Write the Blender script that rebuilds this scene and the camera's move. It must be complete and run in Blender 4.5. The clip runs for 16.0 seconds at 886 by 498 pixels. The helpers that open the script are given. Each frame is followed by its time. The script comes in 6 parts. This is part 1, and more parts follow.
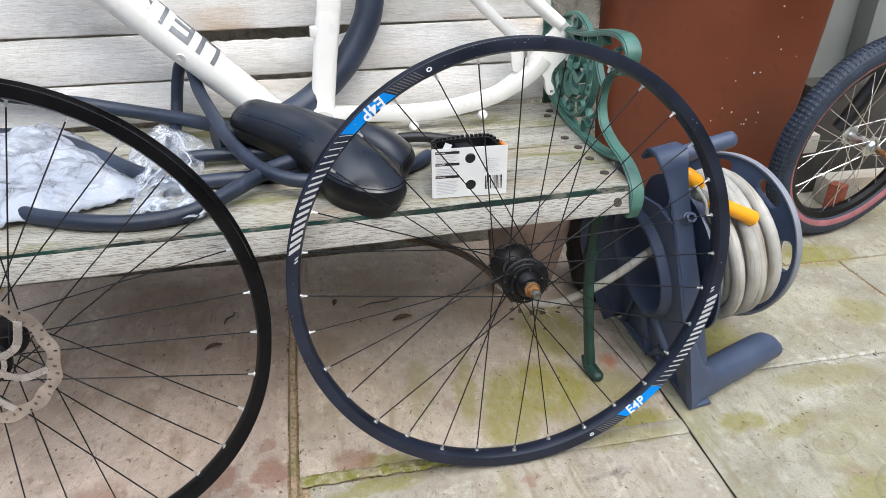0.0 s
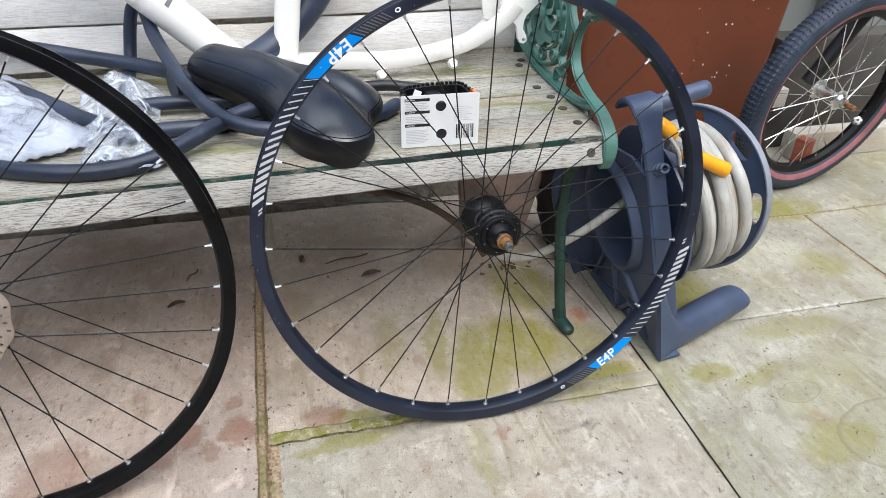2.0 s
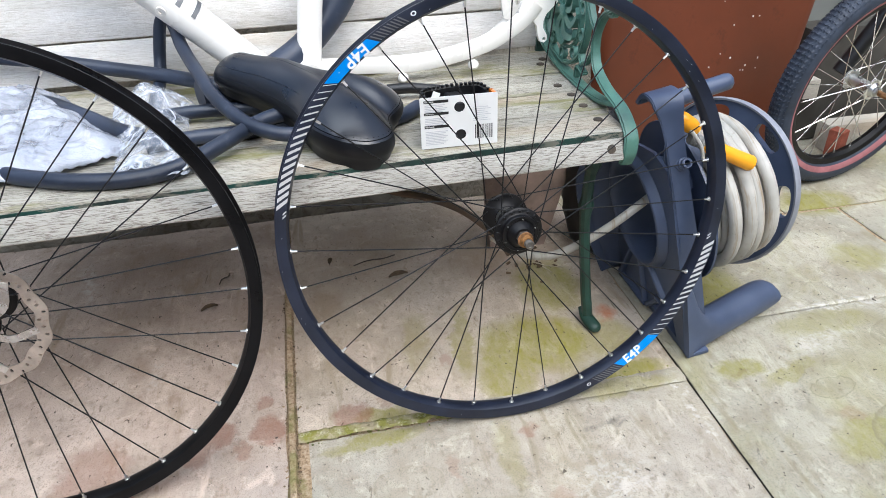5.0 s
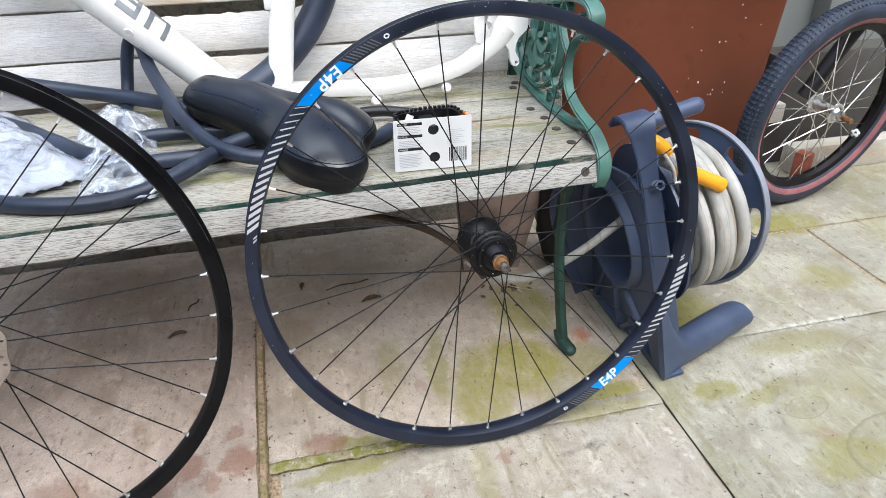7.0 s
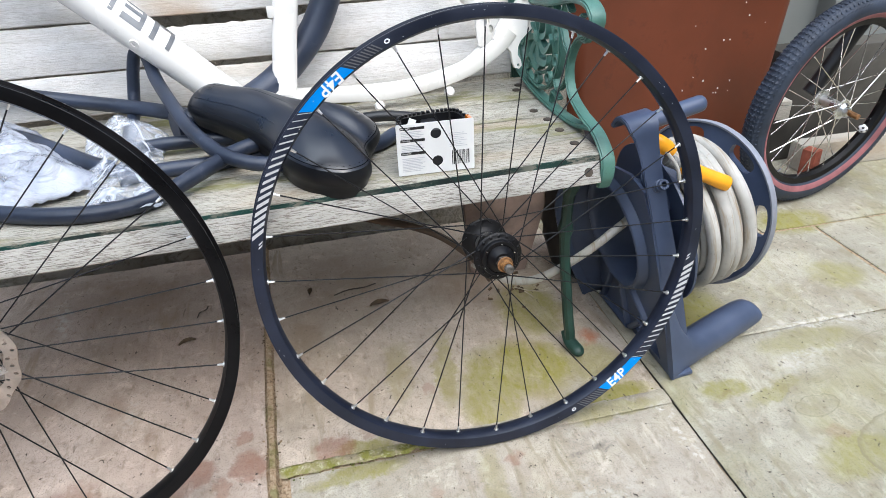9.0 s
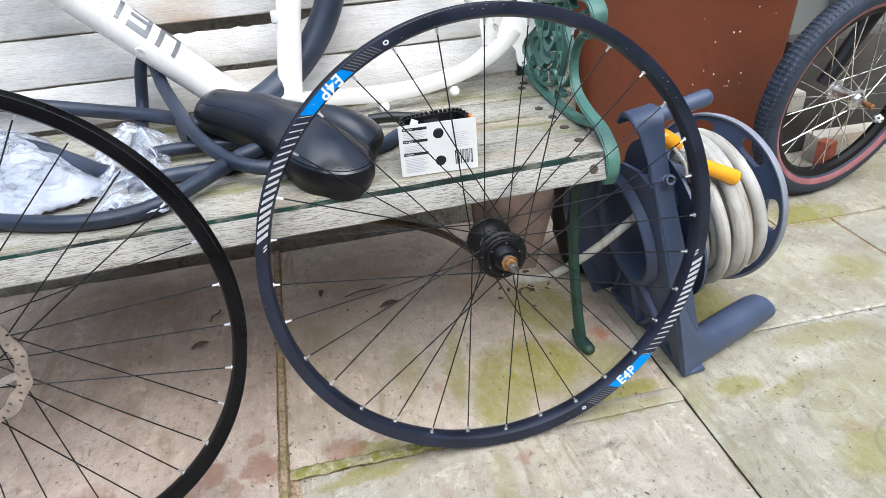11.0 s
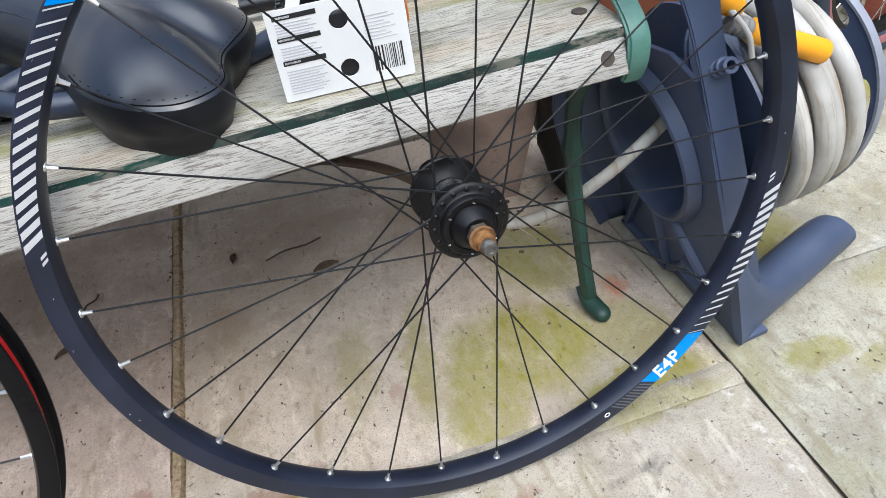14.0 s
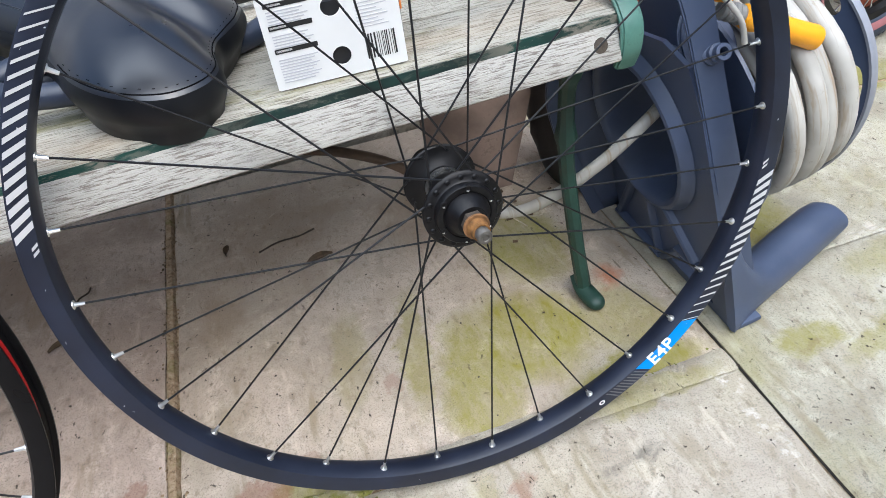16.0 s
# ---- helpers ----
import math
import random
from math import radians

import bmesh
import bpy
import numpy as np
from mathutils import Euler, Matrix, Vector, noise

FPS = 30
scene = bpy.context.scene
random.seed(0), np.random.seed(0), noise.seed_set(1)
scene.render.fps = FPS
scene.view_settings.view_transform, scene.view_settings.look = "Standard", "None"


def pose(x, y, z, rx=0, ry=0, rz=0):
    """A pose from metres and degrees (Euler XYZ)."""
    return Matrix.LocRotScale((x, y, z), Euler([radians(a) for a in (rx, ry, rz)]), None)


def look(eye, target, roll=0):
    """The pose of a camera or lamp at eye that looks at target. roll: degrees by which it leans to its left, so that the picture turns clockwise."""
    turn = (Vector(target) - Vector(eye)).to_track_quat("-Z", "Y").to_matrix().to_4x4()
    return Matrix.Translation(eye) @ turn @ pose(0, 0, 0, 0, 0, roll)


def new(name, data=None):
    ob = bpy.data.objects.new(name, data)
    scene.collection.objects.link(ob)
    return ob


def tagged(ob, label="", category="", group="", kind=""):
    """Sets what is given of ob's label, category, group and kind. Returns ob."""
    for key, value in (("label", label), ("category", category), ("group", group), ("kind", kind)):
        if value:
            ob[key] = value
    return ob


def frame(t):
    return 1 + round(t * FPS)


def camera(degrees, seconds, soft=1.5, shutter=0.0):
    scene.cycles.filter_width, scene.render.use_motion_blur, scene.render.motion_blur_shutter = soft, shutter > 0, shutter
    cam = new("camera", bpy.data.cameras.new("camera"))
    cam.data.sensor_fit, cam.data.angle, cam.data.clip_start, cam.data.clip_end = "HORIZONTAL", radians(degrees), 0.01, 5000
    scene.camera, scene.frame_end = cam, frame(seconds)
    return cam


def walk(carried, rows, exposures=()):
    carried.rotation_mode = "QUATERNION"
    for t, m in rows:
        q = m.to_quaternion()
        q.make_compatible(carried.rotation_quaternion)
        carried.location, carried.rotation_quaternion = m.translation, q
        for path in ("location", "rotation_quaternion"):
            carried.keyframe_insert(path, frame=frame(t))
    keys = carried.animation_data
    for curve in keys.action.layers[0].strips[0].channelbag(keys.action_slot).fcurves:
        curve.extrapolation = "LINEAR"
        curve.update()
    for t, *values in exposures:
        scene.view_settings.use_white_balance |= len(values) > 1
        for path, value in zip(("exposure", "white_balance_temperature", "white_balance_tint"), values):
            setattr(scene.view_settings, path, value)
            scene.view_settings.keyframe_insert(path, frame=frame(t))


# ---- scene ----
cam = camera(65.1, 16.0, soft=0.6)
PATH = [
    (0, (-0.2574, -0.7783, 0.8100), (0.0679, 0.8979, -0.1559), -0.2),
    (0.5, (-0.2569, -0.7763, 0.8011), (0.1006, 0.8679, -0.2059), 0.2),
    (1, (-0.2633, -0.7730, 0.7982), (0.0932, 0.8615, -0.2255), 0.7),
    (1.5, (-0.2641, -0.7678, 0.7894), (0.1138, 0.8501, -0.2520), 1.6),
    (2, (-0.2579, -0.7621, 0.7884), (0.1450, 0.8364, -0.2736), 1.2),
    (2.5, (-0.2594, -0.7688, 0.7894), (0.1370, 0.8461, -0.2510), 1.1),
    (3, (-0.2500, -0.7718, 0.7894), (0.0992, 0.8472, -0.2618), -0.4),
    (3.5, (-0.2525, -0.7743, 0.7874), (0.0907, 0.8450, -0.2648), -0.0),
    (5.8, (-0.2379, -0.7764, 0.7923), (0.0618, 0.8461, -0.2687), -2.6),
    (6, (-0.2375, -0.7745, 0.7854), (0.0635, 0.8397, -0.2873), -2.6),
    (6.5, (-0.2449, -0.7669, 0.7835), (0.0562, 0.8433, -0.2942), -2.0),
    (7, (-0.2437, -0.7661, 0.7854), (0.1478, 0.8729, -0.2167), -0.7),
    (7.5, (-0.2403, -0.7688, 0.7884), (0.1432, 0.8799, -0.2020), -1.3),
    (8, (-0.2355, -0.7699, 0.7864), (0.1608, 0.8822, -0.1942), -1.6),
    (8.5, (-0.2348, -0.7710, 0.7864), (0.1455, 0.8814, -0.1991), -1.9),
    (9, (-0.2369, -0.7716, 0.7854), (0.1273, 0.8803, -0.2059), -2.2),
    (11.3, (-0.2177, -0.7757, 0.7845), (0.0929, 0.8886, -0.2049), -4.2),
    (11.5, (-0.2254, -0.7740, 0.7835), (0.0883, 0.8906, -0.2059), -3.9),
    (12, (-0.2244, -0.7692, 0.7786), (0.0950, 0.8841, -0.2265), -3.8),
    (12.3, (-0.217, -0.746, 0.767), (0.055, 0.936, -0.281), -6.9),
    (12.5, (-0.1911, -0.6931, 0.7374), (0.1835, 0.8854, -0.3638), -6.9),
    (12.8, (-0.159, -0.590, 0.713), (0.171, 0.963, -0.503), -9.3),
    (13, (-0.1300, -0.5377, 0.6805), (0.2553, 0.9874, -0.4913), -7.0),
    (13.3, (-0.1084, -0.4745, 0.6602), (0.1423, 0.7143, -0.2196), -9.0),
    (13.5, (-0.1042, -0.4539, 0.6521), (0.2475, 1.0592, -0.5452), -7.9),
    (14, (-0.1091, -0.4439, 0.6423), (0.1966, 1.0460, -0.5952), -8.9),
    (14.5, (-0.1137, -0.4469, 0.6413), (0.1968, 1.0189, -0.6236), -8.8),
    (15, (-0.1152, -0.4446, 0.6393), (0.1921, 1.0249, -0.6217), -8.9),
    (15.5, (-0.1133, -0.4450, 0.6393), (0.2088, 1.0234, -0.6197), -8.6),
    (16, (-0.1102, -0.4446, 0.6393), (0.2065, 1.0268, -0.6168), -9.0),
]
EXPOSURES = ((0, 0.92, 6050, 6), (0.8, 0.94, 6000, 6), (2, 0.99, 5950, 6), (3.5, 1.08, 5910, 6), (7, 1.09, 5880, 6), (11.5, 1.12, 5850, 6), (13, 1.14, 5820, 6), (14, 1.18, 5780, 6), (16, 1.20, 5760, 6))
walk(cam, [(t, look(eye, target, roll)) for t, eye, target, roll in PATH], EXPOSURES)


# ---- world, sun, exposure ----
world = bpy.data.worlds.new("sky")
scene.world = world
world.use_nodes = True
wn = world.node_tree.nodes
sky = wn.new("ShaderNodeTexSky")
sky.sky_type = "NISHITA"
sky.sun_disc = False
sky.sun_elevation = radians(58)
sky.sun_rotation = radians(160)
sky.dust_density = 4.0
sky.ozone_density = 1.5
world.node_tree.links.new(sky.outputs[0], wn["Background"].inputs[0])
wn["Background"].inputs[1].default_value = 0.13
sun_data = bpy.data.lights.new("sun", "SUN")
sun_data.energy, sun_data.angle, sun_data.color = 1.5, radians(75), (1.0, 0.99, 0.98)
sun = new("sun", sun_data)
sun.matrix_world = look((-0.6, -1.5, 4.5), (0.0, 0.2, 0.0))


# ---- materials ----
def mat(name, base, rough=0.6, metal=0.0, spec=0.5):
    m = bpy.data.materials.new(name)
    m.use_nodes = True
    b = m.node_tree.nodes["Principled BSDF"]
    b.inputs["Base Color"].default_value = (*base, 1)
    b.inputs["Roughness"].default_value = rough
    b.inputs["Metallic"].default_value = metal
    b.inputs["Specular IOR Level"].default_value = spec
    return m


class Nodes:
    """Small shorthand for wiring a material."""

    def __init__(self, m):
        self.t = m.node_tree
        self.b = self.t.nodes["Principled BSDF"]

    def n(self, kind, **sockets):
        node = self.t.nodes.new("ShaderNode" + kind)
        for key, value in sockets.items():
            node.inputs[key.replace("_", " ")].default_value = value
        return node

    def link(self, a, b):
        self.t.links.new(a, b)

    def place(self, local=False, scale=(1, 1, 1), rot=(0, 0, 0)):
        src = self.n("TexCoord").outputs["Object"] if local else self.n("NewGeometry").outputs["Position"]
        mp = self.n("Mapping")
        mp.inputs["Scale"].default_value = scale
        mp.inputs["Rotation"].default_value = rot
        self.link(src, mp.inputs["Vector"])
        return mp.outputs[0]

    def noise(self, vec, scale, detail=6.0, rough=0.6, dist=0.0):
        node = self.n("TexNoise", Scale=scale, Detail=detail, Roughness=rough, Distortion=dist)
        self.link(vec, node.inputs["Vector"])
        return node.outputs["Fac"]

    def ramp(self, fac, stops):
        node = self.n("ValToRGB")
        els = node.color_ramp.elements
        while len(els) < len(stops):
            els.new(0.5)
        for e, (p, c) in zip(els, stops):
            e.position = p
            e.color = (c, c, c, 1) if isinstance(c, (int, float)) else (*c, 1)
        self.link(fac, node.inputs[0])
        return node.outputs[0]

    def mix(self, fac, a, b, how="MIX"):
        node = self.n("Mix")
        node.data_type, node.blend_type = "RGBA", how
        for sock, v in ((node.inputs[0], fac), (node.inputs[6], a), (node.inputs[7], b)):
            if isinstance(v, (int, float)):
                sock.default_value = v
            elif isinstance(v, tuple):
                sock.default_value = (*v, 1)
            else:
                self.link(v, sock)
        return node.outputs[2]

    def math(self, op, a, b=0.0):
        node = self.n("Math")
        node.operation = op
        for sock, v in zip(node.inputs, (a, b)):
            if isinstance(v, (int, float)):
                sock.default_value = v
            else:
                self.link(v, sock)
        return node.outputs[0]

    def colour(self, out):
        self.link(out, self.b.inputs["Base Color"])

    def roughness(self, fac, lo, hi):
        self.link(self.ramp(fac, [(0.3, lo), (0.7, hi)]), self.b.inputs["Roughness"])

    def bump(self, height, strength=0.3, distance=0.002):
        node = self.n("Bump", Strength=strength, Distance=distance)
        self.link(height, node.inputs["Height"])
        self.link(node.outputs[0], self.b.inputs["Normal"])


def worn(name, base, rough, metal=0.0, spec=0.5, vary=0.25, scale=40.0, bump=0.15, dirt=None, local=True):
    """A painted, plastic or metal surface with two scales of variation and fine relief."""
    m = mat(name, base, rough, metal, spec)
    k = Nodes(m)
    v = k.place(local)
    big, fine = k.noise(v, scale * 0.25, 4), k.noise(v, scale * 6, 5)
    dark = tuple(c * (1 - vary) for c in base)
    lite = tuple(min(1, c * (1 + vary)) for c in base)
    col = k.mix(k.ramp(big, [(0.35, 0.0), (0.65, 1.0)]), dark, lite)
    if dirt:
        col = k.mix(k.ramp(k.noise(v, scale, 8, 0.7), [(0.58, 0.0), (0.72, 0.7)]), col, dirt)
    k.colour(col)
    k.roughness(big, max(0.05, rough - 0.1), min(1, rough + 0.12))
    k.bump(fine, bump, 0.0006)
    return m


def stone_material(name, base, warm, algae, reds=(), greens=(), limes=(), darks=(), rust=None, layered=0.15, flakes=(), scuffs=()):
    """Riven sandstone: split layers, streaks along the slab, mottling, sparse pits, stains at their own places, and
    dark patches that are part soil, part painted shade.
    """
    m = mat(name, base, 0.8, 0, 0.35)
    k = Nodes(m)
    v = k.place()
    # places shifted a little by noise, so that stains have ragged outlines
    bend = k.n("TexNoise", Scale=24.0, Detail=9.0, Roughness=0.72)
    k.link(v, bend.inputs["Vector"])
    shift = k.n("VectorMath")
    shift.operation = "MULTIPLY_ADD"
    k.link(bend.outputs["Color"], shift.inputs[0])
    shift.inputs[1].default_value = (0.07, 0.07, 0.0)
    k.link(v, shift.inputs[2])
    ragged = shift.outputs[0]
    less = k.n("VectorMath")
    less.operation = "MULTIPLY_ADD"
    k.link(bend.outputs["Color"], less.inputs[0])
    less.inputs[1].default_value = (0.022, 0.022, 0.0)
    k.link(v, less.inputs[2])
    crisp = less.outputs[0]

    def stains(rows, soft, where=None, half=0.035):
        where = where or ragged
        total = None
        for x, y, rx, ry, turn, force in rows:
            mp = k.n("Mapping")
            mp.vector_type = "TEXTURE"
            mp.inputs["Location"].default_value = (x + half, y + half, 0)
            mp.inputs["Rotation"].default_value = (0, 0, radians(turn))
            mp.inputs["Scale"].default_value = (rx, ry, 1)
            k.link(where, mp.inputs["Vector"])
            far = k.n("VectorMath")
            far.operation = "LENGTH"
            k.link(mp.outputs[0], far.inputs[0])
            one = k.ramp(far.outputs["Value"], [(max(0.0, 1 - soft), force), (1.0, 0.0)])
            total = one if total is None else k.math("MAXIMUM", total, one)
        return total

    layers = k.noise(k.place(scale=(1.0, 1.5, 1.0)), 3.4, 4, 0.5, 0.5)
    grain = k.noise(k.place(scale=(1.0, 0.6, 1.0)), 75, 7, 0.72)
    streak = k.noise(k.place(scale=(1.0, 0.17, 1.0)), 34, 5, 0.6, 0.6)
    fine = k.noise(v, 520, 3, 0.7)
    dark = tuple(c * 0.74 for c in base)
    lite = tuple(min(1, c * 1.17) for c in base)
    col = k.mix(k.ramp(layers, [(0.3, 0.0), (0.68, 1.0)]), dark, lite)
    col = k.mix(k.ramp(k.noise(v, 2.3, 4, 0.55), [(0.45, 0.0), (0.66, 0.75)]), col, warm)
    # blotches of damp and wear at hand size and at finger size
    col = k.mix(k.ramp(k.noise(v, 9.5, 6, 0.62, 0.4), [(0.36, 0.6), (0.55, 0.0)]), col, tuple(c * f for c, f in zip(base, (0.62, 0.56, 0.5))))
    col = k.mix(k.ramp(k.noise(v, 30, 7, 0.7, 0.6), [(0.54, 0.0), (0.66, 0.62)]), col, tuple(min(1, c * 1.3) for c in base))
    col = k.mix(k.ramp(grain, [(0.34, 0.75), (0.46, 0.0)]), col, tuple(c * f for c, f in zip(base, (0.5, 0.45, 0.38))))
    col = k.mix(k.ramp(fine, [(0.38, 0.65), (0.47, 0.0)]), col, tuple(c * 0.45 for c in base))
    col = k.mix(k.math("MULTIPLY", k.ramp(streak, [(0.54, 0.0), (0.66, 0.75)]), k.ramp(k.noise(v, 4.1, 3), [(0.45, 0.0), (0.6, 1.0)])), col, tuple(c * f for c, f in zip(base, (0.6, 0.55, 0.45))))
    col = k.mix(k.math("MULTIPLY", k.ramp(streak, [(0.3, 0.8), (0.42, 0.0)]), k.ramp(k.noise(v, 5.2, 3), [(0.5, 0.0), (0.62, 1.0)])), col, tuple(min(1, c * 1.35) for c in base))
    mottle = k.ramp(grain, [(0.3, 0.55), (0.6, 1.0)])
    wet = k.math("MULTIPLY", k.ramp(k.noise(k.place(scale=(1.0, 0.75, 1.0)), 5.2, 7, 0.66, 0.5), [(0.5, 0.0), (0.68, 1.0)]), algae)
    if greens:
        wet = k.math("MAXIMUM", wet, k.math("MULTIPLY", stains(greens, 0.4), k.ramp(k.noise(k.place(scale=(1.0, 0.4, 1.0)), 24, 7, 0.7, 0.5), [(0.32, 0.45), (0.52, 1.0)])))
    col = k.mix(k.math("MULTIPLY", wet, mottle), col, (0.235, 0.215, 0.026))
    if reds:
        col = k.mix(k.math("MULTIPLY", stains(reds, 0.35), mottle), col, (0.25, 0.115, 0.072))
    if limes:
        col = k.mix(k.math("MULTIPLY", stains(limes, 0.8), k.ramp(k.noise(v, 60, 6, 0.7), [(0.46, 0.0), (0.58, 1.0)])), col, (0.62, 0.6, 0.55))
    # dark marks; the broad ones under the bench mix damp soil with painted shade
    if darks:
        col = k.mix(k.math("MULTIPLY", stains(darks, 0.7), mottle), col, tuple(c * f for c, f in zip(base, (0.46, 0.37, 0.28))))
    if scuffs:
        col = k.mix(k.math("MULTIPLY", stains(scuffs, 0.8, crisp, 0.011), k.ramp(k.noise(v, 90, 5, 0.7), [(0.36, 0.0), (0.55, 0.9)])), col, tuple(c * 0.4 for c in base))
    if rust:
        col = k.mix(k.math("MULTIPLY", stains((rust,), 0.8), mottle), col, (0.40, 0.13, 0.05))
    # shallow scars, each with a dark edge
    for x, y, rx, ry, turn, force in flakes:
        mp = k.n("Mapping")
        mp.vector_type = "TEXTURE"
        mp.inputs["Location"].default_value = (x + 0.011, y + 0.011, 0)
        mp.inputs["Rotation"].default_value = (0, 0, radians(turn))
        mp.inputs["Scale"].default_value = (rx, ry, 1)
        k.link(crisp, mp.inputs["Vector"])
        far = k.n("VectorMath")
        far.operation = "LENGTH"
        k.link(mp.outputs[0], far.inputs[0])
        scar = k.ramp(far.outputs["Value"], [(0.90, 0.12), (0.965, force), (0.985, force), (1.0, 0.0)])
        col = k.mix(k.math("MULTIPLY", scar, mottle), col, tuple(c * f for c, f in zip(base, (0.5, 0.48, 0.36))))
    # edges where a layer of the stone split away
    split = k.noise(v, 2.6, 3, 0.5, 0.3)
    edge = k.math("ABSOLUTE", k.math("SUBTRACT", split, 0.56))
    line = k.math("MULTIPLY", k.ramp(edge, [(0.0, layered), (0.007, 0.0)]), k.ramp(k.noise(v, 6.5, 3), [(0.48, 0.0), (0.56, 1.0)]))
    col = k.mix(line, col, tuple(c * 0.42 for c in base))
    # short dark marks along the bedding
    mark = k.ramp(k.noise(k.place(scale=(1.0, 0.28, 1.0)), 85, 3, 0.55, 0.8), [(0.27, 0.75), (0.31, 0.0)])
    col = k.mix(k.math("MULTIPLY", mark, k.ramp(k.noise(v, 8.3, 4, 0.6), [(0.46, 0.0), (0.56, 1.0)])), col, tuple(c * f for c, f in zip(base, (0.3, 0.27, 0.22))))
    # sparse dark pits and crumbs, in clusters
    pit = k.ramp(k.noise(k.place(scale=(1.0, 0.7, 1.0)), 130, 3, 0.6, 0.5), [(0.305, 0.9), (0.345, 0.0)])
    near = k.ramp(k.noise(v, 7.0, 4, 0.6), [(0.43, 0.0), (0.54, 1.0)])
    col = k.mix(k.math("MULTIPLY", pit, near), col, (0.05, 0.038, 0.026))
    hue = k.n("HueSaturation", Saturation=1.0)
    info = k.n("ObjectInfo").outputs["Random"]
    k.link(k.math("MULTIPLY_ADD", info, 0.12), hue.inputs["Value"])
    hue.inputs["Value"].links[0].from_node.inputs[2].default_value = 0.94
    k.link(col, hue.inputs["Color"])
    k.colour(hue.outputs[0])
    k.roughness(layers, 0.55, 0.88)
    step = k.ramp(split, [(0.553, 0.0), (0.563, 1.0)])
    rough = k.math("ADD", k.math("MULTIPLY", layers, 3.0), k.math("MULTIPLY", k.noise(v, 14, 6, 0.6), 1.4))
    rough = k.math("ADD", rough, k.math("MULTIPLY", step, layered))
    rough = k.math("ADD", rough, k.math("ADD", k.math("MULTIPLY", grain, 0.7), k.math("MULTIPLY", fine, 0.3)))
    k.bump(k.math("SUBTRACT", rough, k.math("MULTIPLY", pit, 0.4)), 1.0, 0.003)
    return m


STONE = stone_material(
    "riven_sandstone", (0.53, 0.46, 0.375), (0.44, 0.345, 0.275), 0.12,
    reds=((-0.243, 0.006, 0.036, 0.026, 10, 0.7), (-0.19, 0.03, 0.016, 0.016, 0, 0.4), (-0.08, 0.10, 0.012, 0.02, 0, 0.4)),
    greens=((0.095, 0.105, 0.105, 0.09, -25, 0.95), (0.022, 0.07, 0.06, 0.13, -12, 0.85), (0.16, 0.27, 0.075, 0.11, 0, 0.8), (-0.040, 0.14, 0.022, 0.12, -8, 0.65), (-0.20, -0.002, 0.055, 0.02, 0, 0.8), (0.19, 0.005, 0.11, 0.028, 0, 0.9), (-0.12, 0.15, 0.03, 0.10, -6, 0.35), (0.21, 0.08, 0.07, 0.07, 0, 0.6)),
    # broad patches under the bench: damp soil plus shade put into the colour
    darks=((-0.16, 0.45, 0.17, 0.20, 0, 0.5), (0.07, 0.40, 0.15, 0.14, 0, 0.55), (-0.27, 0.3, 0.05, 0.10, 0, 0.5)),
    rust=(0.231, 0.155, 0.022, 0.034, -20, 0.9))
STONE_PINK = stone_material(
    "pink_sandstone", (0.53, 0.445, 0.375), (0.46, 0.355, 0.29), 0.04,
    reds=((-0.370, 0.002, 0.030, 0.036, 0, 0.75), (-0.383, 0.062, 0.015, 0.016, 0, 0.6), (-0.443, 0.006, 0.026, 0.034, 20, 0.7), (-0.475, -0.02, 0.03, 0.03, 0, 0.55), (-0.62, -0.03, 0.06, 0.08, 0, 0.5), (-0.70, -0.12, 0.05, 0.07, 0, 0.45), (-0.41, -0.03, 0.014, 0.02, 0, 0.5)),
    limes=((-0.728, 0.48, 0.02, 0.095, 12, 1.0), (-0.56, 0.17, 0.012, 0.05, 0, 0.5)),
    # first, broad patch paints bench shade along with soil; the small ones are stains
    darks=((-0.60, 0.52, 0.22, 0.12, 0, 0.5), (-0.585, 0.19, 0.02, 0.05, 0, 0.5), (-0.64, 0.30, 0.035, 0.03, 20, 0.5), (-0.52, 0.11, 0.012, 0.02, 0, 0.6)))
STONE_FRONT = stone_material(
    "buff_sandstone", (0.445, 0.41, 0.335), (0.415, 0.35, 0.28), 0.16,
    reds=((0.008, -0.083, 0.018, 0.014, 0, 0.5), (-0.11, -0.13, 0.012, 0.03, 0, 0.3), (0.02, -0.21, 0.02, 0.02, 0, 0.35)),
    greens=((-0.22, -0.048, 0.09, 0.02, 6, 0.8), (-0.03, -0.12, 0.02, 0.09, 0, 0.35), (0.20, -0.032, 0.1, 0.02, 0, 0.5)),
    limes=((0.272, -0.054, 0.014, 0.02, 0, 1.0), (0.265, -0.10, 0.014, 0.03, 0, 1.0), (0.272, -0.15, 0.012, 0.025, 0, 0.9), (0.1, -0.2, 0.1, 0.08, 0, 0.4)),
    scuffs=((0.105, -0.101, 0.020, 0.007, 8, 0.9), (0.138, -0.094, 0.026, 0.009, 22, 1.0), (0.150, -0.100, 0.020, 0.006, 25, 0.8), (-0.08, -0.27, 0.02, 0.012, 0, 0.5)),
    flakes=((0.02, -0.31, 0.07, 0.03, 10, 0.4), (-0.18, -0.14, 0.05, 0.03, 0, 0.35)))
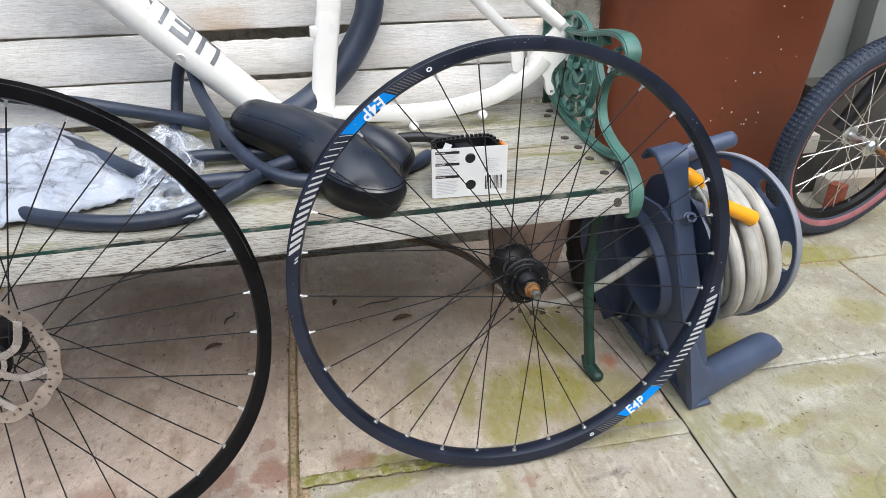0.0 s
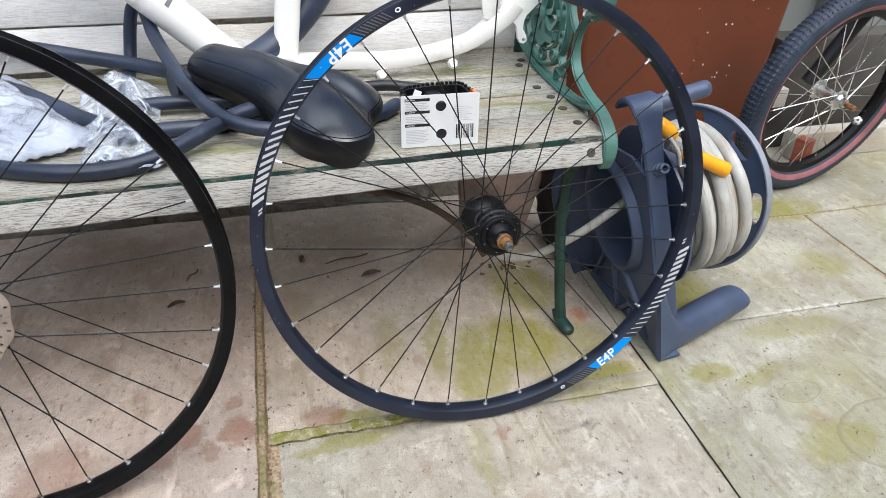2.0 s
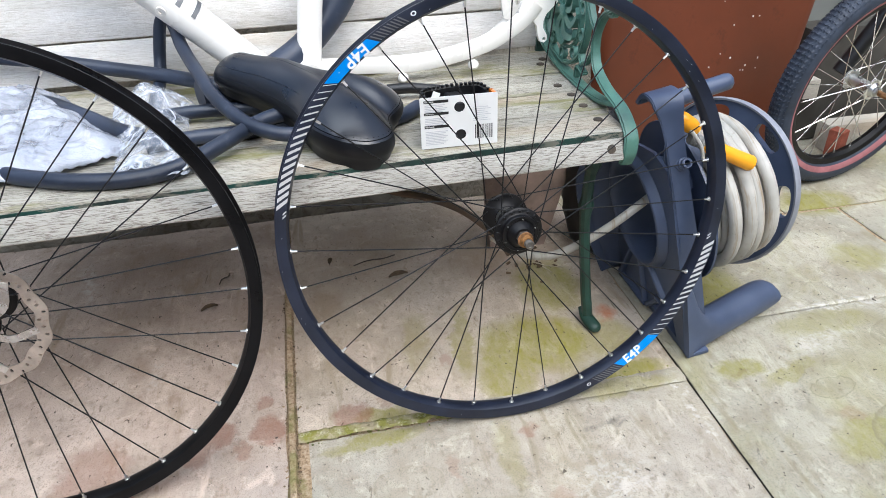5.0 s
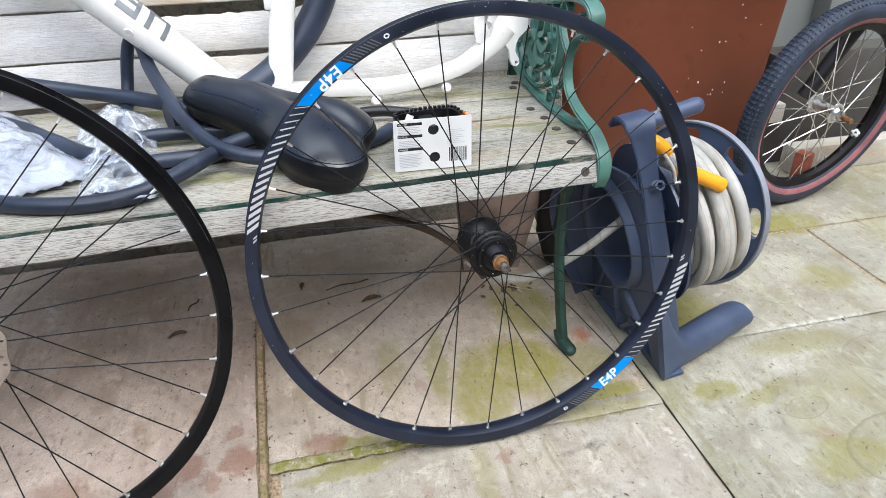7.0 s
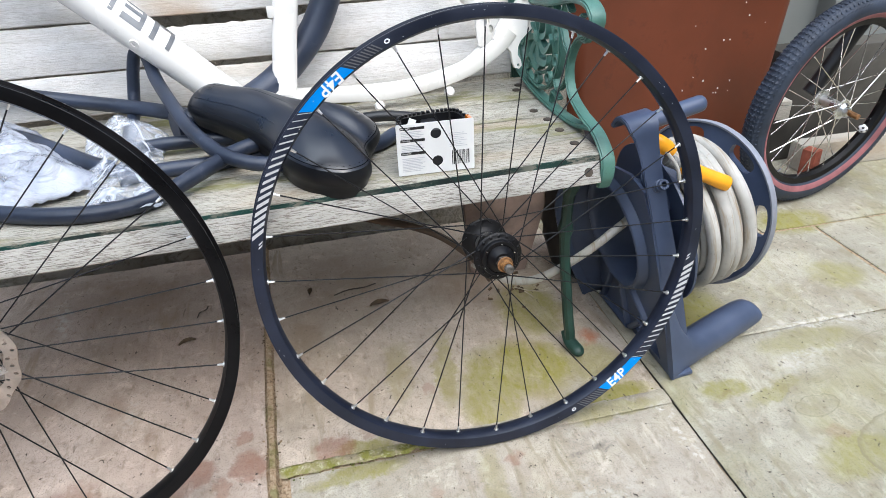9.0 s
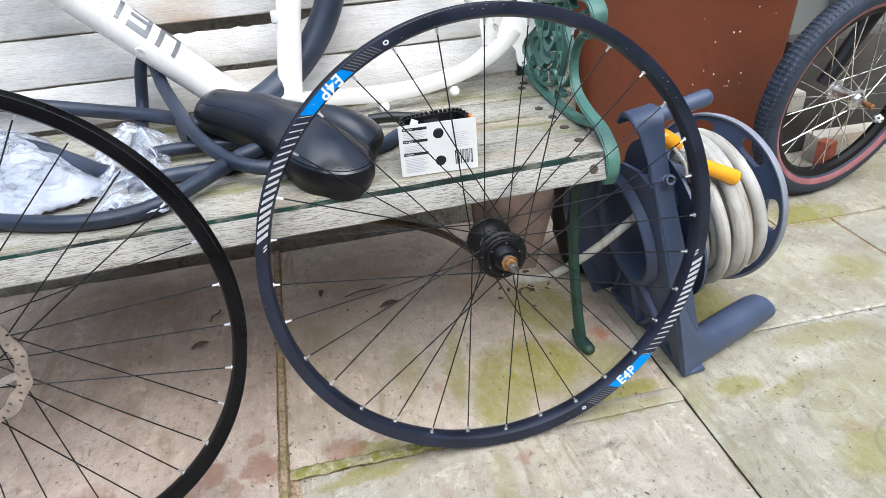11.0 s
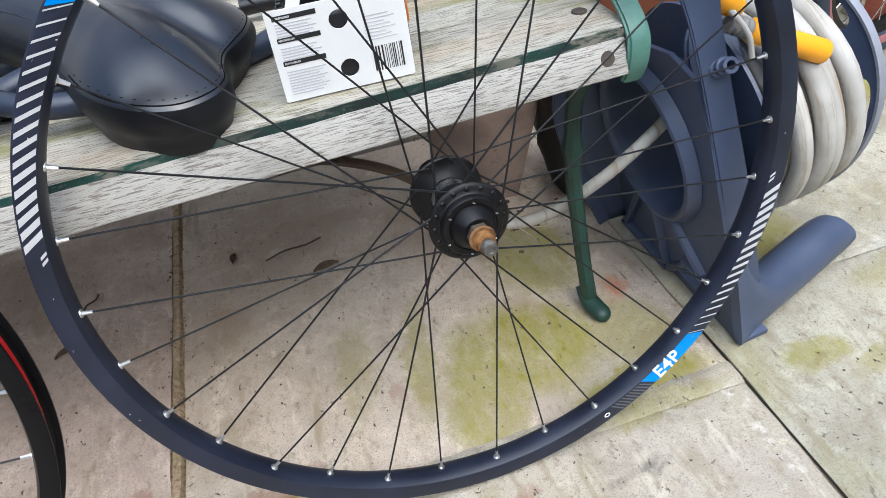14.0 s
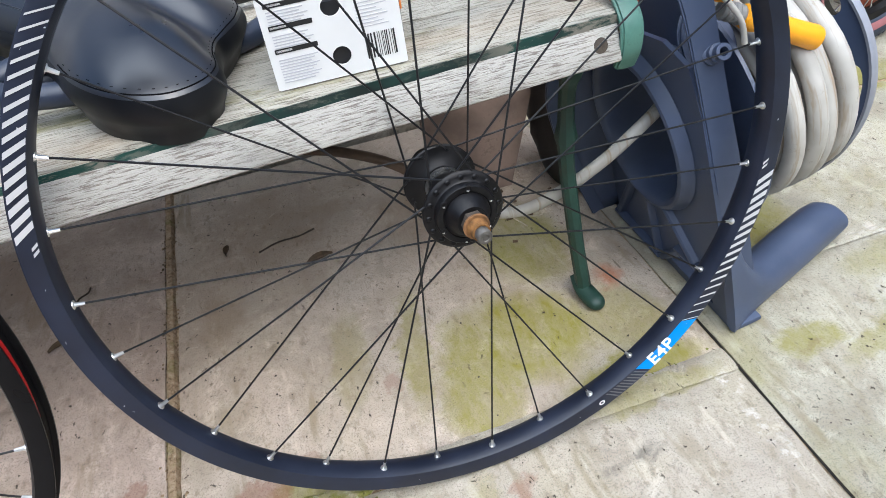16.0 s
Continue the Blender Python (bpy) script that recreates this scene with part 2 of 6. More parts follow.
STONE_GREY = stone_material(
    "grey_sandstone", (0.43, 0.405, 0.32), (0.415, 0.38, 0.29), 0.42,
    reds=((0.495, -0.164, 0.02, 0.018, 0, 0.3),),
    greens=((0.39, -0.035, 0.05, 0.03, 0, 0.8), (0.43, 0.19, 0.1, 0.09, 0, 0.85), (0.60, 0.04, 0.12, 0.04, 0, 0.5), (0.86, 0.43, 0.11, 0.06, 0, 0.9), (0.50, -0.21, 0.09, 0.05, 10, 0.7), (0.80, 0.21, 0.07, 0.06, 0, 0.6), (0.47, -0.06, 0.08, 0.02, 20, 0.55)),
    limes=((0.66, 0.085, 0.14, 0.018, 0, 0.8), (0.55, 0.0, 0.12, 0.03, 12, 0.4)),
    darks=((0.355, -0.062, 0.014, 0.012, 0, 0.55), (0.385, -0.045, 0.016, 0.01, 0, 0.5), (0.505, -0.106, 0.035, 0.022, 10, 0.22), (0.47, -0.155, 0.018, 0.014, 0, 0.25)), layered=0.3,
    flakes=((0.507, -0.106, 0.040, 0.022, 12, 0.75), (0.60, -0.215, 0.105, 0.070, 8, 0.7), (0.355, -0.064, 0.015, 0.012, 0, 0.4), (0.56, -0.045, 0.035, 0.014, 15, 0.5), (0.74, -0.02, 0.09, 0.05, 0, 0.5)))


def mortar_material():
    m = mat("mossy_mortar", (0.3, 0.25, 0.17), 0.95, 0, 0.2)
    k = Nodes(m)
    v = k.place()
    g = k.noise(v, 160, 8, 0.75)
    col = k.ramp(g, [(0.3, (0.07, 0.05, 0.03)), (0.48, (0.37, 0.265, 0.165)), (0.72, (0.58, 0.49, 0.36))])
    col = k.mix(k.ramp(k.noise(v, 14, 5, 0.6), [(0.52, 0.0), (0.64, 0.65)]), col, (0.15, 0.16, 0.04))
    k.colour(col)
    k.bump(g, 0.9, 0.004)
    return m


MORTAR = mortar_material()
def mossy_material():
    """Moss over mortar: patches of bright moss, pale lichen and bare grit."""
    m = mat("mossy_joint", (0.3, 0.27, 0.1), 0.95, 0, 0.2)
    k = Nodes(m)
    v = k.place()
    col = k.mix(k.ramp(k.noise(v, 34, 6, 0.7), [(0.4, 0.0), (0.58, 1.0)]), (0.35, 0.30, 0.20), (0.215, 0.21, 0.05))
    col = k.mix(k.ramp(k.noise(v, 130, 5, 0.7), [(0.55, 0.0), (0.66, 0.8)]), col, (0.50, 0.49, 0.32))
    col = k.mix(k.ramp(k.noise(v, 190, 4, 0.7), [(0.3, 0.8), (0.42, 0.0)]), col, (0.07, 0.07, 0.02))
    k.colour(col)
    k.bump(k.noise(v, 220, 5, 0.7), 0.8, 0.003)
    return m


MOSSY = mossy_material()


def wood_material(name, pale, dark, green=0.0, grain=1.0, tan=0.6):
    m = mat(name, pale, 0.8, 0, 0.3)
    k = Nodes(m)
    rnd = k.n("ObjectInfo").outputs["Random"]
    pos = k.n("NewGeometry").outputs["Position"]
    off = k.n("VectorMath")
    k.link(pos, off.inputs[0])
    cmb = k.n("CombineXYZ")
    k.link(k.math("MULTIPLY", rnd, 9.0), cmb.inputs[0])
    k.link(k.math("MULTIPLY", rnd, 3.0), cmb.inputs[1])
    k.link(cmb.outputs[0], off.inputs[1])

    def along(sx, sy):
        mp = k.n("Mapping")
        mp.inputs["Scale"].default_value = (sx, sy, sy)
        k.link(off.outputs[0], mp.inputs["Vector"])
        return mp.outputs[0]

    fib = k.noise(along(55, 820), 1.0, 4, 0.65, 0.4)
    crack = k.noise(along(9, 520), 1.0, 3, 0.6, 0.5)
    band = k.noise(along(2.6, 34), 1.0, 5, 0.6, 0.8)
    blot = k.noise(along(6, 14), 1.0, 6, 0.65)
    col = k.mix(k.ramp(band, [(0.3, 0.0), (0.7, 1.0)]), tuple(0.72 * a + 0.28 * b for a, b in zip(pale, dark)), pale)
    col = k.mix(k.ramp(fib, [(0.40, 0.95 * grain), (0.50, 0.0)]), col, dark)
    col = k.mix(k.ramp(crack, [(0.28, 0.9 * grain), (0.36, 0.0)]), col, tuple(0.4 * c for c in dark))
    col = k.mix(k.ramp(blot, [(0.5, 0.0), (0.7, 0.55)]), col, tuple(0.55 * a for a in pale))
    col = k.mix(k.ramp(k.noise(along(2.2, 8), 1.0, 3, 0.5), [(0.56, 0.0), (0.72, tan)]), col, (0.46, 0.31, 0.17))
    if green:
        col = k.mix(k.math("MULTIPLY", k.ramp(k.noise(along(3, 12), 1.0, 6, 0.7), [(0.52, 0.0), (0.62, 1.0)]), green), col, (0.2, 0.19, 0.07))
    k.colour(col)
    k.bump(k.math("ADD", k.math("ADD", fib, crack), k.math("MULTIPLY", blot, 0.6)), 0.7, 0.0015)
    return m


WOOD_SEAT = wood_material("weathered_seat_wood", (0.46, 0.435, 0.365), (0.10, 0.085, 0.06), 0.9, 0.85, 0.4)
WOOD_FRONT = wood_material("flaking_white_wood", (0.51, 0.495, 0.445), (0.15, 0.125, 0.10), 0.1, 0.85, 0.15)
WOOD_BACK = wood_material("pale_back_wood", (0.78, 0.76, 0.725), (0.40, 0.34, 0.265), 0.15, 0.36, 0.95)
WOOD_BOARD = wood_material("painted_board", (0.6, 0.56, 0.48), (0.3, 0.26, 0.2), 0.0, 0.4)


def strip_material():
    """Dark green paint, flaked off in patches along the slat."""
    m = mat("old_green_paint", (0.010, 0.040, 0.034), 0.55, 0, 0.4)
    k = Nodes(m)
    tone = k.noise(k.place(scale=(0.35, 1.0, 1.0)), 22, 5, 0.6)
    loss = k.noise(k.place(scale=(0.3, 1.0, 1.0)), 75, 7, 0.72, 0.4)
    where = k.noise(k.place(scale=(1.0, 1.0, 1.0)), 6.0, 3, 0.5)
    col = k.mix(k.ramp(tone, [(0.38, 0.0), (0.6, 1.0)]), (0.012, 0.020, 0.018), (0.010, 0.058, 0.046))
    bare = k.math("MULTIPLY", k.ramp(loss, [(0.5, 0.0), (0.58, 0.85)]), k.ramp(where, [(0.42, 0.25), (0.6, 1.0)]))
    col = k.mix(bare, col, (0.24, 0.22, 0.18))
    k.colour(col)
    k.bump(loss, 0.5, 0.001)
    return m


GREEN_STRIP = strip_material()
GREEN_IRON = worn("green_iron_paint", (0.068, 0.16, 0.125), 0.45, vary=0.3, scale=70, bump=0.5, dirt=(0.04, 0.075, 0.058))
# the same green, darkened: under-seat shade put into the colour of legs and feet
GREEN_SHADED = worn("shaded_green_iron_paint", (0.015, 0.047, 0.034), 0.5, vary=0.35, scale=70, bump=0.5, dirt=(0.015, 0.03, 0.024))
RIM = worn("satin_black_alloy", (0.011, 0.015, 0.029), 0.40, 0.0, 0.45, 0.3, 60, 0.08)
RIM_GLOSS = worn("gloss_black_alloy", (0.005, 0.005, 0.0055), 0.34, 0.0, 0.14, 0.3, 60, 0.04)
SPOKE_BLACK = mat("black_spoke", (0.008, 0.008, 0.0085), 0.4, 0.0, 0.35)
HUB_BLACK = worn("black_hub_alloy", (0.0045, 0.0042, 0.0045), 0.42, 0.0, 0.26, 0.4, 200, 0.1)
STEEL = worn("bright_steel", (0.6, 0.6, 0.58), 0.28, 1.0, 0.5, 0.2, 200, 0.1)
NIPPLE = mat("silver_nipple", (0.82, 0.82, 0.80), 0.35, 1.0)
ROTOR = worn("brushed_rotor", (0.52, 0.48, 0.43), 0.35, 1.0, 0.5, 0.3, 120, 0.1, dirt=(0.25, 0.17, 0.1))
RUST = worn("rusty_thread", (0.23, 0.115, 0.045), 0.7, 0.3, 0.4, 0.5, 300, 0.5)
BLUE = worn("blue_decal", (0.0, 0.21, 0.66), 0.35, 0, 0.5, 0.08, 60, 0.02)
SILVER_INK = mat("silver_ink", (0.5, 0.5, 0.5), 0.4)
RUST_ORANGE = worn("orange_rust", (0.22, 0.105, 0.032), 0.75, 0.1, 0.3, 0.5, 400, 0.6, dirt=(0.10, 0.055, 0.025))
AXLE = worn("dull_axle_steel", (0.13, 0.12, 0.105), 0.5, 0.6, 0.4, 0.4, 300, 0.4)
ROOT = worn("pale_dry_root", (0.5, 0.44, 0.33), 0.8, 0, 0.3, 0.3, 200, 0.3)
BROWN_STONE = worn("brown_stone", (0.25, 0.185, 0.15), 0.9, 0, 0.3, 0.3, 50, 0.8, dirt=(0.09, 0.065, 0.045))
DULL_BOLT = worn("dull_bolt", (0.065, 0.052, 0.04), 0.7, 0.0, 0.3, 0.4, 300, 0.5)
WHITE_INK = mat("white_ink", (0.78, 0.78, 0.78), 0.45)
GREY_INK = mat("grey_ink", (0.12, 0.12, 0.125), 0.4)
BLACK_INK = mat("black_ink", (0.012, 0.012, 0.012), 0.5)
RED_TAPE = mat("red_rim_tape", (0.55, 0.02, 0.02), 0.4)
WHITE_PAINT = worn("white_frame_paint", (0.80, 0.775, 0.72), 0.3, 0, 0.5, 0.04, 30, 0.02, dirt=(0.7, 0.66, 0.58))
GREY_DECAL = worn("grey_decal", (0.16, 0.165, 0.17), 0.4, 0, 0.5, 0.5, 30, 0.02)
RUBBER = worn("inner_tube_rubber", (0.021, 0.029, 0.050), 0.42, 0, 0.5, 0.35, 40, 0.12, dirt=(0.06, 0.066, 0.085))
VINYL = worn("black_vinyl", (0.0062, 0.008, 0.0135), 0.33, 0, 0.8, 0.25, 60, 0.02)
STITCH = mat("dark_thread", (0.004, 0.004, 0.005), 0.85, 0.0, 0.1)
# cover vinyl made darker and duller, standing in for dim reflections on the side
VINYL_DARKENED = worn("darkened_side_vinyl", (0.004, 0.0045, 0.006), 0.42, 0, 0.35, 0.25, 60, 0.04)
DRY_LEAF = worn("dry_brown_leaf", (0.12, 0.08, 0.045), 0.8, 0, 0.3, 0.5, 200, 0.4)
BLACK_PLASTIC = worn("black_plastic", (0.008, 0.008, 0.009), 0.45, 0, 0.5, 0.4, 80, 0.2)
CARD = worn("white_card", (0.74, 0.74, 0.72), 0.55, 0, 0.4, 0.04, 40, 0.05)
PRINT = mat("pale_grey_print", (0.5, 0.5, 0.52), 0.6)
BIN = worn("brown_bin_plastic", (0.135, 0.035, 0.0135), 0.48, 0, 0.45, 0.2, 14, 0.12, dirt=(0.062, 0.018, 0.010), local=False)
REEL = worn("slate_blue_plastic", (0.058, 0.077, 0.130), 0.42, 0, 0.45, 0.16, 40, 0.12, dirt=(0.07, 0.085, 0.13))


def hose_material():
    """Beige hose with brown dirt in streaks along its length."""
    m = mat("beige_hose", (0.5, 0.485, 0.445), 0.5, 0, 0.45)
    k = Nodes(m)
    streak = k.noise(k.place(True, (150, 9, 9)), 1.0, 4, 0.6, 0.3)
    spots = k.noise(k.place(True), 70, 6, 0.7)
    col = k.mix(k.ramp(k.noise(k.place(True), 14, 3), [(0.35, 0.0), (0.65, 1.0)]), (0.36, 0.345, 0.305), (0.51, 0.495, 0.45))
    col = k.mix(k.ramp(streak, [(0.52, 0.0), (0.66, 0.7)]), col, (0.27, 0.19, 0.10))
    col = k.mix(k.ramp(spots, [(0.6, 0.0), (0.7, 0.6)]), col, (0.2, 0.17, 0.12))
    k.colour(col)
    k.bump(spots, 0.15, 0.0006)
    return m


HOSE = hose_material()
YELLOW = worn("yellow_plastic", (0.85, 0.37, 0.01), 0.4, 0, 0.5, 0.08, 60, 0.06)
TYRE = worn("tyre_rubber", (0.028, 0.037, 0.056), 0.6, 0, 0.4, 0.3, 80, 0.25, dirt=(0.08, 0.08, 0.085))
TYRE_RED = worn("faded_red_sidewall", (0.28, 0.11, 0.115), 0.65, 0, 0.4, 0.25, 80, 0.25)
CHROME = mat("chrome", (0.75, 0.75, 0.75), 0.18, 1.0)
# near-black for the lump added behind the bench leg
DARK_FILLER = worn("black_filler", (0.010, 0.011, 0.012), 0.5, 0, 0.4, 0.4, 30, 0.3)
MOSS = worn("green_moss", (0.17, 0.18, 0.05), 0.95, 0, 0.2, 0.5, 80, 0.6, local=False)
GRIT = worn("brown_grit", (0.22, 0.16, 0.10), 0.95, 0, 0.2, 0.6, 200, 0.5, local=False)
DARK_DIRT = worn("dark_dirt", (0.016, 0.014, 0.011), 0.95, 0, 0.2, 0.4, 200, 0.4, local=False)
AMBER = worn("amber_plastic", (0.62, 0.16, 0.01), 0.25, 0, 0.6, 0.25, 120, 0.2)
HOSE_CLIP = worn("grey_plastic", (0.21, 0.21, 0.20), 0.5, 0, 0.4, 0.3, 60, 0.3)
# reel plastic lightened: sky light on the edge put into the colour, plus wear
REEL_EDGE = worn("skylit_worn_blue_plastic", (0.21, 0.22, 0.25), 0.5, 0, 0.4, 0.2, 60, 0.2)
BRICK = worn("red_brick", (0.34, 0.1, 0.06), 0.85, 0, 0.3, 0.3, 60, 0.7, dirt=(0.45, 0.22, 0.15))


def render_material():
    m = mat("roughcast_wall", (0.5, 0.48, 0.42), 0.9, 0, 0.3)
    k = Nodes(m)
    v = k.place()
    a, b = k.noise(v, 38, 8, 0.7, 0.8), k.noise(v, 6, 4)
    col = k.mix(k.ramp(b, [(0.35, 0.0), (0.65, 1.0)]), (0.28, 0.26, 0.21), (0.46, 0.44, 0.38))
    col = k.mix(k.ramp(a, [(0.36, 0.8), (0.5, 0.0)]), col, (0.16, 0.15, 0.11))
    k.colour(col)
    k.bump(a, 1.0, 0.02)
    return m


WALL = render_material()
# for the added walls out of view that shape light and reflections
UNSEEN_WALL = worn("brown_unseen_wall", (0.20, 0.18, 0.16), 0.9, 0, 0.3, 0.25, 8, 0.4, local=False)
PANEL = worn("pale_grey_paint", (0.25, 0.26, 0.24), 0.6, 0, 0.4, 0.1, 10, 0.1, local=False, dirt=(0.34, 0.36, 0.32))


def film_material():
    m = mat("clear_plastic_film", (0.72, 0.76, 0.83), 0.1, 0, 0.6)
    k = Nodes(m)
    k.b.inputs["Alpha"].default_value = 0.42
    v = k.place()
    a = k.noise(v, 34, 5, 0.55, 1.2)
    soft = k.ramp(a, [(0.42, 0.05), (0.72, 0.42)])
    # narrow whitish streaks painted through alpha as highlights on creases
    fold = k.math("ABSOLUTE", k.math("SUBTRACT", k.noise(v, 17, 2, 0.45, 0.6), 0.5))
    k.link(k.math("MAXIMUM", soft, k.ramp(fold, [(0.0, 0.6), (0.05, 0.0)])), k.b.inputs["Alpha"])
    k.bump(k.noise(v, 60, 3, 0.5, 1.5), 0.35, 0.002)
    return m


FILM = film_material()
FILM_MILKY = mat("milky_plastic_film", (0.43, 0.455, 0.51), 0.2, 0, 0.7)
_k = Nodes(FILM_MILKY)
_v = _k.place()
_k.link(_k.ramp(_k.noise(_v, 13, 6, 0.65, 1.0), [(0.36, 0.3), (0.54, 0.95)]), _k.b.inputs["Alpha"])
_k.bump(_k.noise(_v, 55, 6, 0.62, 1.2), 0.6, 0.003)


# ---- mesh helpers ----
def part(name, bm, material, parent=None, label="", smooth=True, m=None):
    """Links a bmesh as one mesh object, under a thing or a part."""
    me = bpy.data.meshes.new(name)
    bm.normal_update()
    bm.to_mesh(me)
    bm.free()
    me.materials.append(material)
    if smooth:
        for p in me.polygons:
            p.use_smooth = True
        me.set_sharp_from_angle(angle=radians(38))
    ob = new(name, me)
    if parent is not None:
        ob.parent = parent
    if m is not None:
        ob.matrix_basis = m
    if label:
        tagged(ob, label)
    return ob


def thing(name, label, category, m=None, group="", kind=""):
    ob = new(name)
    ob.empty_display_size = 0.02
    if m is not None:
        ob.matrix_basis = m
    return tagged(ob, label, category, group, kind)


def box(bm, lo, hi, bevel=0.0, m=None, seg=2):
    verts = [bm.verts.new((x, y, z)) for x in (lo[0], hi[0]) for y in (lo[1], hi[1]) for z in (lo[2], hi[2])]
    quads = ((0, 1, 3, 2), (4, 6, 7, 5), (0, 4, 5, 1), (2, 3, 7, 6), (0, 2, 6, 4), (1, 5, 7, 3))
    faces = [bm.faces.new([verts[i] for i in q]) for q in quads]
    if bevel:
        edges = list({e for f in faces for e in f.edges})
        out = bmesh.ops.bevel(bm, geom=edges, offset=bevel, segments=seg, profile=0.6, affect="EDGES")
        verts = list({v for f in out["faces"] for v in f.verts} | {v for v in verts if v.is_valid})
    if m is not None:
        bmesh.ops.transform(bm, matrix=m, verts=verts)
    return verts


def curve_points(pts, n=8, closed=False):
    """Catmull-Rom through the points."""
    pts = [Vector(p) for p in pts]
    out = []
    count = len(pts)
    for i in range(count if closed else count - 1):
        if closed:
            p0, p1, p2, p3 = (pts[(i + j) % count] for j in (-1, 0, 1, 2))
        else:
            p1, p2 = pts[i], pts[i + 1]
            p0 = pts[i - 1] if i else p1 * 2 - p2
            p3 = pts[i + 2] if i + 2 < count else p2 * 2 - p1
        for s in range(n):
            t = s / n
            out.append(0.5 * (2 * p1 + (p2 - p0) * t + (2 * p0 - 5 * p1 + 4 * p2 - p3) * t * t + (3 * p1 - p0 - 3 * p2 + p3) * t ** 3))
    if not closed:
        out.append(pts[-1])
    return out


def ring_profile(r, n=10, squash=1.0):
    return [(r * math.cos(a), squash * r * math.sin(a)) for a in (2 * math.pi * i / n for i in range(n))]


def sweep(bm, pts, profile, closed=False, side=None, sizes=None, cap=True):
    """Carries a closed profile of (u, v) along the points. side: a fixed direction for u."""
    pts = [Vector(p) for p in pts]
    n = len(pts)
    rings = []
    u = None
    for i, p in enumerate(pts):
        a = pts[(i - 1) % n] if closed or i else p
        b = pts[(i + 1) % n] if closed or i < n - 1 else p
        d = (b - a).normalized()
        if side is not None:
            u = Vector(side)
            u = (u - d * u.dot(d)).normalized()
        elif u is None:
            ref = Vector((0, 0, 1)) if abs(d.z) < 0.9 else Vector((1, 0, 0))
            u = d.cross(ref).normalized()
        else:
            u = (u - d * u.dot(d)).normalized()
        v = d.cross(u)
        k = sizes[i] if sizes else 1.0
        rings.append([bm.verts.new(p + u * x * k + v * y * k) for x, y in profile])
    m = len(profile)
    for i in range(n if closed else n - 1):
        r0, r1 = rings[i], rings[(i + 1) % n]
        for j in range(m):
            bm.faces.new((r0[j], r0[(j + 1) % m], r1[(j + 1) % m], r1[j]))
    if cap and not closed:
        bm.faces.new(rings[0][::-1])
        bm.faces.new(rings[-1])
    return rings


def tube(bm, pts, r, n=10, closed=False, steps=0, sizes=None):
    if steps:
        pts = curve_points(pts, steps, closed)
    return sweep(bm, pts, ring_profile(r, n), closed, sizes=sizes)


def lathe(bm, profile, n=48, m=None, closed=True):
    """Turns a profile of (radius, height) about z."""
    verts = []
    rings = []
    for i in range(n):
        a = 2 * math.pi * i / n
        rings.append([bm.verts.new((r * math.cos(a), r * math.sin(a), z)) for r, z in profile])
        verts += rings[-1]
    k = len(profile)
    for i in range(n):
        r0, r1 = rings[i], rings[(i + 1) % n]
        for j in range(k if closed else k - 1):
            try:
                bm.faces.new((r0[j], r1[j], r1[(j + 1) % k], r0[(j + 1) % k]))
            except ValueError:
                pass
    if m is not None:
        bmesh.ops.transform(bm, matrix=m, verts=verts)
    return verts


def solid(bm, profile, n=32, m=None):
    """A turned solid: the profile runs from the axis to the axis."""
    rings, verts = [], []
    for r, z in profile:
        if r < 1e-6:
            v = bm.verts.new((0, 0, z))
            rings.append([v])
            verts.append(v)
        else:
            ring = [bm.verts.new((r * math.cos(2 * math.pi * i / n), r * math.sin(2 * math.pi * i / n), z)) for i in range(n)]
            rings.append(ring)
            verts += ring
    for a, b in zip(rings, rings[1:]):
        for i in range(n):
            j = (i + 1) % n
            if len(a) == 1 and len(b) > 1:
                bm.faces.new((a[0], b[j], b[i]))
            elif len(b) == 1 and len(a) > 1:
                bm.faces.new((a[i], a[j], b[0]))
            elif len(a) > 1:
                bm.faces.new((a[i], a[j], b[j], b[i]))
    if m is not None:
        bmesh.ops.transform(bm, matrix=m, verts=verts)
    return verts


def plate(bm, outline, holes=(), thick=0.002, m=None):
    """A flat plate in xy with holes, from z = 0 to thick."""
    before = set(bm.verts)
    edges = []
    for loop in (outline, *holes):
        vs = [bm.verts.new((x, y, 0)) for x, y in loop]
        edges += [bm.edges.new((vs[i], vs[(i + 1) % len(vs)])) for i in range(len(vs))]
    filled = bmesh.ops.triangle_fill(bm, use_beauty=True, use_dissolve=False, edges=edges, normal=(0, 0, 1))
    faces = [g for g in filled["geom"] if isinstance(g, bmesh.types.BMFace)]
    ext = bmesh.ops.extrude_face_region(bm, geom=faces)
    up = [g for g in ext["geom"] if isinstance(g, bmesh.types.BMVert)]
    bmesh.ops.translate(bm, vec=(0, 0, thick), verts=up)
    verts = [v for v in bm.verts if v not in before]
    bmesh.ops.recalc_face_normals(bm, faces=[f for f in bm.faces if f.verts[0] not in before])
    if m is not None:
        bmesh.ops.transform(bm, matrix=m, verts=verts)
    return verts


def circle2(cx, cy, r, n=24, sx=1.0, sy=1.0, turn=0.0):
    out = []
    for i in range(n):
        a = 2 * math.pi * i / n
        x, y = r * sx * math.cos(a), r * sy * math.sin(a)
        out.append((cx + x * math.cos(turn) - y * math.sin(turn), cy + x * math.sin(turn) + y * math.cos(turn)))
    return out


def letter_mesh(text, size, depth=0.0003):
    cu = bpy.data.curves.new("lettering", "FONT")
    cu.body, cu.size, cu.extrude = text, size, depth
    cu.align_x, cu.align_y = "CENTER", "CENTER"
    cu.offset = size * 0.018
    tmp = bpy.data.objects.new("lettering", cu)
    scene.collection.objects.link(tmp)
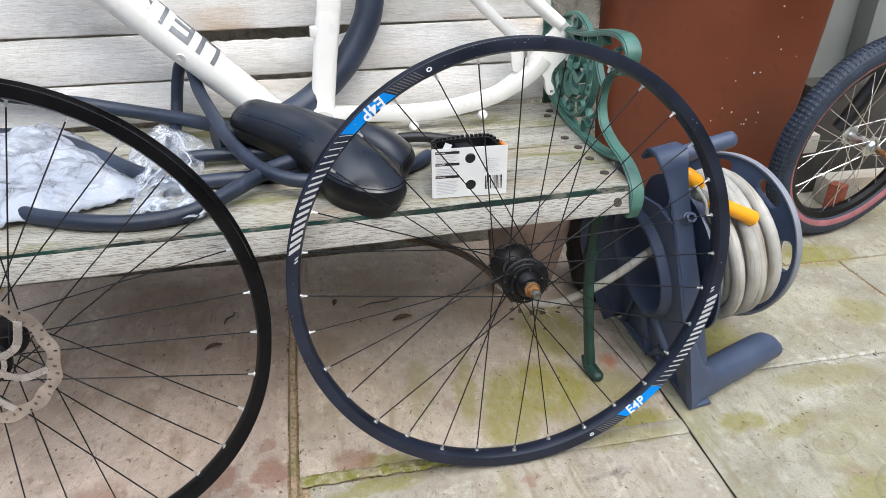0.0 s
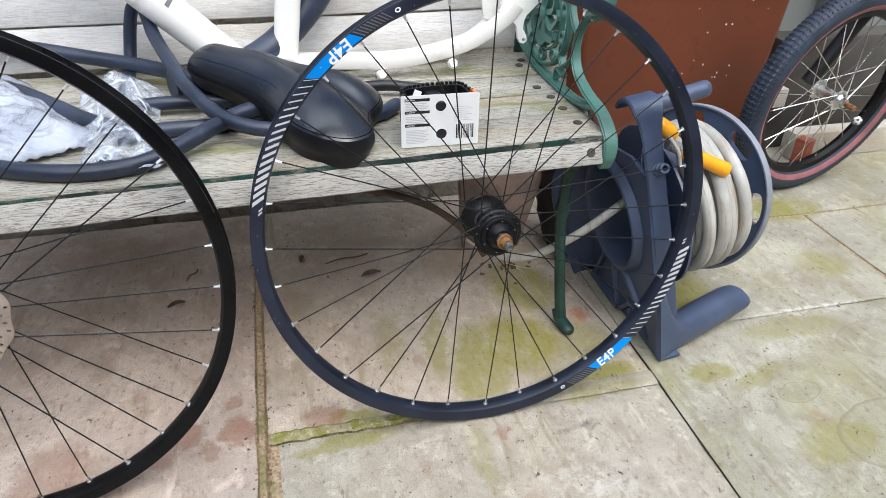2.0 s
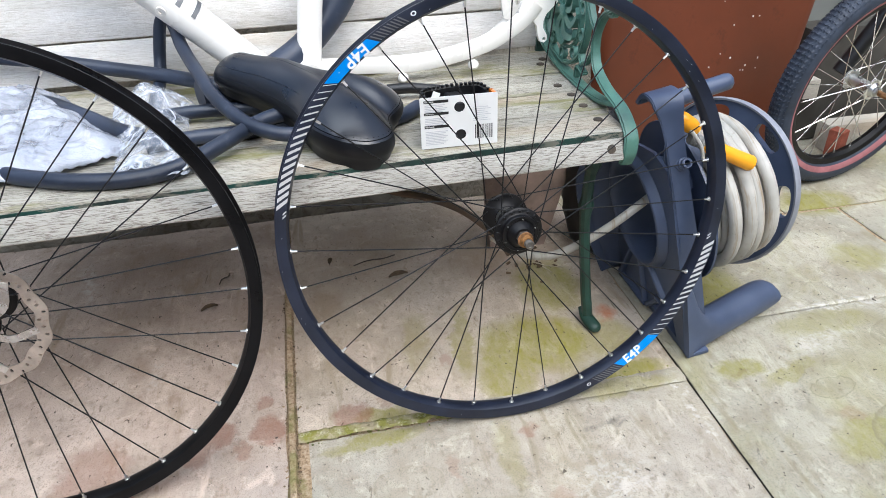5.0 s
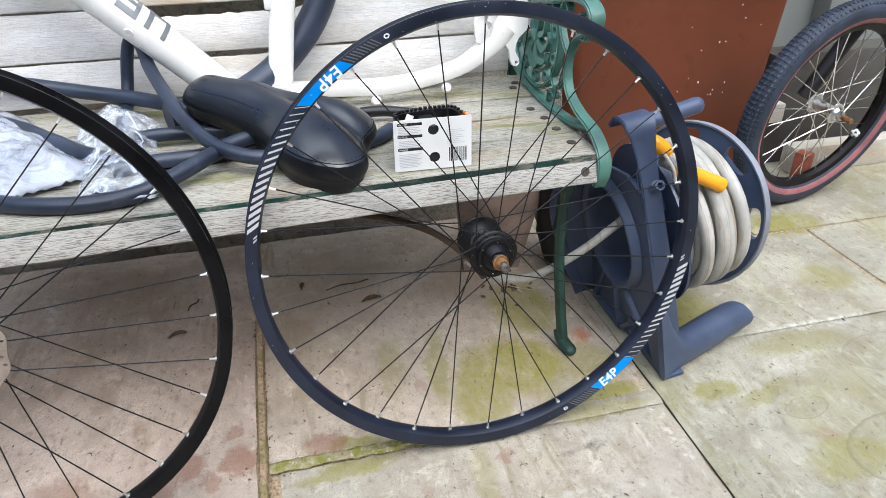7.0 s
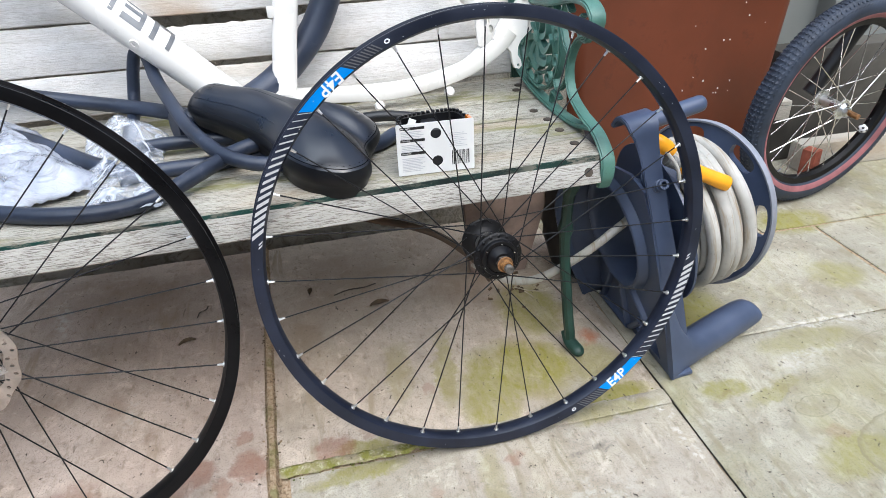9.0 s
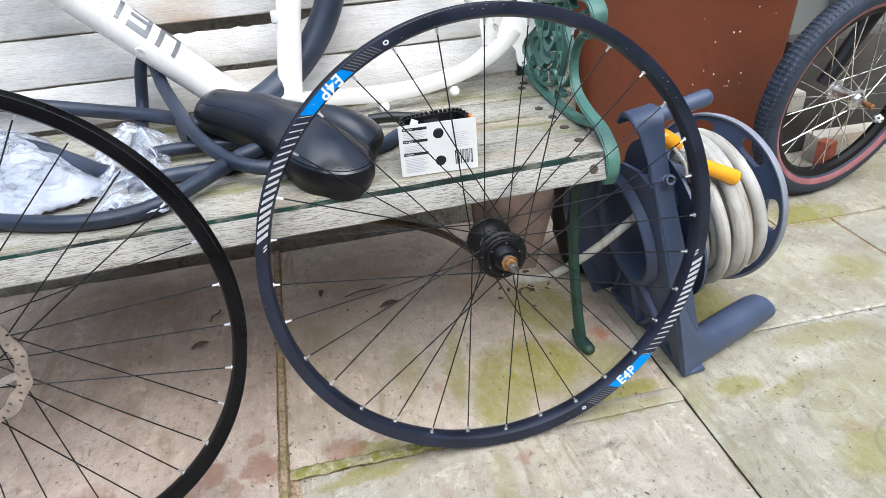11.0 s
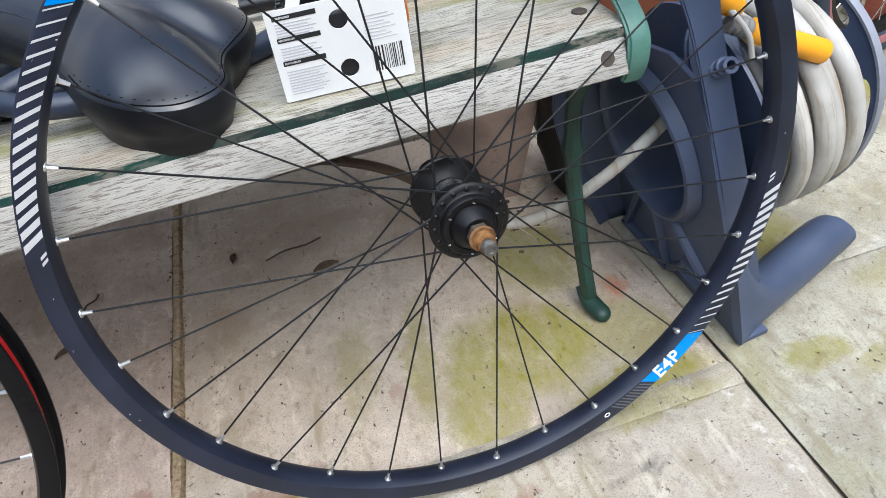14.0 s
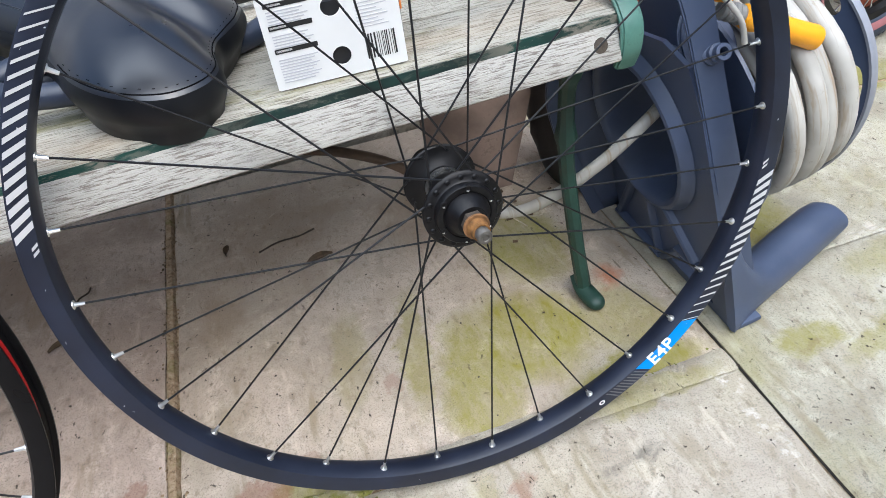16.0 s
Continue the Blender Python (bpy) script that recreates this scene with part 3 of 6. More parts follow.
    me = bpy.data.meshes.new_from_object(tmp.evaluated_get(bpy.context.evaluated_depsgraph_get()))
    bpy.data.objects.remove(tmp)
    return me


# ---- ground ----
def slab(x0, x1, y0, y1, top, seed, material, label):
    rnd = random.Random(seed)
    nx, ny = max(4, int((x1 - x0) / 0.035)), max(4, int((y1 - y0) / 0.035))
    nx, ny = min(nx, 34), min(ny, 34)
    bm = bmesh.new()
    off = Vector((rnd.random() * 9, rnd.random() * 9, 0))
    grid = []
    for j in range(ny + 1):
        row = []
        for i in range(nx + 1):
            x, y = x0 + (x1 - x0) * i / nx, y0 + (y1 - y0) * j / ny
            edge = min(i, nx - i, j, ny - j)
            z = top + 0.0016 * noise.noise(Vector((x * 9, y * 9, 0)) + off) + 0.0012 * noise.noise(Vector((x * 24, y * 24, 3)) + off)
            if edge == 0:
                w = 0.0035 * noise.noise(Vector((x * 16, y * 16, 5)) + off)
                x += w if i in (0, nx) else 0
                y += w if j in (0, ny) else 0
                z -= 0.004
            row.append(bm.verts.new((x, y, z)))
        grid.append(row)
    for j in range(ny):
        for i in range(nx):
            bm.faces.new((grid[j][i], grid[j][i + 1], grid[j + 1][i + 1], grid[j + 1][i]))
    rim = [grid[0][i] for i in range(nx + 1)] + [grid[j][nx] for j in range(1, ny + 1)] + [grid[ny][i] for i in range(nx - 1, -1, -1)] + [grid[j][0] for j in range(ny - 1, 0, -1)]
    low = [bm.verts.new((v.co.x, v.co.y, -0.04)) for v in rim]
    for i in range(len(rim)):
        j = (i + 1) % len(rim)
        bm.faces.new((rim[j], rim[i], low[i], low[j]))
    return part("paving_slab", bm, material, ground, label)


bm = bmesh.new()
s = 60.0
gv = [bm.verts.new(p) for p in ((-s, -s, 0), (s, -s, 0), (s, s, 0), (-s, s, 0))]
bm.faces.new(gv)
ground = part("ground", bm, MORTAR, None, smooth=False)
ground.location.z = -0.007
tagged(ground, "sandstone patio with mossy mortar joints", "patio", kind="structure")

J = 0.011
slab_rows = (
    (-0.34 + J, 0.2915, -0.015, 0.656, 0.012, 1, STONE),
    (-0.325 + J, 0.2915, -0.62, -0.032, 0.011, 2, STONE_FRONT),
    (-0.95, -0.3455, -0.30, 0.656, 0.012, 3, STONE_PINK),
    (-1.55, -0.97, -0.30, 0.656, 0.011, 4, STONE_PINK),
    (0.2950, 0.898, -0.52, 0.0860, 0.011, 5, STONE_GREY),
    (0.2950, 0.893, 0.0895, 0.400, 0.0105, 6, STONE_GREY),
    (0.901, 1.50, -0.05, 0.400, 0.011, 7, STONE_GREY),
    (0.905, 1.50, -0.66, -0.068, 0.011, 8, STONE_GREY),
    (0.2950, 0.762, 0.407, 0.95, 0.011, 9, STONE_GREY),
    (0.769, 1.45, 0.407, 0.95, 0.011, 10, STONE_GREY),
    (-0.95, -0.3455, -0.92, -0.318, 0.011, 11, STONE_PINK),
    (-1.55, -0.97, -0.92, -0.318, 0.011, 12, STONE_PINK),
    (-0.325 + J, 0.289, -1.24, -0.64, 0.011, 13, STONE_FRONT),
    (0.297, 0.90, -1.14, -0.538, 0.011, 14, STONE_GREY),
    (1.515, 2.1, -0.05, 0.55, 0.011, 15, STONE_GREY),
    (1.515, 2.1, -0.66, -0.068, 0.011, 16, STONE_GREY),
    (-0.95, -0.3455, -1.54, -0.938, 0.011, 17, STONE_PINK),
)
for x0, x1, y0, y1, top, seed, material in slab_rows:
    slab(x0, x1, y0, y1, top - 0.0045, seed, material, "riven sandstone slab with algae stains")
# the rest of the patio, column by column
for n, (x0, x1, y1) in enumerate(((-2.77, -2.17, 0.656), (-2.16, -1.56, 0.656), (-1.55, -0.97, -0.93), (-0.95, -0.35, -1.55), (-0.32, 0.289, -1.25), (0.297, 0.90, -1.15), (0.905, 1.50, -0.67), (1.515, 2.10, -0.67), (2.112, 2.70, 1.01), (2.712, 3.19, 1.01), (1.515, 2.10, 1.01))):
    low = 0.56 if n == 10 else -2.98
    row = 0
    while y1 - low > 0.1:
        y0 = max(low, y1 - 0.6)
        slab(x0, x1, y0, y1, 0.0065, 100 + n * 10 + row, STONE_PINK if x1 < -0.3 else STONE_FRONT if x1 < 0.3 else STONE_GREY, "riven sandstone slab")
        y1, row = y0 - 0.012, row + 1

# wall behind the bench
bm = bmesh.new()
box(bm, (-3.0, 0.66, -0.05), (0.62, 0.86, 0.95))
wall = part("wall_north", bm, WALL, None, smooth=False)
tagged(wall, "rough pale stone wall behind the bench", "wall", kind="structure")
bm = bmesh.new()
box(bm, (0.62, 1.02, -0.05), (3.2, 1.14, 1.7))
wall2 = part("wall_panel", bm, PANEL, None, smooth=False)
tagged(wall2, "pale grey painted wall panel behind the bin", "wall", kind="structure")
bm = bmesh.new()
box(bm, (1.30, 0.95, 0.0), (1.36, 1.018, 1.7), 0.004)
post = part("trim_post", bm, PANEL, None)
tagged(post, "pale grey painted upright trim board", "trim", kind="structure")

# unseen wall added behind the camera to cut low sky light and reflections
bm = bmesh.new()
box(bm, (-4.0, -3.2, -0.05), (4.5, -3.0, 2.2))
south_blocker = part("wall_south", bm, UNSEEN_WALL, None, smooth=False)
tagged(south_blocker, "plain brown unseen wall added to block low light", "wall", kind="structure")
# unseen side walls, added to keep low light off upright faces
for name, x0, y1 in (("wall_east", 3.2, 1.0), ("wall_west", -3.2, 0.65)):
    bm = bmesh.new()
    box(bm, (x0, -2.99, -0.05), (x0 + 0.2, y1, 2.4 if x0 > 0 else 1.8))
    side = part(name, bm, UNSEEN_WALL, None, smooth=False)
    tagged(side, "plain brown unseen side wall added to block low light", "wall", kind="structure")


# ---- bench ----
BX0, BX1 = -1.06, 0.192
bench = thing("garden_bench", "weathered timber slat bench with green cast-iron ends", "bench", pose(0, 0, 0))


def slat(name, y0, z0, y1, z1, thick, material, x0=BX0, x1=BX1, label="", seed=0, skew=0.0, widen=0.0, notch=None):
    """A plank whose top face runs from (y0, z0) to (y1, z1) in section."""
    bm = bmesh.new()
    d = Vector((0, y1 - y0, z1 - z0))
    w = d.length
    d.normalize()
    nrm = Vector((0, -d.z, d.y))
    r = 0.003
    prof = [(r, 0), (w - r, 0), (w - r * 0.3, -r * 0.3), (w, -r), (w, -thick + r), (w - r, -thick), (r, -thick), (0, -thick + r), (0, -r), (r * 0.3, -r * 0.3)]
    nseg = 90
    rings = []
    for i in range(nseg + 1):
        x = x0 + (x1 - x0) * i / nseg
        ring = []
        for u, v in prof:
            jit = 0.0012 * noise.noise(Vector((x * 14 + seed * 7, u * 60, v * 60)))
            sag = 0.0014 * noise.noise(Vector((x * 2.2 + seed * 3, 0, 0)))
            f = (x1 - x) / (x1 - x0)
            rot = 0.0
            if notch and notch[0] < x < notch[1]:
                rot = notch[2] * min(1.0, 4.0 * (x - notch[0]) / (notch[1] - notch[0]), 9.0 * (notch[1] - x) / (notch[1] - notch[0])) * (0.85 + 0.3 * noise.noise(Vector((x * 60, seed, 0))))
            p = Vector((x, y0 + skew * f, z0)) + d * (u * (w + widen * f - rot) / w + jit) + nrm * (v + jit * 0.7 + sag)
            ring.append(bm.verts.new(p))
        rings.append(ring)
    k = len(prof)
    for a, b in zip(rings, rings[1:]):
        for j in range(k):
            bm.faces.new((a[j], a[(j + 1) % k], b[(j + 1) % k], b[j]))
    bm.faces.new(rings[0])
    bm.faces.new(rings[-1][::-1])
    bmesh.ops.recalc_face_normals(bm, faces=bm.faces)
    return part(name, bm, material, bench, label)


front = slat("seat_slat", 0.0480, 0.3625, 0.0600, 0.3945, 0.016, WOOD_FRONT, x1=0.176, label="front seat slat with flaking white paint", seed=1, skew=-0.058)
s2 = slat("seat_slat", 0.0605, 0.402, 0.1455, 0.402, 0.021, WOOD_SEAT, x1=0.182, label="grey weathered seat slat with green front edge", seed=2, skew=-0.055, widen=0.035)
slat("seat_slat", 0.1485, 0.4015, 0.2325, 0.4005, 0.021, WOOD_SEAT, seed=3, skew=-0.02)
slat("seat_slat", 0.2375, 0.4005, 0.3255, 0.400, 0.021, WOOD_SEAT, seed=4)
slat("seat_slat", 0.3315, 0.400, 0.452, 0.402, 0.021, WOOD_SEAT, seed=5)
# green painted front edge of the second slat
bm = bmesh.new()
sweep(bm, [(BX0 + (0.181 - BX0) * i / 24, 0.0597 - 0.055 * (1 - i / 24), 0.3945) for i in range(25)], [(-0.0007, -0.0068), (0.0007, -0.0068), (0.0007, 0.0068), (-0.0007, 0.0068)], side=(0, 1, 0), sizes=[0.42 + 0.58 * (i / 24) ** 2 + 0.06 * math.sin(i * 2.3) for i in range(25)])
bmesh.ops.recalc_face_normals(bm, faces=bm.faces)
part("painted_edge", bm, GREEN_STRIP, s2, "old dark green paint on the slat's edge", smooth=False)
# back slats, leaning back
BS = 0.22


def back_y(z):
    return 0.455 + BS * (z - 0.41)


NOTCHES = ((-0.40, -0.24, 0.0075), (-0.52, -0.16, 0.018), None, None, None)
for i, (za, zb) in enumerate(((0.409, 0.4745), (0.4775, 0.5505), (0.5535, 0.645), (0.6485, 0.74), (0.75, 0.83))):
    slat("back_slat", back_y(za), za, back_y(zb), zb, 0.02, WOOD_BACK, seed=20 + i, label="pale weathered back slat", notch=NOTCHES[i])

# rusty carriage bolts
for x, y, z, tilt in ((0.158, 0.0535, 0.3790, 69), (0.158, 0.107, 0.4025, 0), (0.158, 0.165, 0.402, 0), (0.158, 0.215, 0.4015, 0), (0.152, 0.262, 0.401, 0), (0.160, 0.375, 0.401, 0), (0.172, 0.40, 0.4015, 0)):
    bm = bmesh.new()
    solid(bm, [(0, 0.0022), (0.004, 0.002), (0.0068, 0.0008), (0.0072, -0.003), (0, -0.003)], 14, pose(x, y, z, tilt, 0, 0))
    part("bolt_head", bm, DULL_BOLT, bench, "dull weathered round bolt head")


def iron_end(x, m=None):
    """Cast-iron bench end in the plane x, with arm, medallion and legs."""
    bar = [(-0.0100, -0.0032), (-0.004, -0.0044), (0.004, -0.0044), (0.0100, -0.0032), (0.0100, 0.0032), (0.004, 0.0044), (-0.004, 0.0044), (-0.0100, 0.0032)]
    thin = [(-0.006, -0.0032), (0.006, -0.0032), (0.006, 0.0032), (-0.006, 0.0032)]

    def ribbon(name, yz, profile, closed=False, steps=8, label="", sizes=None, dx=0.0):
        bm = bmesh.new()
        pts = curve_points([(x + dx, a, b) for a, b in yz], steps, closed)
        sweep(bm, pts, profile, closed, side=(1, 0, 0), sizes=sizes)
        bmesh.ops.recalc_face_normals(bm, faces=bm.faces)
        bmesh.ops.bevel(bm, geom=[e for e in bm.edges if not e.is_boundary and len(e.link_faces) == 2 and e.calc_face_angle(0) > 1.0], offset=0.002, segments=2, affect="EDGES")
        # legs take the darkened green, with shade in its colour
        return part(name, bm, GREEN_SHADED if "leg" in name else GREEN_IRON, bench, label)

    ribbon("arm", [(0.062, 0.350), (0.052, 0.372), (0.056, 0.397), (0.092, 0.420), (0.150, 0.432), (0.192, 0.452), (0.203, 0.49), (0.18, 0.528), (0.145, 0.546), (0.123, 0.560), (0.124, 0.577), (0.15, 0.588), (0.205, 0.583), (0.28, 0.565), (0.37, 0.553), (0.48, 0.548)], bar, steps=8, label="curved green cast-iron arm", sizes=[1.05 - 0.30 * math.exp(-((i - 48) / 16) ** 2) + 0.18 * math.exp(-((i - 84) / 14) ** 2) for i in range(121)])
    ribbon("scroll", [(0.137, 0.549), (0.15, 0.536), (0.172, 0.541), (0.175, 0.56), (0.162, 0.57)], thin)
    ribbon("side_rail", [(0.10, 0.424), (0.17, 0.408), (0.26, 0.404), (0.36, 0.41), (0.44, 0.43), (0.462, 0.47), (0.48, 0.52), (0.52, 0.66), (0.56, 0.84)], bar)
    ring = [(0.335 + 0.098 * math.cos(a), 0.502 + 0.083 * math.sin(a)) for a in (2 * math.pi * i / 14 for i in range(14))]
    ribbon("medallion_ring", ring, thin, True, 5)
    ring = [(0.335 + 0.07 * math.cos(a), 0.502 + 0.058 * math.sin(a)) for a in (2 * math.pi * i / 14 for i in range(14))]
    ribbon("medallion_ring", ring, [(u * 0.8, v * 0.8) for u, v in thin], True, 5)
    # cast rosette of leaves inside the ring
    bm = bmesh.new()
    box(bm, (x - 0.009, 0.325, 0.493), (x + 0.009, 0.345, 0.511), 0.004)
    rosette = part("rosette", bm, GREEN_IRON, bench, "cast leaf rosette")
    for i in range(10):
        bm = bmesh.new()
        a = 2 * math.pi * (i + 0.5) / 10
        lathe(bm, [(0.0075, -0.004), (0.0110, -0.004), (0.0110, 0.004), (0.0075, 0.004)], 14, Matrix.Translation((x, 0.335 + 0.083 * math.cos(a), 0.502 + 0.070 * math.sin(a))) @ pose(0, 0, 0, 0, 90, 0))
        bmesh.ops.recalc_face_normals(bm, faces=bm.faces)
        part("cast_loop", bm, GREEN_IRON, rosette)
    for i in range(8):
        bm = bmesh.new()
        a = 2 * math.pi * i / 8 + 0.2
        pts = [(x, 0.335 + r * math.cos(a + t), 0.502 + 0.84 * r * math.sin(a + t)) for r, t in ((0.006, 0.0), (0.025, 0.35), (0.045, 0.2), (0.06, -0.25), (0.052, -0.5))]
        sweep(bm, curve_points(pts, 4), [(-0.007, -0.004), (0.007, -0.004), (0.005, 0.004), (-0.005, 0.004)], side=(1, 0, 0), sizes=[0.7 + 0.6 * math.sin(math.pi * j / 16) for j in range(17)])
        bmesh.ops.recalc_face_normals(bm, faces=bm.faces)
        part("cast_leaf", bm, GREEN_IRON, rosette)
    ribbon("scroll", [(0.205, 0.47), (0.222, 0.452), (0.245, 0.44), (0.257, 0.462), (0.243, 0.478)], thin)
    ribbon("scroll", [(0.2, 0.50), (0.225, 0.52), (0.24, 0.55), (0.225, 0.575), (0.205, 0.565)], thin)
    ribbon("scroll", [(0.235, 0.425), (0.262, 0.43), (0.268, 0.41)], thin)
    leg = [(-0.009, -0.007), (0.009, -0.007), (0.009, 0.007), (-0.009, 0.007)]
    bm = bmesh.new()
    pts = curve_points([(x - 0.012, 0.12, 0.392), (x - 0.012, 0.135, 0.34), (x - 0.012, 0.152, 0.28), (x - 0.011, 0.156, 0.2), (x - 0.007, 0.150, 0.13), (x - 0.003, 0.143, 0.07), (x, 0.136, 0.03), (x, 0.132, 0.012)], 8)
    knots = [1.0 + 0.5 * math.exp(-((p.z - 0.315) / 0.011) ** 2) + 0.45 * math.exp(-((p.z - 0.232) / 0.010) ** 2) + 0.25 * math.exp(-((p.z - 0.345) / 0.02) ** 2) + 0.1 * max(0.0, (0.06 - p.z) / 0.06) for p in pts]
    sweep(bm, pts, [(-0.0082, -0.004), (-0.004, -0.0085), (0.004, -0.0085), (0.0082, -0.004), (0.0082, 0.004), (0.004, 0.0085), (-0.004, 0.0085), (-0.0082, 0.004)], side=(1, 0, 0), sizes=knots)
    bmesh.ops.recalc_face_normals(bm, faces=bm.faces)
    part("front_leg", bm, GREEN_SHADED, bench, "green iron leg with cast knots")
    bm = bmesh.new()
    toe = curve_points([(x - 0.004, 0.150, 0.028), (x - 0.001, 0.137, 0.018), (x + 0.002, 0.122, 0.0135), (x + 0.005, 0.108, 0.0115), (x + 0.007, 0.098, 0.0085)], 5)
    sweep(bm, toe, ring_profile(0.0122, 20, 0.78), side=(1, 0, 0), sizes=[0.55 + 0.45 * math.sin(math.pi / 2 * min(1, i / 10)) if i < 14 else math.sqrt(max(0.02, 1 - ((i - 13) / 7.2) ** 2)) for i in range(len(toe))])
    bmesh.ops.recalc_face_normals(bm, faces=bm.faces)
    part("foot", bm, GREEN_SHADED, bench, "rounded spread foot")
    ribbon("rear_leg", [(0.45, 0.44), (0.46, 0.34), (0.475, 0.2), (0.51, 0.08), (0.535, 0.004)], leg, steps=6)
    bm = bmesh.new()
    box(bm, (x - 0.006, 0.11, 0.352), (x + 0.006, 0.47, 0.379), 0.003)
    part("seat_bracket", bm, GREEN_IRON, bench)


iron_end(0.186)
iron_end(-1.03)


# ---- wheels without tyres ----
RIM_PROFILE = [(0.3146, 0.0138), (0.3146, 0.0120), (0.3105, 0.0112), (0.3090, 0.0065), (0.3070, 0.0045), (0.3070, -0.0045), (0.3090, -0.0065), (0.3105, -0.0112), (0.3146, -0.0120), (0.3146, -0.0138), (0.3134, -0.0142), (0.3003, -0.0120), (0.2974, -0.0068), (0.2965, 0.0), (0.2974, 0.0068), (0.3003, 0.0120), (0.3134, 0.0142)]


def spoked(wheel, r_hub, half, n, phase, material, cross=64.0, spoke_r=0.0009, r_rim=0.2974, nipple=NIPPLE, nlen=0.0088, eyelets=True):
    """Crossed spokes with a nipple each; even ones go to the near flange."""
    for i in range(n):
        a = radians(phase) + 2 * math.pi * i / n
        sgn = 1 if i % 2 == 0 else -1
        twist = radians(cross) * (1 if (i // 2) % 2 == 0 else -1)
        h = Vector((r_hub * math.cos(a + twist), r_hub * math.sin(a + twist), sgn * half + (0.002 if (i // 2) % 2 else -0.002)))
        e = Vector((r_rim * math.cos(a), r_rim * math.sin(a), sgn * 0.003))
        d = (e - h).normalized()
        bm = bmesh.new()
        tube(bm, [h - Vector((0, 0, sgn * 0.004)), h, h + d * 0.01, e - d * 0.004], spoke_r, 6)
        sp = part("spoke", bm, material, wheel)
        bm = bmesh.new()
        tube(bm, [e - d * nlen, e - d * nlen * 0.55, e - d * 0.0035, e + d * 0.001], 0.0017, 8, sizes=[0.8, 1.0, 1.0, 1.4])
        part("nipple", bm, nipple, sp)
        if eyelets:
            bm = bmesh.new()
            lathe(bm, [(0.0020, -0.0004), (0.0036, -0.0004), (0.0034, 0.0006), (0.0020, 0.0009)], 12, Matrix.Translation(e - d * 0.0006) @ (-d).to_track_quat("Z", "Y").to_matrix().to_4x4())
            bmesh.ops.recalc_face_normals(bm, faces=bm.faces)
            part("eyelet", bm, nipple, sp)


def rim_patch(bm, a0, a1, r0, r1, slant=0.0, n=6, lift=0.0004):
    """A thin patch on the near side wall of the rim, between two angles; slant shifts the outer edge."""
    def zz(r):
        return 0.0120 + (r - 0.3003) / 0.0131 * 0.0022 + lift
    rows = []
    for i in range(n + 1):
        a = a0 + (a1 - a0) * i / n
        rows.append([bm.verts.new((r * math.cos(radians(a + k * slant)), r * math.sin(radians(a + k * slant)), zz(r))) for r, k in ((r0, 0), (r1, 1))])
    for p, q in zip(rows, rows[1:]):
        bm.faces.new((p[0], p[1], q[1], q[0]))


def disc_wheel(name, label, centre, lean, yaw, phase, rim_mat, spoke_mat):
    m = Matrix.Translation(centre) @ pose(0, 0, 0, 0, 0, yaw) @ pose(0, 0, 0, 90 - lean, 0, 0)
    wheel = thing(name, label, "bicycle wheel", m @ Matrix.Scale(0.9935, 4))
    bm = bmesh.new()
    lathe(bm, RIM_PROFILE, 160)
    bmesh.ops.recalc_face_normals(bm, faces=bm.faces)
    part("rim", bm, rim_mat, wheel)
    spoked(wheel, 0.0285, 0.029, 32, phase, spoke_mat, 53.5)
    return wheel


rear = disc_wheel("rear_bicycle_wheel", "bare black rear wheel with blue decals leaning on the bench", (0.0, 0.0035, 0.3107), 7.8, 1.4, -91.0, RIM, SPOKE_BLACK)

# hub of the rear wheel
bm = bmesh.new()
lathe(bm, [(0.0160, -0.022), (0.0150, -0.008), (0.0150, 0.012), (0.0165, 0.0225), (0.022, 0.0262), (0.0300, 0.0268), (0.0322, 0.0272), (0.0332, 0.0284), (0.0332, 0.0304), (0.0322, 0.0316), (0.0298, 0.0324), (0.0262, 0.0330), (0.0252, 0.0340), (0.0248, 0.0395), (0.0240, 0.0405), (0.0200, 0.0405), (0.0192, 0.0398), (0.006, 0.0398), (0.006, -0.042), (0.0215, -0.042), (0.0225, -0.034), (0.0296, -0.0330), (0.0318, -0.0318), (0.0324, -0.0305), (0.0324, -0.0287), (0.0312, -0.0275), (0.022, -0.0265)], 64)
bmesh.ops.recalc_face_normals(bm, faces=bm.faces)
hub = part("hub", bm, HUB_BLACK, rear, "black disc hub with six bolt holes")
for i in range(6):
    a = 2 * math.pi * i / 6 + 0.35
    bm = bmesh.new()
    lathe(bm, [(0.0013, 0.0390), (0.0017, 0.0407), (0.0024, 0.0409), (0.0031, 0.0406), (0.0031, 0.0390)], 14, pose(0.0220 * math.cos(a), 0.0220 * math.sin(a), 0))
    bmesh.ops.recalc_face_normals(bm, faces=bm.faces)
    part("bolt_hole", bm, HUB_BLACK, hub, "threaded bolt hole")
    # bright steel arc, same side of each hole, modelled in place of a highlight
    bm = bmesh.new()
    sweep(bm, [(0.0220 * math.cos(a) + 0.0018 * math.cos(b), 0.0220 * math.sin(a) + 0.0018 * math.sin(b), 0.0405) for b in (3.6 + 0.25 * j for j in range(6))], ring_profile(0.0007, 6))
    part("worn_thread", bm, STEEL, hub, "bright arc standing in for the glint on a bolt hole")
for side in (1, -1):
    for i in range(16):
        a = radians(-91.0 + 53.5) + 2 * math.pi * (i + 0.5) / 16
        bm = bmesh.new()
        solid(bm, [(0, 0.0014), (0.0016, 0.0012), (0.0026, 0.0), (0.0026, -0.001), (0, -0.001)], 10, pose(0.0288 * math.cos(a), 0.0288 * math.sin(a), side * 0.0322, 0 if side > 0 else 180))
        part("spoke_head", bm, HUB_BLACK, hub)
bm = bmesh.new()
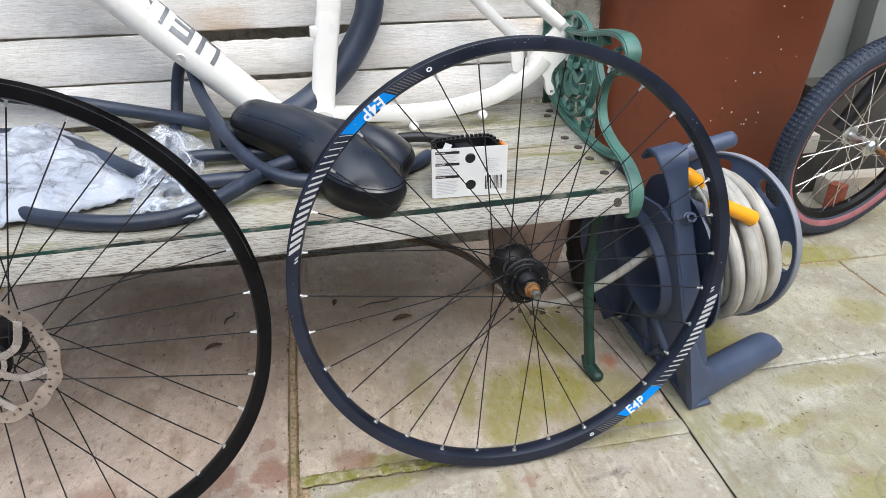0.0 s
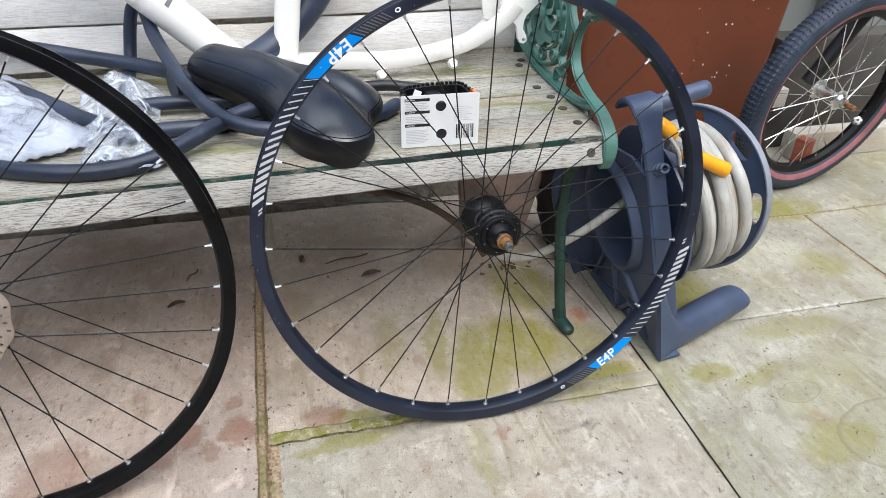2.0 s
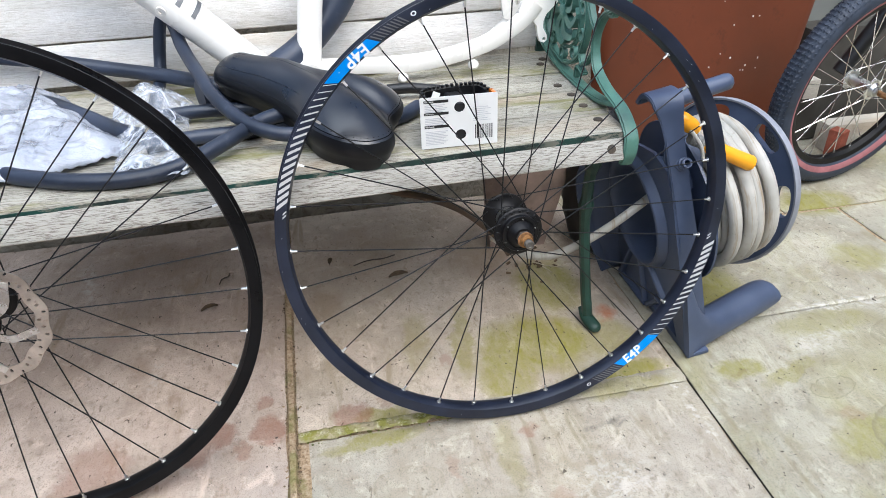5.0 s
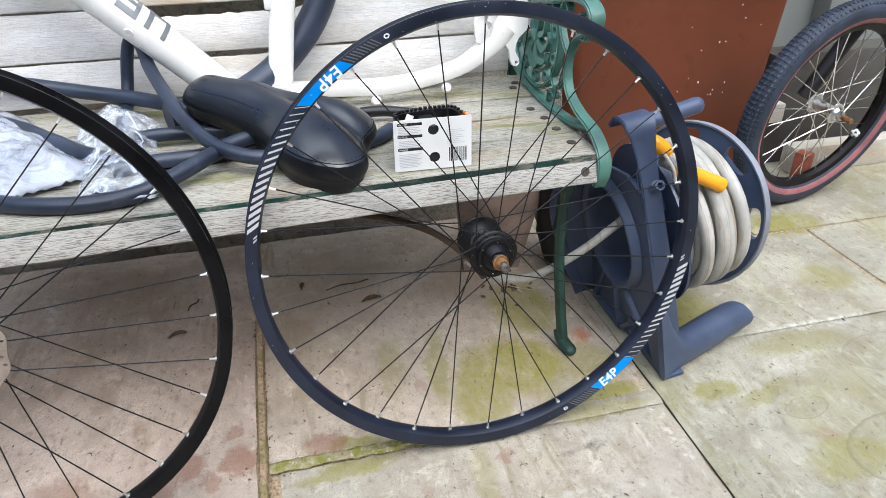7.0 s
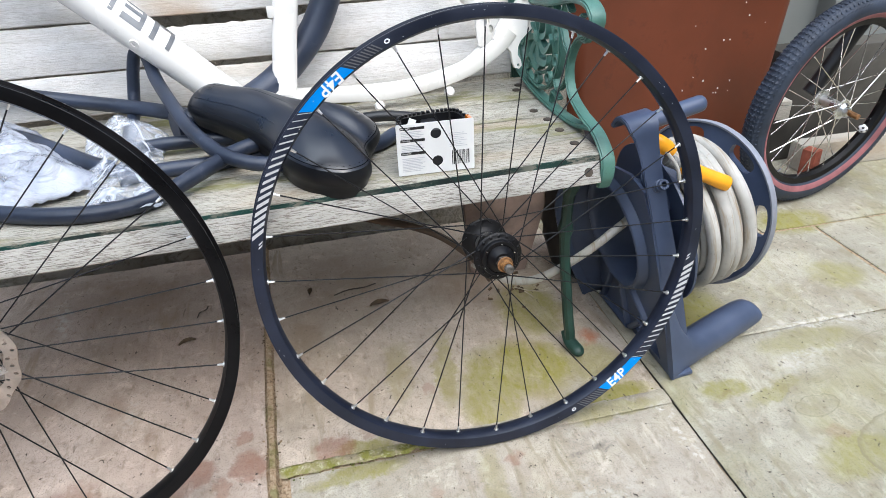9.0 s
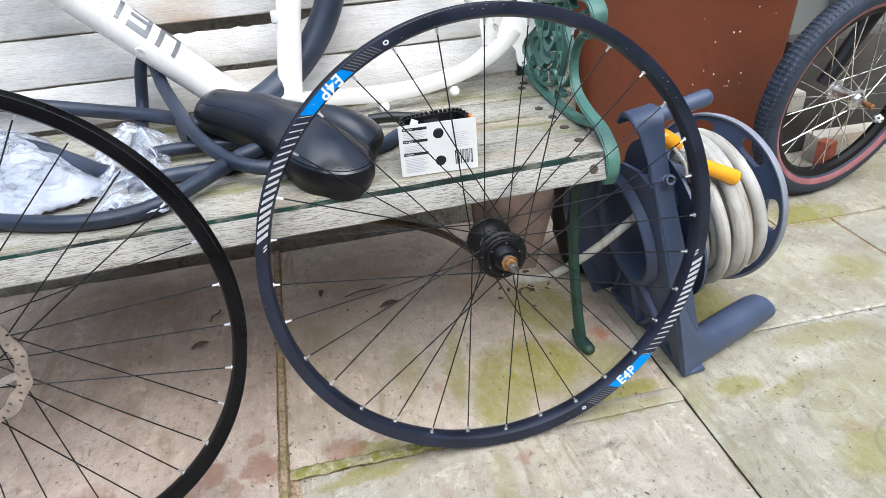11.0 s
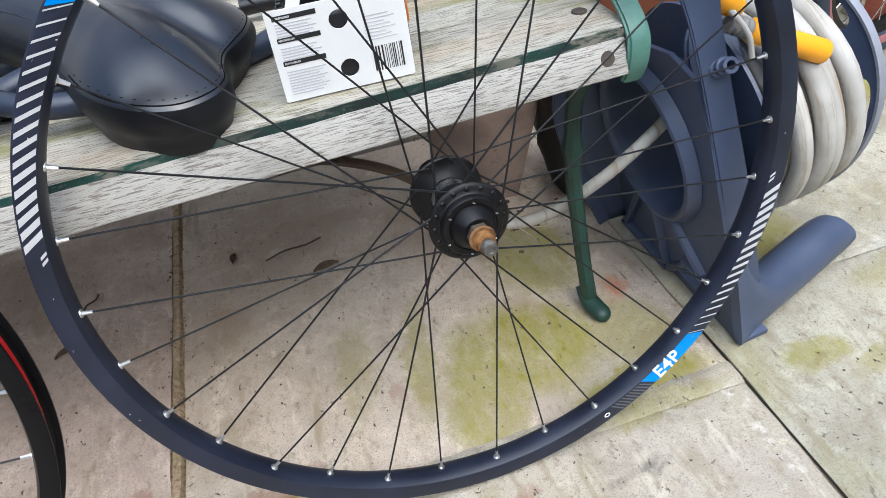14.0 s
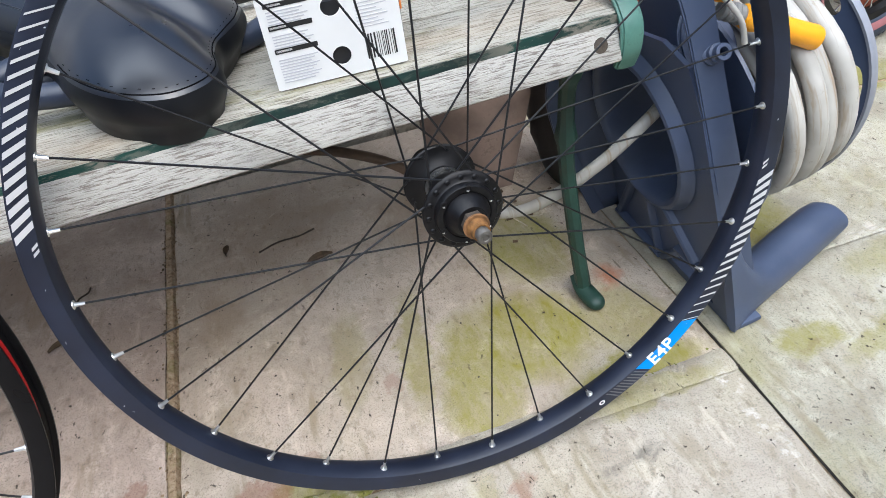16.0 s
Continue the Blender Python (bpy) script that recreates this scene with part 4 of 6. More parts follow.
lathe(bm, [(0.0155, -0.0175), (0.0155, -0.0125), (0.0166, -0.0125), (0.0169, -0.0175)], 40)
bmesh.ops.recalc_face_normals(bm, faces=bm.faces)
part("hub_label", bm, STEEL, hub, "silver band round the hub shell")
bm = bmesh.new()
lathe(bm, [(0.006, 0.0398), (0.0188, 0.0398), (0.0186, 0.0408), (0.0170, 0.0440), (0.0140, 0.0490), (0.0120, 0.0515), (0.0085, 0.0520), (0.006, 0.0520)], 48)
bmesh.ops.recalc_face_normals(bm, faces=bm.faces)
part("dust_seal", bm, HUB_BLACK, hub, "conical black dust seal")
bm = bmesh.new()
solid(bm, [(0, 0.050), (0.0092, 0.050), (0.0098, 0.0520), (0.0098, 0.0575), (0.0090, 0.0590), (0, 0.0590)], 6)
part("cone_nut", bm, DULL_BOLT, hub, "dark brown cone nut", smooth=False)
bm = bmesh.new()
solid(bm, [(0, 0.0588), (0.0103, 0.0588), (0.0106, 0.0596), (0.0106, 0.0606), (0.0100, 0.0612), (0, 0.0612)], 24)
part("washer", bm, RUST, hub, "rusty washer")
bm = bmesh.new()
prof = [(0, 0.061)]
for i in range(5):
    prof += [(0.0072, 0.0612 + i * 0.0018), (0.0083 - 0.0002 * i, 0.0621 + i * 0.0018)]
prof += [(0.0070, 0.0712), (0, 0.0712)]
solid(bm, prof, 24)
part("rusty_collar", bm, RUST_ORANGE, hub, "orange rusty threaded collar")
bm = bmesh.new()
solid(bm, [(0, 0.0705), (0.0058, 0.0705), (0.0060, 0.0775), (0.0052, 0.0790), (0.0030, 0.0794), (0.0024, 0.0784), (0, 0.0784)], 20)
part("axle_end", bm, AXLE, hub, "dull grey axle end")
bm = bmesh.new()
solid(bm, [(0, -0.041), (0.0165, -0.041), (0.0165, -0.066), (0.006, -0.067), (0.005, -0.075), (0, -0.075)], 24)
part("freehub_body", bm, HUB_BLACK, hub)

# decals, twice, half a turn apart
for turn in (0.0, 180.0):
    bm = bmesh.new()
    rim_patch(bm, 121.8 + turn, 134.8 + turn, 0.3004, 0.3133, 2.0, 10)
    part("blue_decal", bm, BLUE, rear, "blue decal with white lettering")
    bm = bmesh.new()
    for i in range(17):
        a = 136.2 + i * 1.84 + turn
        w = 0.22 + 0.85 * min(1, i / 13)
        rim_patch(bm, a - 1.2, a + w - 1.2, 0.3006, 0.3131, 2.2, 1, 0.0005)
    for a in (167.6, 168.5):
        rim_patch(bm, a + turn, a + 0.5 + turn, 0.3008, 0.305, 0.8, 1, 0.0005)
    part("stripe_decal", bm, SILVER_INK, rear, "row of slanted white stripes")
    bm = bmesh.new()
    for i in range(9):
        a = 114.0 + i * 0.88 + turn
        rim_patch(bm, a, a + 0.36, 0.3014, 0.3128, 1.7, 1, 0.0005)
    part("stripe_decal", bm, GREY_INK, rear, "row of faint grey stripes")
    bm = bmesh.new()
    plate(bm, circle2(0, 0, 0.0028, 14, 1.3, 1.0), [circle2(0, 0, 0.0015, 10, 1.3, 1.0)], 0.0003)
    a = radians(112.5 + turn)
    part("round_mark", bm, WHITE_INK, rear, m=Matrix.Translation((0.307 * math.cos(a), 0.307 * math.sin(a), 0.0137)) @ pose(0, 0, 0, 0, 0, math.degrees(a) + 90))
    for ch, da in (("E", 125.7), ("4", 127.75), ("P", 129.8)):
        me = letter_mesh(ch, 0.0205)
        me.materials.append(WHITE_INK)
        a = da + turn
        # upper decal mirrors the reading direction of the lower one
        ob = new("letter", me)
        ob.parent = rear
        ar = radians(a)
        ob.matrix_basis = Matrix.Translation((0.3068 * math.cos(ar), 0.3068 * math.sin(ar), 0.0139)) @ pose(0, 0, 0, 0, 0, a + 90) @ pose(0, 0, 0, -8.5, 0, 0)

rb = random.Random(14)
bm = bmesh.new()
for i in range(26):
    a, r = rb.uniform(0, 360), rb.uniform(0.3005, 0.3125)
    rim_patch(bm, a, a + rb.uniform(0.08, 0.35), r, r + rb.uniform(0.0003, 0.0010), rb.uniform(-0.3, 0.3), 1, 0.0006)
part("paint_nick", bm, SILVER_INK, rear, "pale nicks in the black finish")

front_wheel = disc_wheel("front_bicycle_wheel", "bare black front wheel with brake rotor leaning on the bench", (-0.6467, -0.0414, 0.3111), 8.0, 1.7, -83.3, RIM_GLOSS, SPOKE_BLACK)
bm = bmesh.new()
lathe(bm, [(0.3080, -0.0058), (0.3086, -0.0058), (0.3078, 0.0), (0.3086, 0.0058), (0.3080, 0.0058), (0.3072, 0.0)], 120)
bmesh.ops.recalc_face_normals(bm, faces=bm.faces)
part("rim_tape", bm, RED_TAPE, front_wheel, "red rim tape in the rim well")
bm = bmesh.new()
lathe(bm, [(0.015, -0.024), (0.015, 0.022), (0.024, 0.026), (0.027, 0.0275), (0.027, 0.031), (0.022, 0.033), (0.016, 0.038), (0.0095, 0.040), (0.0095, 0.05), (0.006, 0.05), (0.006, -0.05), (0.0095, -0.05), (0.0095, -0.04), (0.022, -0.033), (0.027, -0.031), (0.027, -0.0275), (0.024, -0.026)], 40)
bmesh.ops.recalc_face_normals(bm, faces=bm.faces)
part("hub", bm, HUB_BLACK, front_wheel)
# rotor: wavy perforated ring on a silver six-arm carrier
out = []
for i in range(144):
    a = 2 * math.pi * i / 144
    r = 0.0795 + 0.0016 * math.sin(12 * a)
    out.append((r * math.cos(a), r * math.sin(a)))
inn = [((0.064 + 0.0018 * math.sin(12 * a + 1)) * math.cos(a), (0.064 + 0.0018 * math.sin(12 * a + 1)) * math.sin(a)) for a in (2 * math.pi * i / 96 for i in range(96))]
holes = [inn]
for i in range(48):
    a = 2 * math.pi * (i + 0.5) / 48
    r = 0.0755 if i % 3 == 0 else (0.0718 if i % 3 == 1 else 0.0682)
    holes.append(circle2(r * math.cos(a), r * math.sin(a), 0.0017, 8, 1.5, 1.0, a))
bm = bmesh.new()
plate(bm, out, holes, 0.0018, pose(0, 0, 0.0345))
rotor = part("brake_rotor", bm, ROTOR, front_wheel, "wavy drilled steel brake rotor")
for i in range(6):
    bm = bmesh.new()
    a = 2 * math.pi * i / 6 + 0.25
    b = a + 0.55
    pts = [(0.020 * math.cos(a), 0.020 * math.sin(a)), (0.042 * math.cos(a + 0.2), 0.042 * math.sin(a + 0.2)), (0.0655 * math.cos(b), 0.0655 * math.sin(b))]
    sweep(bm, curve_points([(x, y, 0.0362) for x, y in pts], 4), [(-0.0045, -0.001), (0.0045, -0.001), (0.0045, 0.001), (-0.0045, 0.001)], side=(-math.sin(a), math.cos(a), 0))
    bmesh.ops.recalc_face_normals(bm, faces=bm.faces)
    part("carrier_arm", bm, STEEL, rotor, "silver carrier arm")
bm = bmesh.new()
lathe(bm, [(0.0175, 0.0345), (0.0235, 0.0345), (0.0235, 0.0375), (0.0175, 0.0375)], 40)
bmesh.ops.recalc_face_normals(bm, faces=bm.faces)
part("rotor_carrier", bm, STEEL, rotor, "silver carrier ring")


# ---- white bicycle frame on the bench ----
frame_ob = thing("stripped_bicycle", "white bicycle stripped of its wheels, propped on the bench", "bicycle")
FY = 0.372


def fp(x, z, dy=0.0):
    """A point in the frame's plane, which leans back against the slats."""
    return (x, FY + 0.16 * (z - 0.43) + dy, z)


bm = bmesh.new()
d0, d1 = Vector(fp(-0.338, 0.4504)), Vector(fp(-0.522, 0.6235))
dd = (d1 - d0).normalized()
pts = [Vector(fp(-0.222, 0.436)) + dd * t for t in (0.0, 0.05, 0.12, 0.22, 0.32, 0.42, 0.56, 0.64)]
off = d0 - (pts[0] + dd * ((d0 - pts[0]).dot(dd)))
pts = [p + off - dd * 0.02 for p in pts]
sweep(bm, pts, ring_profile(0.0285, 20, 1.0), sizes=[0.85, 0.9, 0.95, 1.0, 1.06, 1.15, 1.2, 1.2])
bmesh.ops.recalc_face_normals(bm, faces=bm.faces)
down = part("down_tube", bm, WHITE_PAINT, frame_ob, "white down tube with grey block lettering")
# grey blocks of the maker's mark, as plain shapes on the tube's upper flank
side_u = Vector((0, 1, 0.16)).normalized()
upn = dd.cross(side_u).normalized()
if upn.z < 0:
    upn = -upn
for i, (t, w) in enumerate(((0.215, 0.034), (0.262, 0.034), (0.308, 0.034), (0.354, 0.034), (0.40, 0.034))):
    bm = bmesh.new()
    rr = 0.0285 * (1.03 + 0.22 * (t - 0.2)) + 0.0006
    for a0, a1, u0, u1 in ((-0.75, 0.75, 0.0, 0.007), (-0.75, 0.75, w - 0.008, w), (0.42, 0.75, 0.0, w)) if i % 2 == 0 else ((-0.75, -0.4, 0.0, w), (0.42, 0.75, 0.0, w), (-0.75, 0.75, 0.0, 0.007), (-0.1, 0.15, 0.0, w)):
        rows = []
        for k in range(7):
            a = a0 + (a1 - a0) * k / 6 - 0.35
            n = upn * math.cos(a) + side_u * math.sin(a)
            rows.append([bm.verts.new(pts[0] + dd * (t + u) + n * rr) for u in (u0, u1)])
        for p, q in zip(rows, rows[1:]):
            bm.faces.new((p[0], p[1], q[1], q[0]))
    part("grey_block", bm, GREY_DECAL, down)
for t in (0.26, 0.395):
    bm = bmesh.new()
    n = (upn * -0.3 - side_u).normalized()
    base = pts[0] + dd * t
    lathe(bm, [(0.003, 0), (0.0075, 0), (0.0075, 0.006), (0.003, 0.006)], 14, Matrix.Translation(base + n * 0.0255) @ n.to_track_quat("Z", "Y").to_matrix().to_4x4())
    part("cable_boss", bm, WHITE_PAINT, down)
bm = bmesh.new()
sweep(bm, [fp(-0.241, 0.43), fp(-0.228, 0.52), fp(-0.212, 0.62), fp(-0.198, 0.72), fp(-0.188, 0.80)], [(0.0195, 0.007), (0.0165, 0.0125), (0.011, 0.0155), (-0.011, 0.0155), (-0.0165, 0.0125), (-0.0195, 0.007), (-0.0195, -0.007), (-0.0165, -0.0125), (-0.011, -0.0155), (0.011, -0.0155), (0.0165, -0.0125), (0.0195, -0.007)], side=(1, 0, 0))
bmesh.ops.recalc_face_normals(bm, faces=bm.faces)
seat_tube = part("seat_tube", bm, WHITE_PAINT, frame_ob)
bm = bmesh.new()
box(bm, (-0.249, FY + 0.008, 0.556), (-0.236, FY + 0.030, 0.572), 0.003)
part("cable_boss", bm, WHITE_PAINT, seat_tube)
bm = bmesh.new()
solid(bm, [(0, -0.036), (0.021, -0.036), (0.0225, -0.034), (0.0225, 0.034), (0.021, 0.036), (0, 0.036)], 28, Matrix.Translation(fp(-0.240, 0.427)) @ pose(0, 0, 0, 90, 0, 0))
part("bottom_bracket_shell", bm, WHITE_PAINT, frame_ob)
STAYS = (
    (-0.02, [(-0.225, 0.430), (-0.165, 0.4305), (-0.06, 0.4285), (0.039, 0.445), (0.09, 0.466), (0.125, 0.489), (0.142, 0.508)], [(0.172, 0.560), (0.12, 0.603), (0.05, 0.66), (-0.08, 0.74), (-0.188, 0.80)]),
    (0.04, [(-0.225, 0.428), (-0.12, 0.4175), (-0.02, 0.418), (0.07, 0.436), (0.112, 0.462)], [(0.120, 0.486), (0.106, 0.529), (0.042, 0.591), (-0.06, 0.690), (-0.188, 0.80)]),
)
for dy, low, high in STAYS:
    bm = bmesh.new()
    run = curve_points([fp(x, z, dy * min(1.0, 0.4 + (x + 0.225) * 4)) for x, z in low], 6)
    sweep(bm, run, [(0.0125, -0.006), (0.0105, -0.0095), (0.006, -0.011), (-0.006, -0.011), (-0.0105, -0.0095), (-0.0125, -0.006), (-0.0125, 0.006), (-0.0105, 0.0095), (-0.006, 0.011), (0.006, 0.011), (0.0105, 0.0095), (0.0125, 0.006)], side=(0, 0, 1), sizes=[0.92 + 0.26 * max(0.0, i / (len(run) - 1) - 0.45) for i in range(len(run))])
    bmesh.ops.recalc_face_normals(bm, faces=bm.faces)
    stay = part("chainstay", bm, WHITE_PAINT, frame_ob)
    bm = bmesh.new()
    sweep(bm, curve_points([fp(x, z, dy * (1 - 0.7 * i / 4)) for i, (x, z) in enumerate(high)], 6), ring_profile(0.0115 if dy < 0 else 0.0095, 14))
    part("seatstay", bm, WHITE_PAINT, frame_ob)
    if dy > 0:
        continue
    # dropout plate with the gear hanger
    outline = [(0.112, 0.497), (0.122, 0.484), (0.137, 0.480), (0.143, 0.472), (0.145, 0.455), (0.149, 0.446), (0.156, 0.444), (0.161, 0.449), (0.160, 0.457), (0.154, 0.468), (0.155, 0.480), (0.160, 0.490), (0.180, 0.508), (0.196, 0.524), (0.206, 0.526), (0.210, 0.536), (0.205, 0.543), (0.192, 0.545), (0.190, 0.556), (0.178, 0.567), (0.160, 0.560), (0.150, 0.548), (0.138, 0.540), (0.128, 0.528), (0.118, 0.512)]
    holes = [circle2(0.1555, 0.4505, 0.003, 10), circle2(0.2035, 0.535, 0.003, 10), circle2(0.184, 0.556, 0.0028, 10), circle2(0.128, 0.503, 0.003, 10)]
    bm = bmesh.new()
    plate(bm, [(x, z - 0.5) for x, z in outline], [[(x, z - 0.5) for x, z in h] for h in holes], 0.009, Matrix.Translation(fp(0, 0.5, dy + 0.004)) @ pose(0, 0, 0, 81, 0, 0))
    part("dropout", bm, WHITE_PAINT, frame_ob, "white dropout plate with mounting holes", smooth=False)
# brake mount inside the rear triangle
bm = bmesh.new()
plate(bm, [(0.100, 0.540), (0.116, 0.546), (0.128, 0.540), (0.143, 0.534), (0.150, 0.520), (0.144, 0.508), (0.130, 0.504), (0.122, 0.488), (0.112, 0.478), (0.100, 0.482), (0.097, 0.510)], [circle2(0.141, 0.522, 0.0034, 12), circle2(0.118, 0.524, 0.006, 14, 0.6, 1.2, 0.5), circle2(0.124, 0.508, 0.0045, 12, 1.0, 1.5, 0.3)], 0.008, Matrix.Translation(fp(0, 0.0, 0.035)) @ pose(0, 0, 0, 81, 0, 0))
part("brake_mount", bm, WHITE_PAINT, frame_ob, "white brake mount plate with slots", smooth=False)
for x, z in ((0.030, 0.416), (-0.090, 0.405)):
    bm = bmesh.new()
    solid(bm, [(0, -0.008), (0.007, -0.008), (0.0085, -0.004), (0.0085, 0.004), (0.006, 0.008), (0, 0.008)], 14, Matrix.Translation(fp(x, z + 0.006, -0.03)) @ pose(0, 0, 0, 70, 0, 0))
    part("cable_guide", bm, WHITE_PAINT, frame_ob)
bm = bmesh.new()
sweep(bm, [fp(-0.19, 0.80), fp(-0.45, 0.86), fp(-0.66, 0.90)], ring_profile(0.018, 18))
part("top_tube", bm, WHITE_PAINT, frame_ob)
bm = bmesh.new()
sweep(bm, [fp(-0.64, 0.78), fp(-0.70, 0.95)], ring_profile(0.024, 20))
part("head_tube", bm, WHITE_PAINT, frame_ob)


# ---- saddle ----
def build_saddle():
    root = thing("bicycle_saddle", "black padded vinyl bicycle saddle lying on the bench", "saddle")
    nose, tail = Vector((-0.368, 0.289, 0.4765)), Vector((-0.134, 0.0885, 0.4450))
    fwd = (tail - nose).normalized()
    lat = fwd.cross(Vector((0, 0, 1))).normalized()
    up = lat.cross(fwd).normalized()
    root.matrix_basis = Matrix(((fwd.x, lat.x, up.x, nose.x), (fwd.y, lat.y, up.y, nose.y), (fwd.z, lat.z, up.z, nose.z), (0, 0, 0, 1)))
    # rounded plan: narrow nose, two rear lobes with a shallow notch
    plan = [(-0.002, 0.0), (0.004, -0.020), (0.03, -0.033), (0.09, -0.037), (0.15, -0.043), (0.185, -0.058), (0.212, -0.076), (0.243, -0.082), (0.270, -0.070), (0.284, -0.048), (0.289, -0.026), (0.293, -0.006), (0.305, 0.012), (0.321, 0.030), (0.324, 0.052), (0.311, 0.076), (0.278, 0.089), (0.238, 0.085), (0.2, 0.067), (0.16, 0.047), (0.09, 0.035), (0.03, 0.031), (0.004, 0.019)]
    edge = [Vector((p[0], p[1], 0)) for p in curve_points([(a, b, 0) for a, b in plan], 7, True)]

    def blend(x, rows):
        for (x0, v0), (x1, v1) in zip(rows, rows[1:]):
            if x <= x1:
                f = max(0.0, min(1.0, (x - x0) / (x1 - x0)))
                f = f * f * (3 - 2 * f)
                return v0 + (v1 - v0) * f
        return rows[-1][1]

    def top(x):
        return blend(x, ((0.0, 0.012), (0.04, 0.023), (0.12, 0.031), (0.2, 0.030), (0.27, 0.025), (0.32, 0.018)))

    def rim(x):
        return blend(x, ((0.0, -0.006), (0.1, -0.006), (0.2, -0.008), (0.33, -0.010)))

    def pad(p, r):
        """Point of the padded top; r runs from the spine, 0, to the seam, 1."""
        m = Vector((min(max(p.x, 0.025), 0.215), 0, 0))
        q = m + (p - m) * r
        z = rim(p.x) + (top(q.x) - rim(p.x)) * (1 - r ** 2.3) ** 0.8
        dip = math.exp(-((q.y + 0.006) / 0.017) ** 2) * 0.011 * max(0, min(1, (q.x - 0.12) / 0.1))
        return Vector((q.x, q.y, z - dip * (1 - r ** 6)))

    n = len(edge)
    area = sum(a.x * b.y - b.x * a.y for a, b in zip(edge, edge[1:] + edge[:1]))
    sign = 1.0 if area > 0 else -1.0
    bm = bmesh.new()
    rings = []
    for r in (0.03, 0.12, 0.22, 0.32, 0.42, 0.52, 0.62, 0.71, 0.79, 0.86, 0.91, 0.95, 0.975, 0.99, 1.0):
        rings.append([bm.verts.new(pad(p, r)) for p in edge])
    for f in (0.04, 0.1, 0.18, 0.28, 0.4, 0.52, 0.64, 0.76, 0.86, 0.94, 1.0):
        ring = []
        for i, p in enumerate(edge):
            a, b = edge[i - 2], edge[(i + 2) % n]
            nrm = Vector(((b - a).y, -(b - a).x, 0)).normalized() * sign
            deep = blend(p.x, ((0.0, 0.030), (0.12, 0.033), (0.24, 0.040), (0.33, 0.040)))
            deep *= 1 - 0.3 * max(0.0, min(1.0, (-p.y - 0.01) / 0.05))
            outw = 0.0030 * math.sin(math.pi * min(1, f * 1.6)) - 0.011 * max(0, f - 0.35) ** 1.6
            ring.append(bm.verts.new(p + nrm * outw + Vector((0, 0, rim(p.x) - deep * f))))
        rings.append(ring)
    for a, b in zip(rings[:15], rings[1:15]):
        for j in range(n):
            bm.faces.new((a[j], b[j], b[(j + 1) % n], a[(j + 1) % n]))
    bm.faces.new(rings[0])
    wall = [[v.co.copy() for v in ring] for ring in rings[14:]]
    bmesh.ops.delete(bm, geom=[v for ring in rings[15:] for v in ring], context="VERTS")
    bmesh.ops.recalc_face_normals(bm, faces=bm.faces)
    if sum(f.normal.z for f in bm.faces) < 0:
        bmesh.ops.reverse_faces(bm, faces=bm.faces)
    cover = part("cover", bm, VINYL, root)
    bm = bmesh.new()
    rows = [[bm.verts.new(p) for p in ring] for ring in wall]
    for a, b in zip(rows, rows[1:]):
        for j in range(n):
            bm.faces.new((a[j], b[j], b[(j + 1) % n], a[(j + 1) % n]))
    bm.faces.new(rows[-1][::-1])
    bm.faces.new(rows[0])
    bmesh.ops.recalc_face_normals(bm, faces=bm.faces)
    # side wall gets the darkened vinyl so that it reads as unlit
    part("side_wall", bm, VINYL_DARKENED, root, "black side wall, darkened for its dim reflections")
    # raised stitched seams round the rear lobes and along the nose
    k0 = next(i for i in range(n) if edge[i].x > 0.21 and edge[i - 1].x <= 0.21)
    run = []
    i = k0
    while edge[i % n].x > 0.21:
        run.append(edge[i % n])
        i += 1
    bm = bmesh.new()
    tube(bm, [pad(p, 0.975) for p in run], 0.0006, 6)
    part("seam", bm, STITCH, cover)
    # single stitches just inside the seam
    bm = bmesh.new()
    for a, b in zip(run[::2], run[1::2]):
        p, q = pad(a, 0.945), pad(b, 0.945)
        tube(bm, [p, p.lerp(q, 0.45)], 0.00035, 5)
    part("stitching", bm, STITCH, cover, "row of dark grey stitches")
    for side in (-1, 1):
        bm = bmesh.new()
        tube(bm, [pad(p, 0.78) + Vector((0, 0, 0.0002)) for p in edge if 0.012 < p.x < 0.18 and p.y * side > 0], 0.0007, 6)
        part("seam", bm, VINYL, cover)
    for sgn in (-1, 1):
        bm = bmesh.new()
        tube(bm, [(0.04, sgn * 0.008, -0.020), (0.09, sgn * 0.02, -0.040), (0.17, sgn * 0.022, -0.044), (0.24, sgn * 0.03, -0.03)], 0.0035, 8, steps=5)
        part("rail", bm, BLACK_PLASTIC, root)
    bm = bmesh.new()
    tube(bm, [(0.195, 0.042, -0.040), (0.215, 0.050, -0.047), (0.228, 0.045, -0.046), (0.205, 0.04, -0.044)], 0.0016, 6, steps=4, closed=True)
    part("spring_clip", bm, BLACK_PLASTIC, root)
    return root


build_saddle()


# ---- boxed pedal: printed card with two holes, and a pedal behind it ----
card = thing("product_card", "white printed backing card with two round holes", "packaging", pose(-0.108, 0.068, 0.4035, -2, 0, -1.5))
W_, H_ = 0.1035, 0.070
bm = bmesh.new()
plate(bm, [(0.0012, 0), (W_ - 0.001, 0), (W_, 0.001), (W_, H_ - 0.001), (W_ - 0.001, H_), (0.001, H_), (0, H_ - 0.001), (0, 0.001)], [circle2(0.0525, 0.0545, 0.0072, 28), circle2(0.0535, 0.0165, 0.0072, 28)], 0.0016, pose(0, 0, 0, 90))
sheet = part("card", bm, CARD, card, smooth=False)
bm = bmesh.new()
box(bm, (0.010, 0.0012, 0.001), (W_ - 0.004, 0.012, H_ - 0.012), 0.002)
part("pedal_insert", bm, BLACK_PLASTIC, card, "black plastic showing through the holes")
bm = bmesh.new()
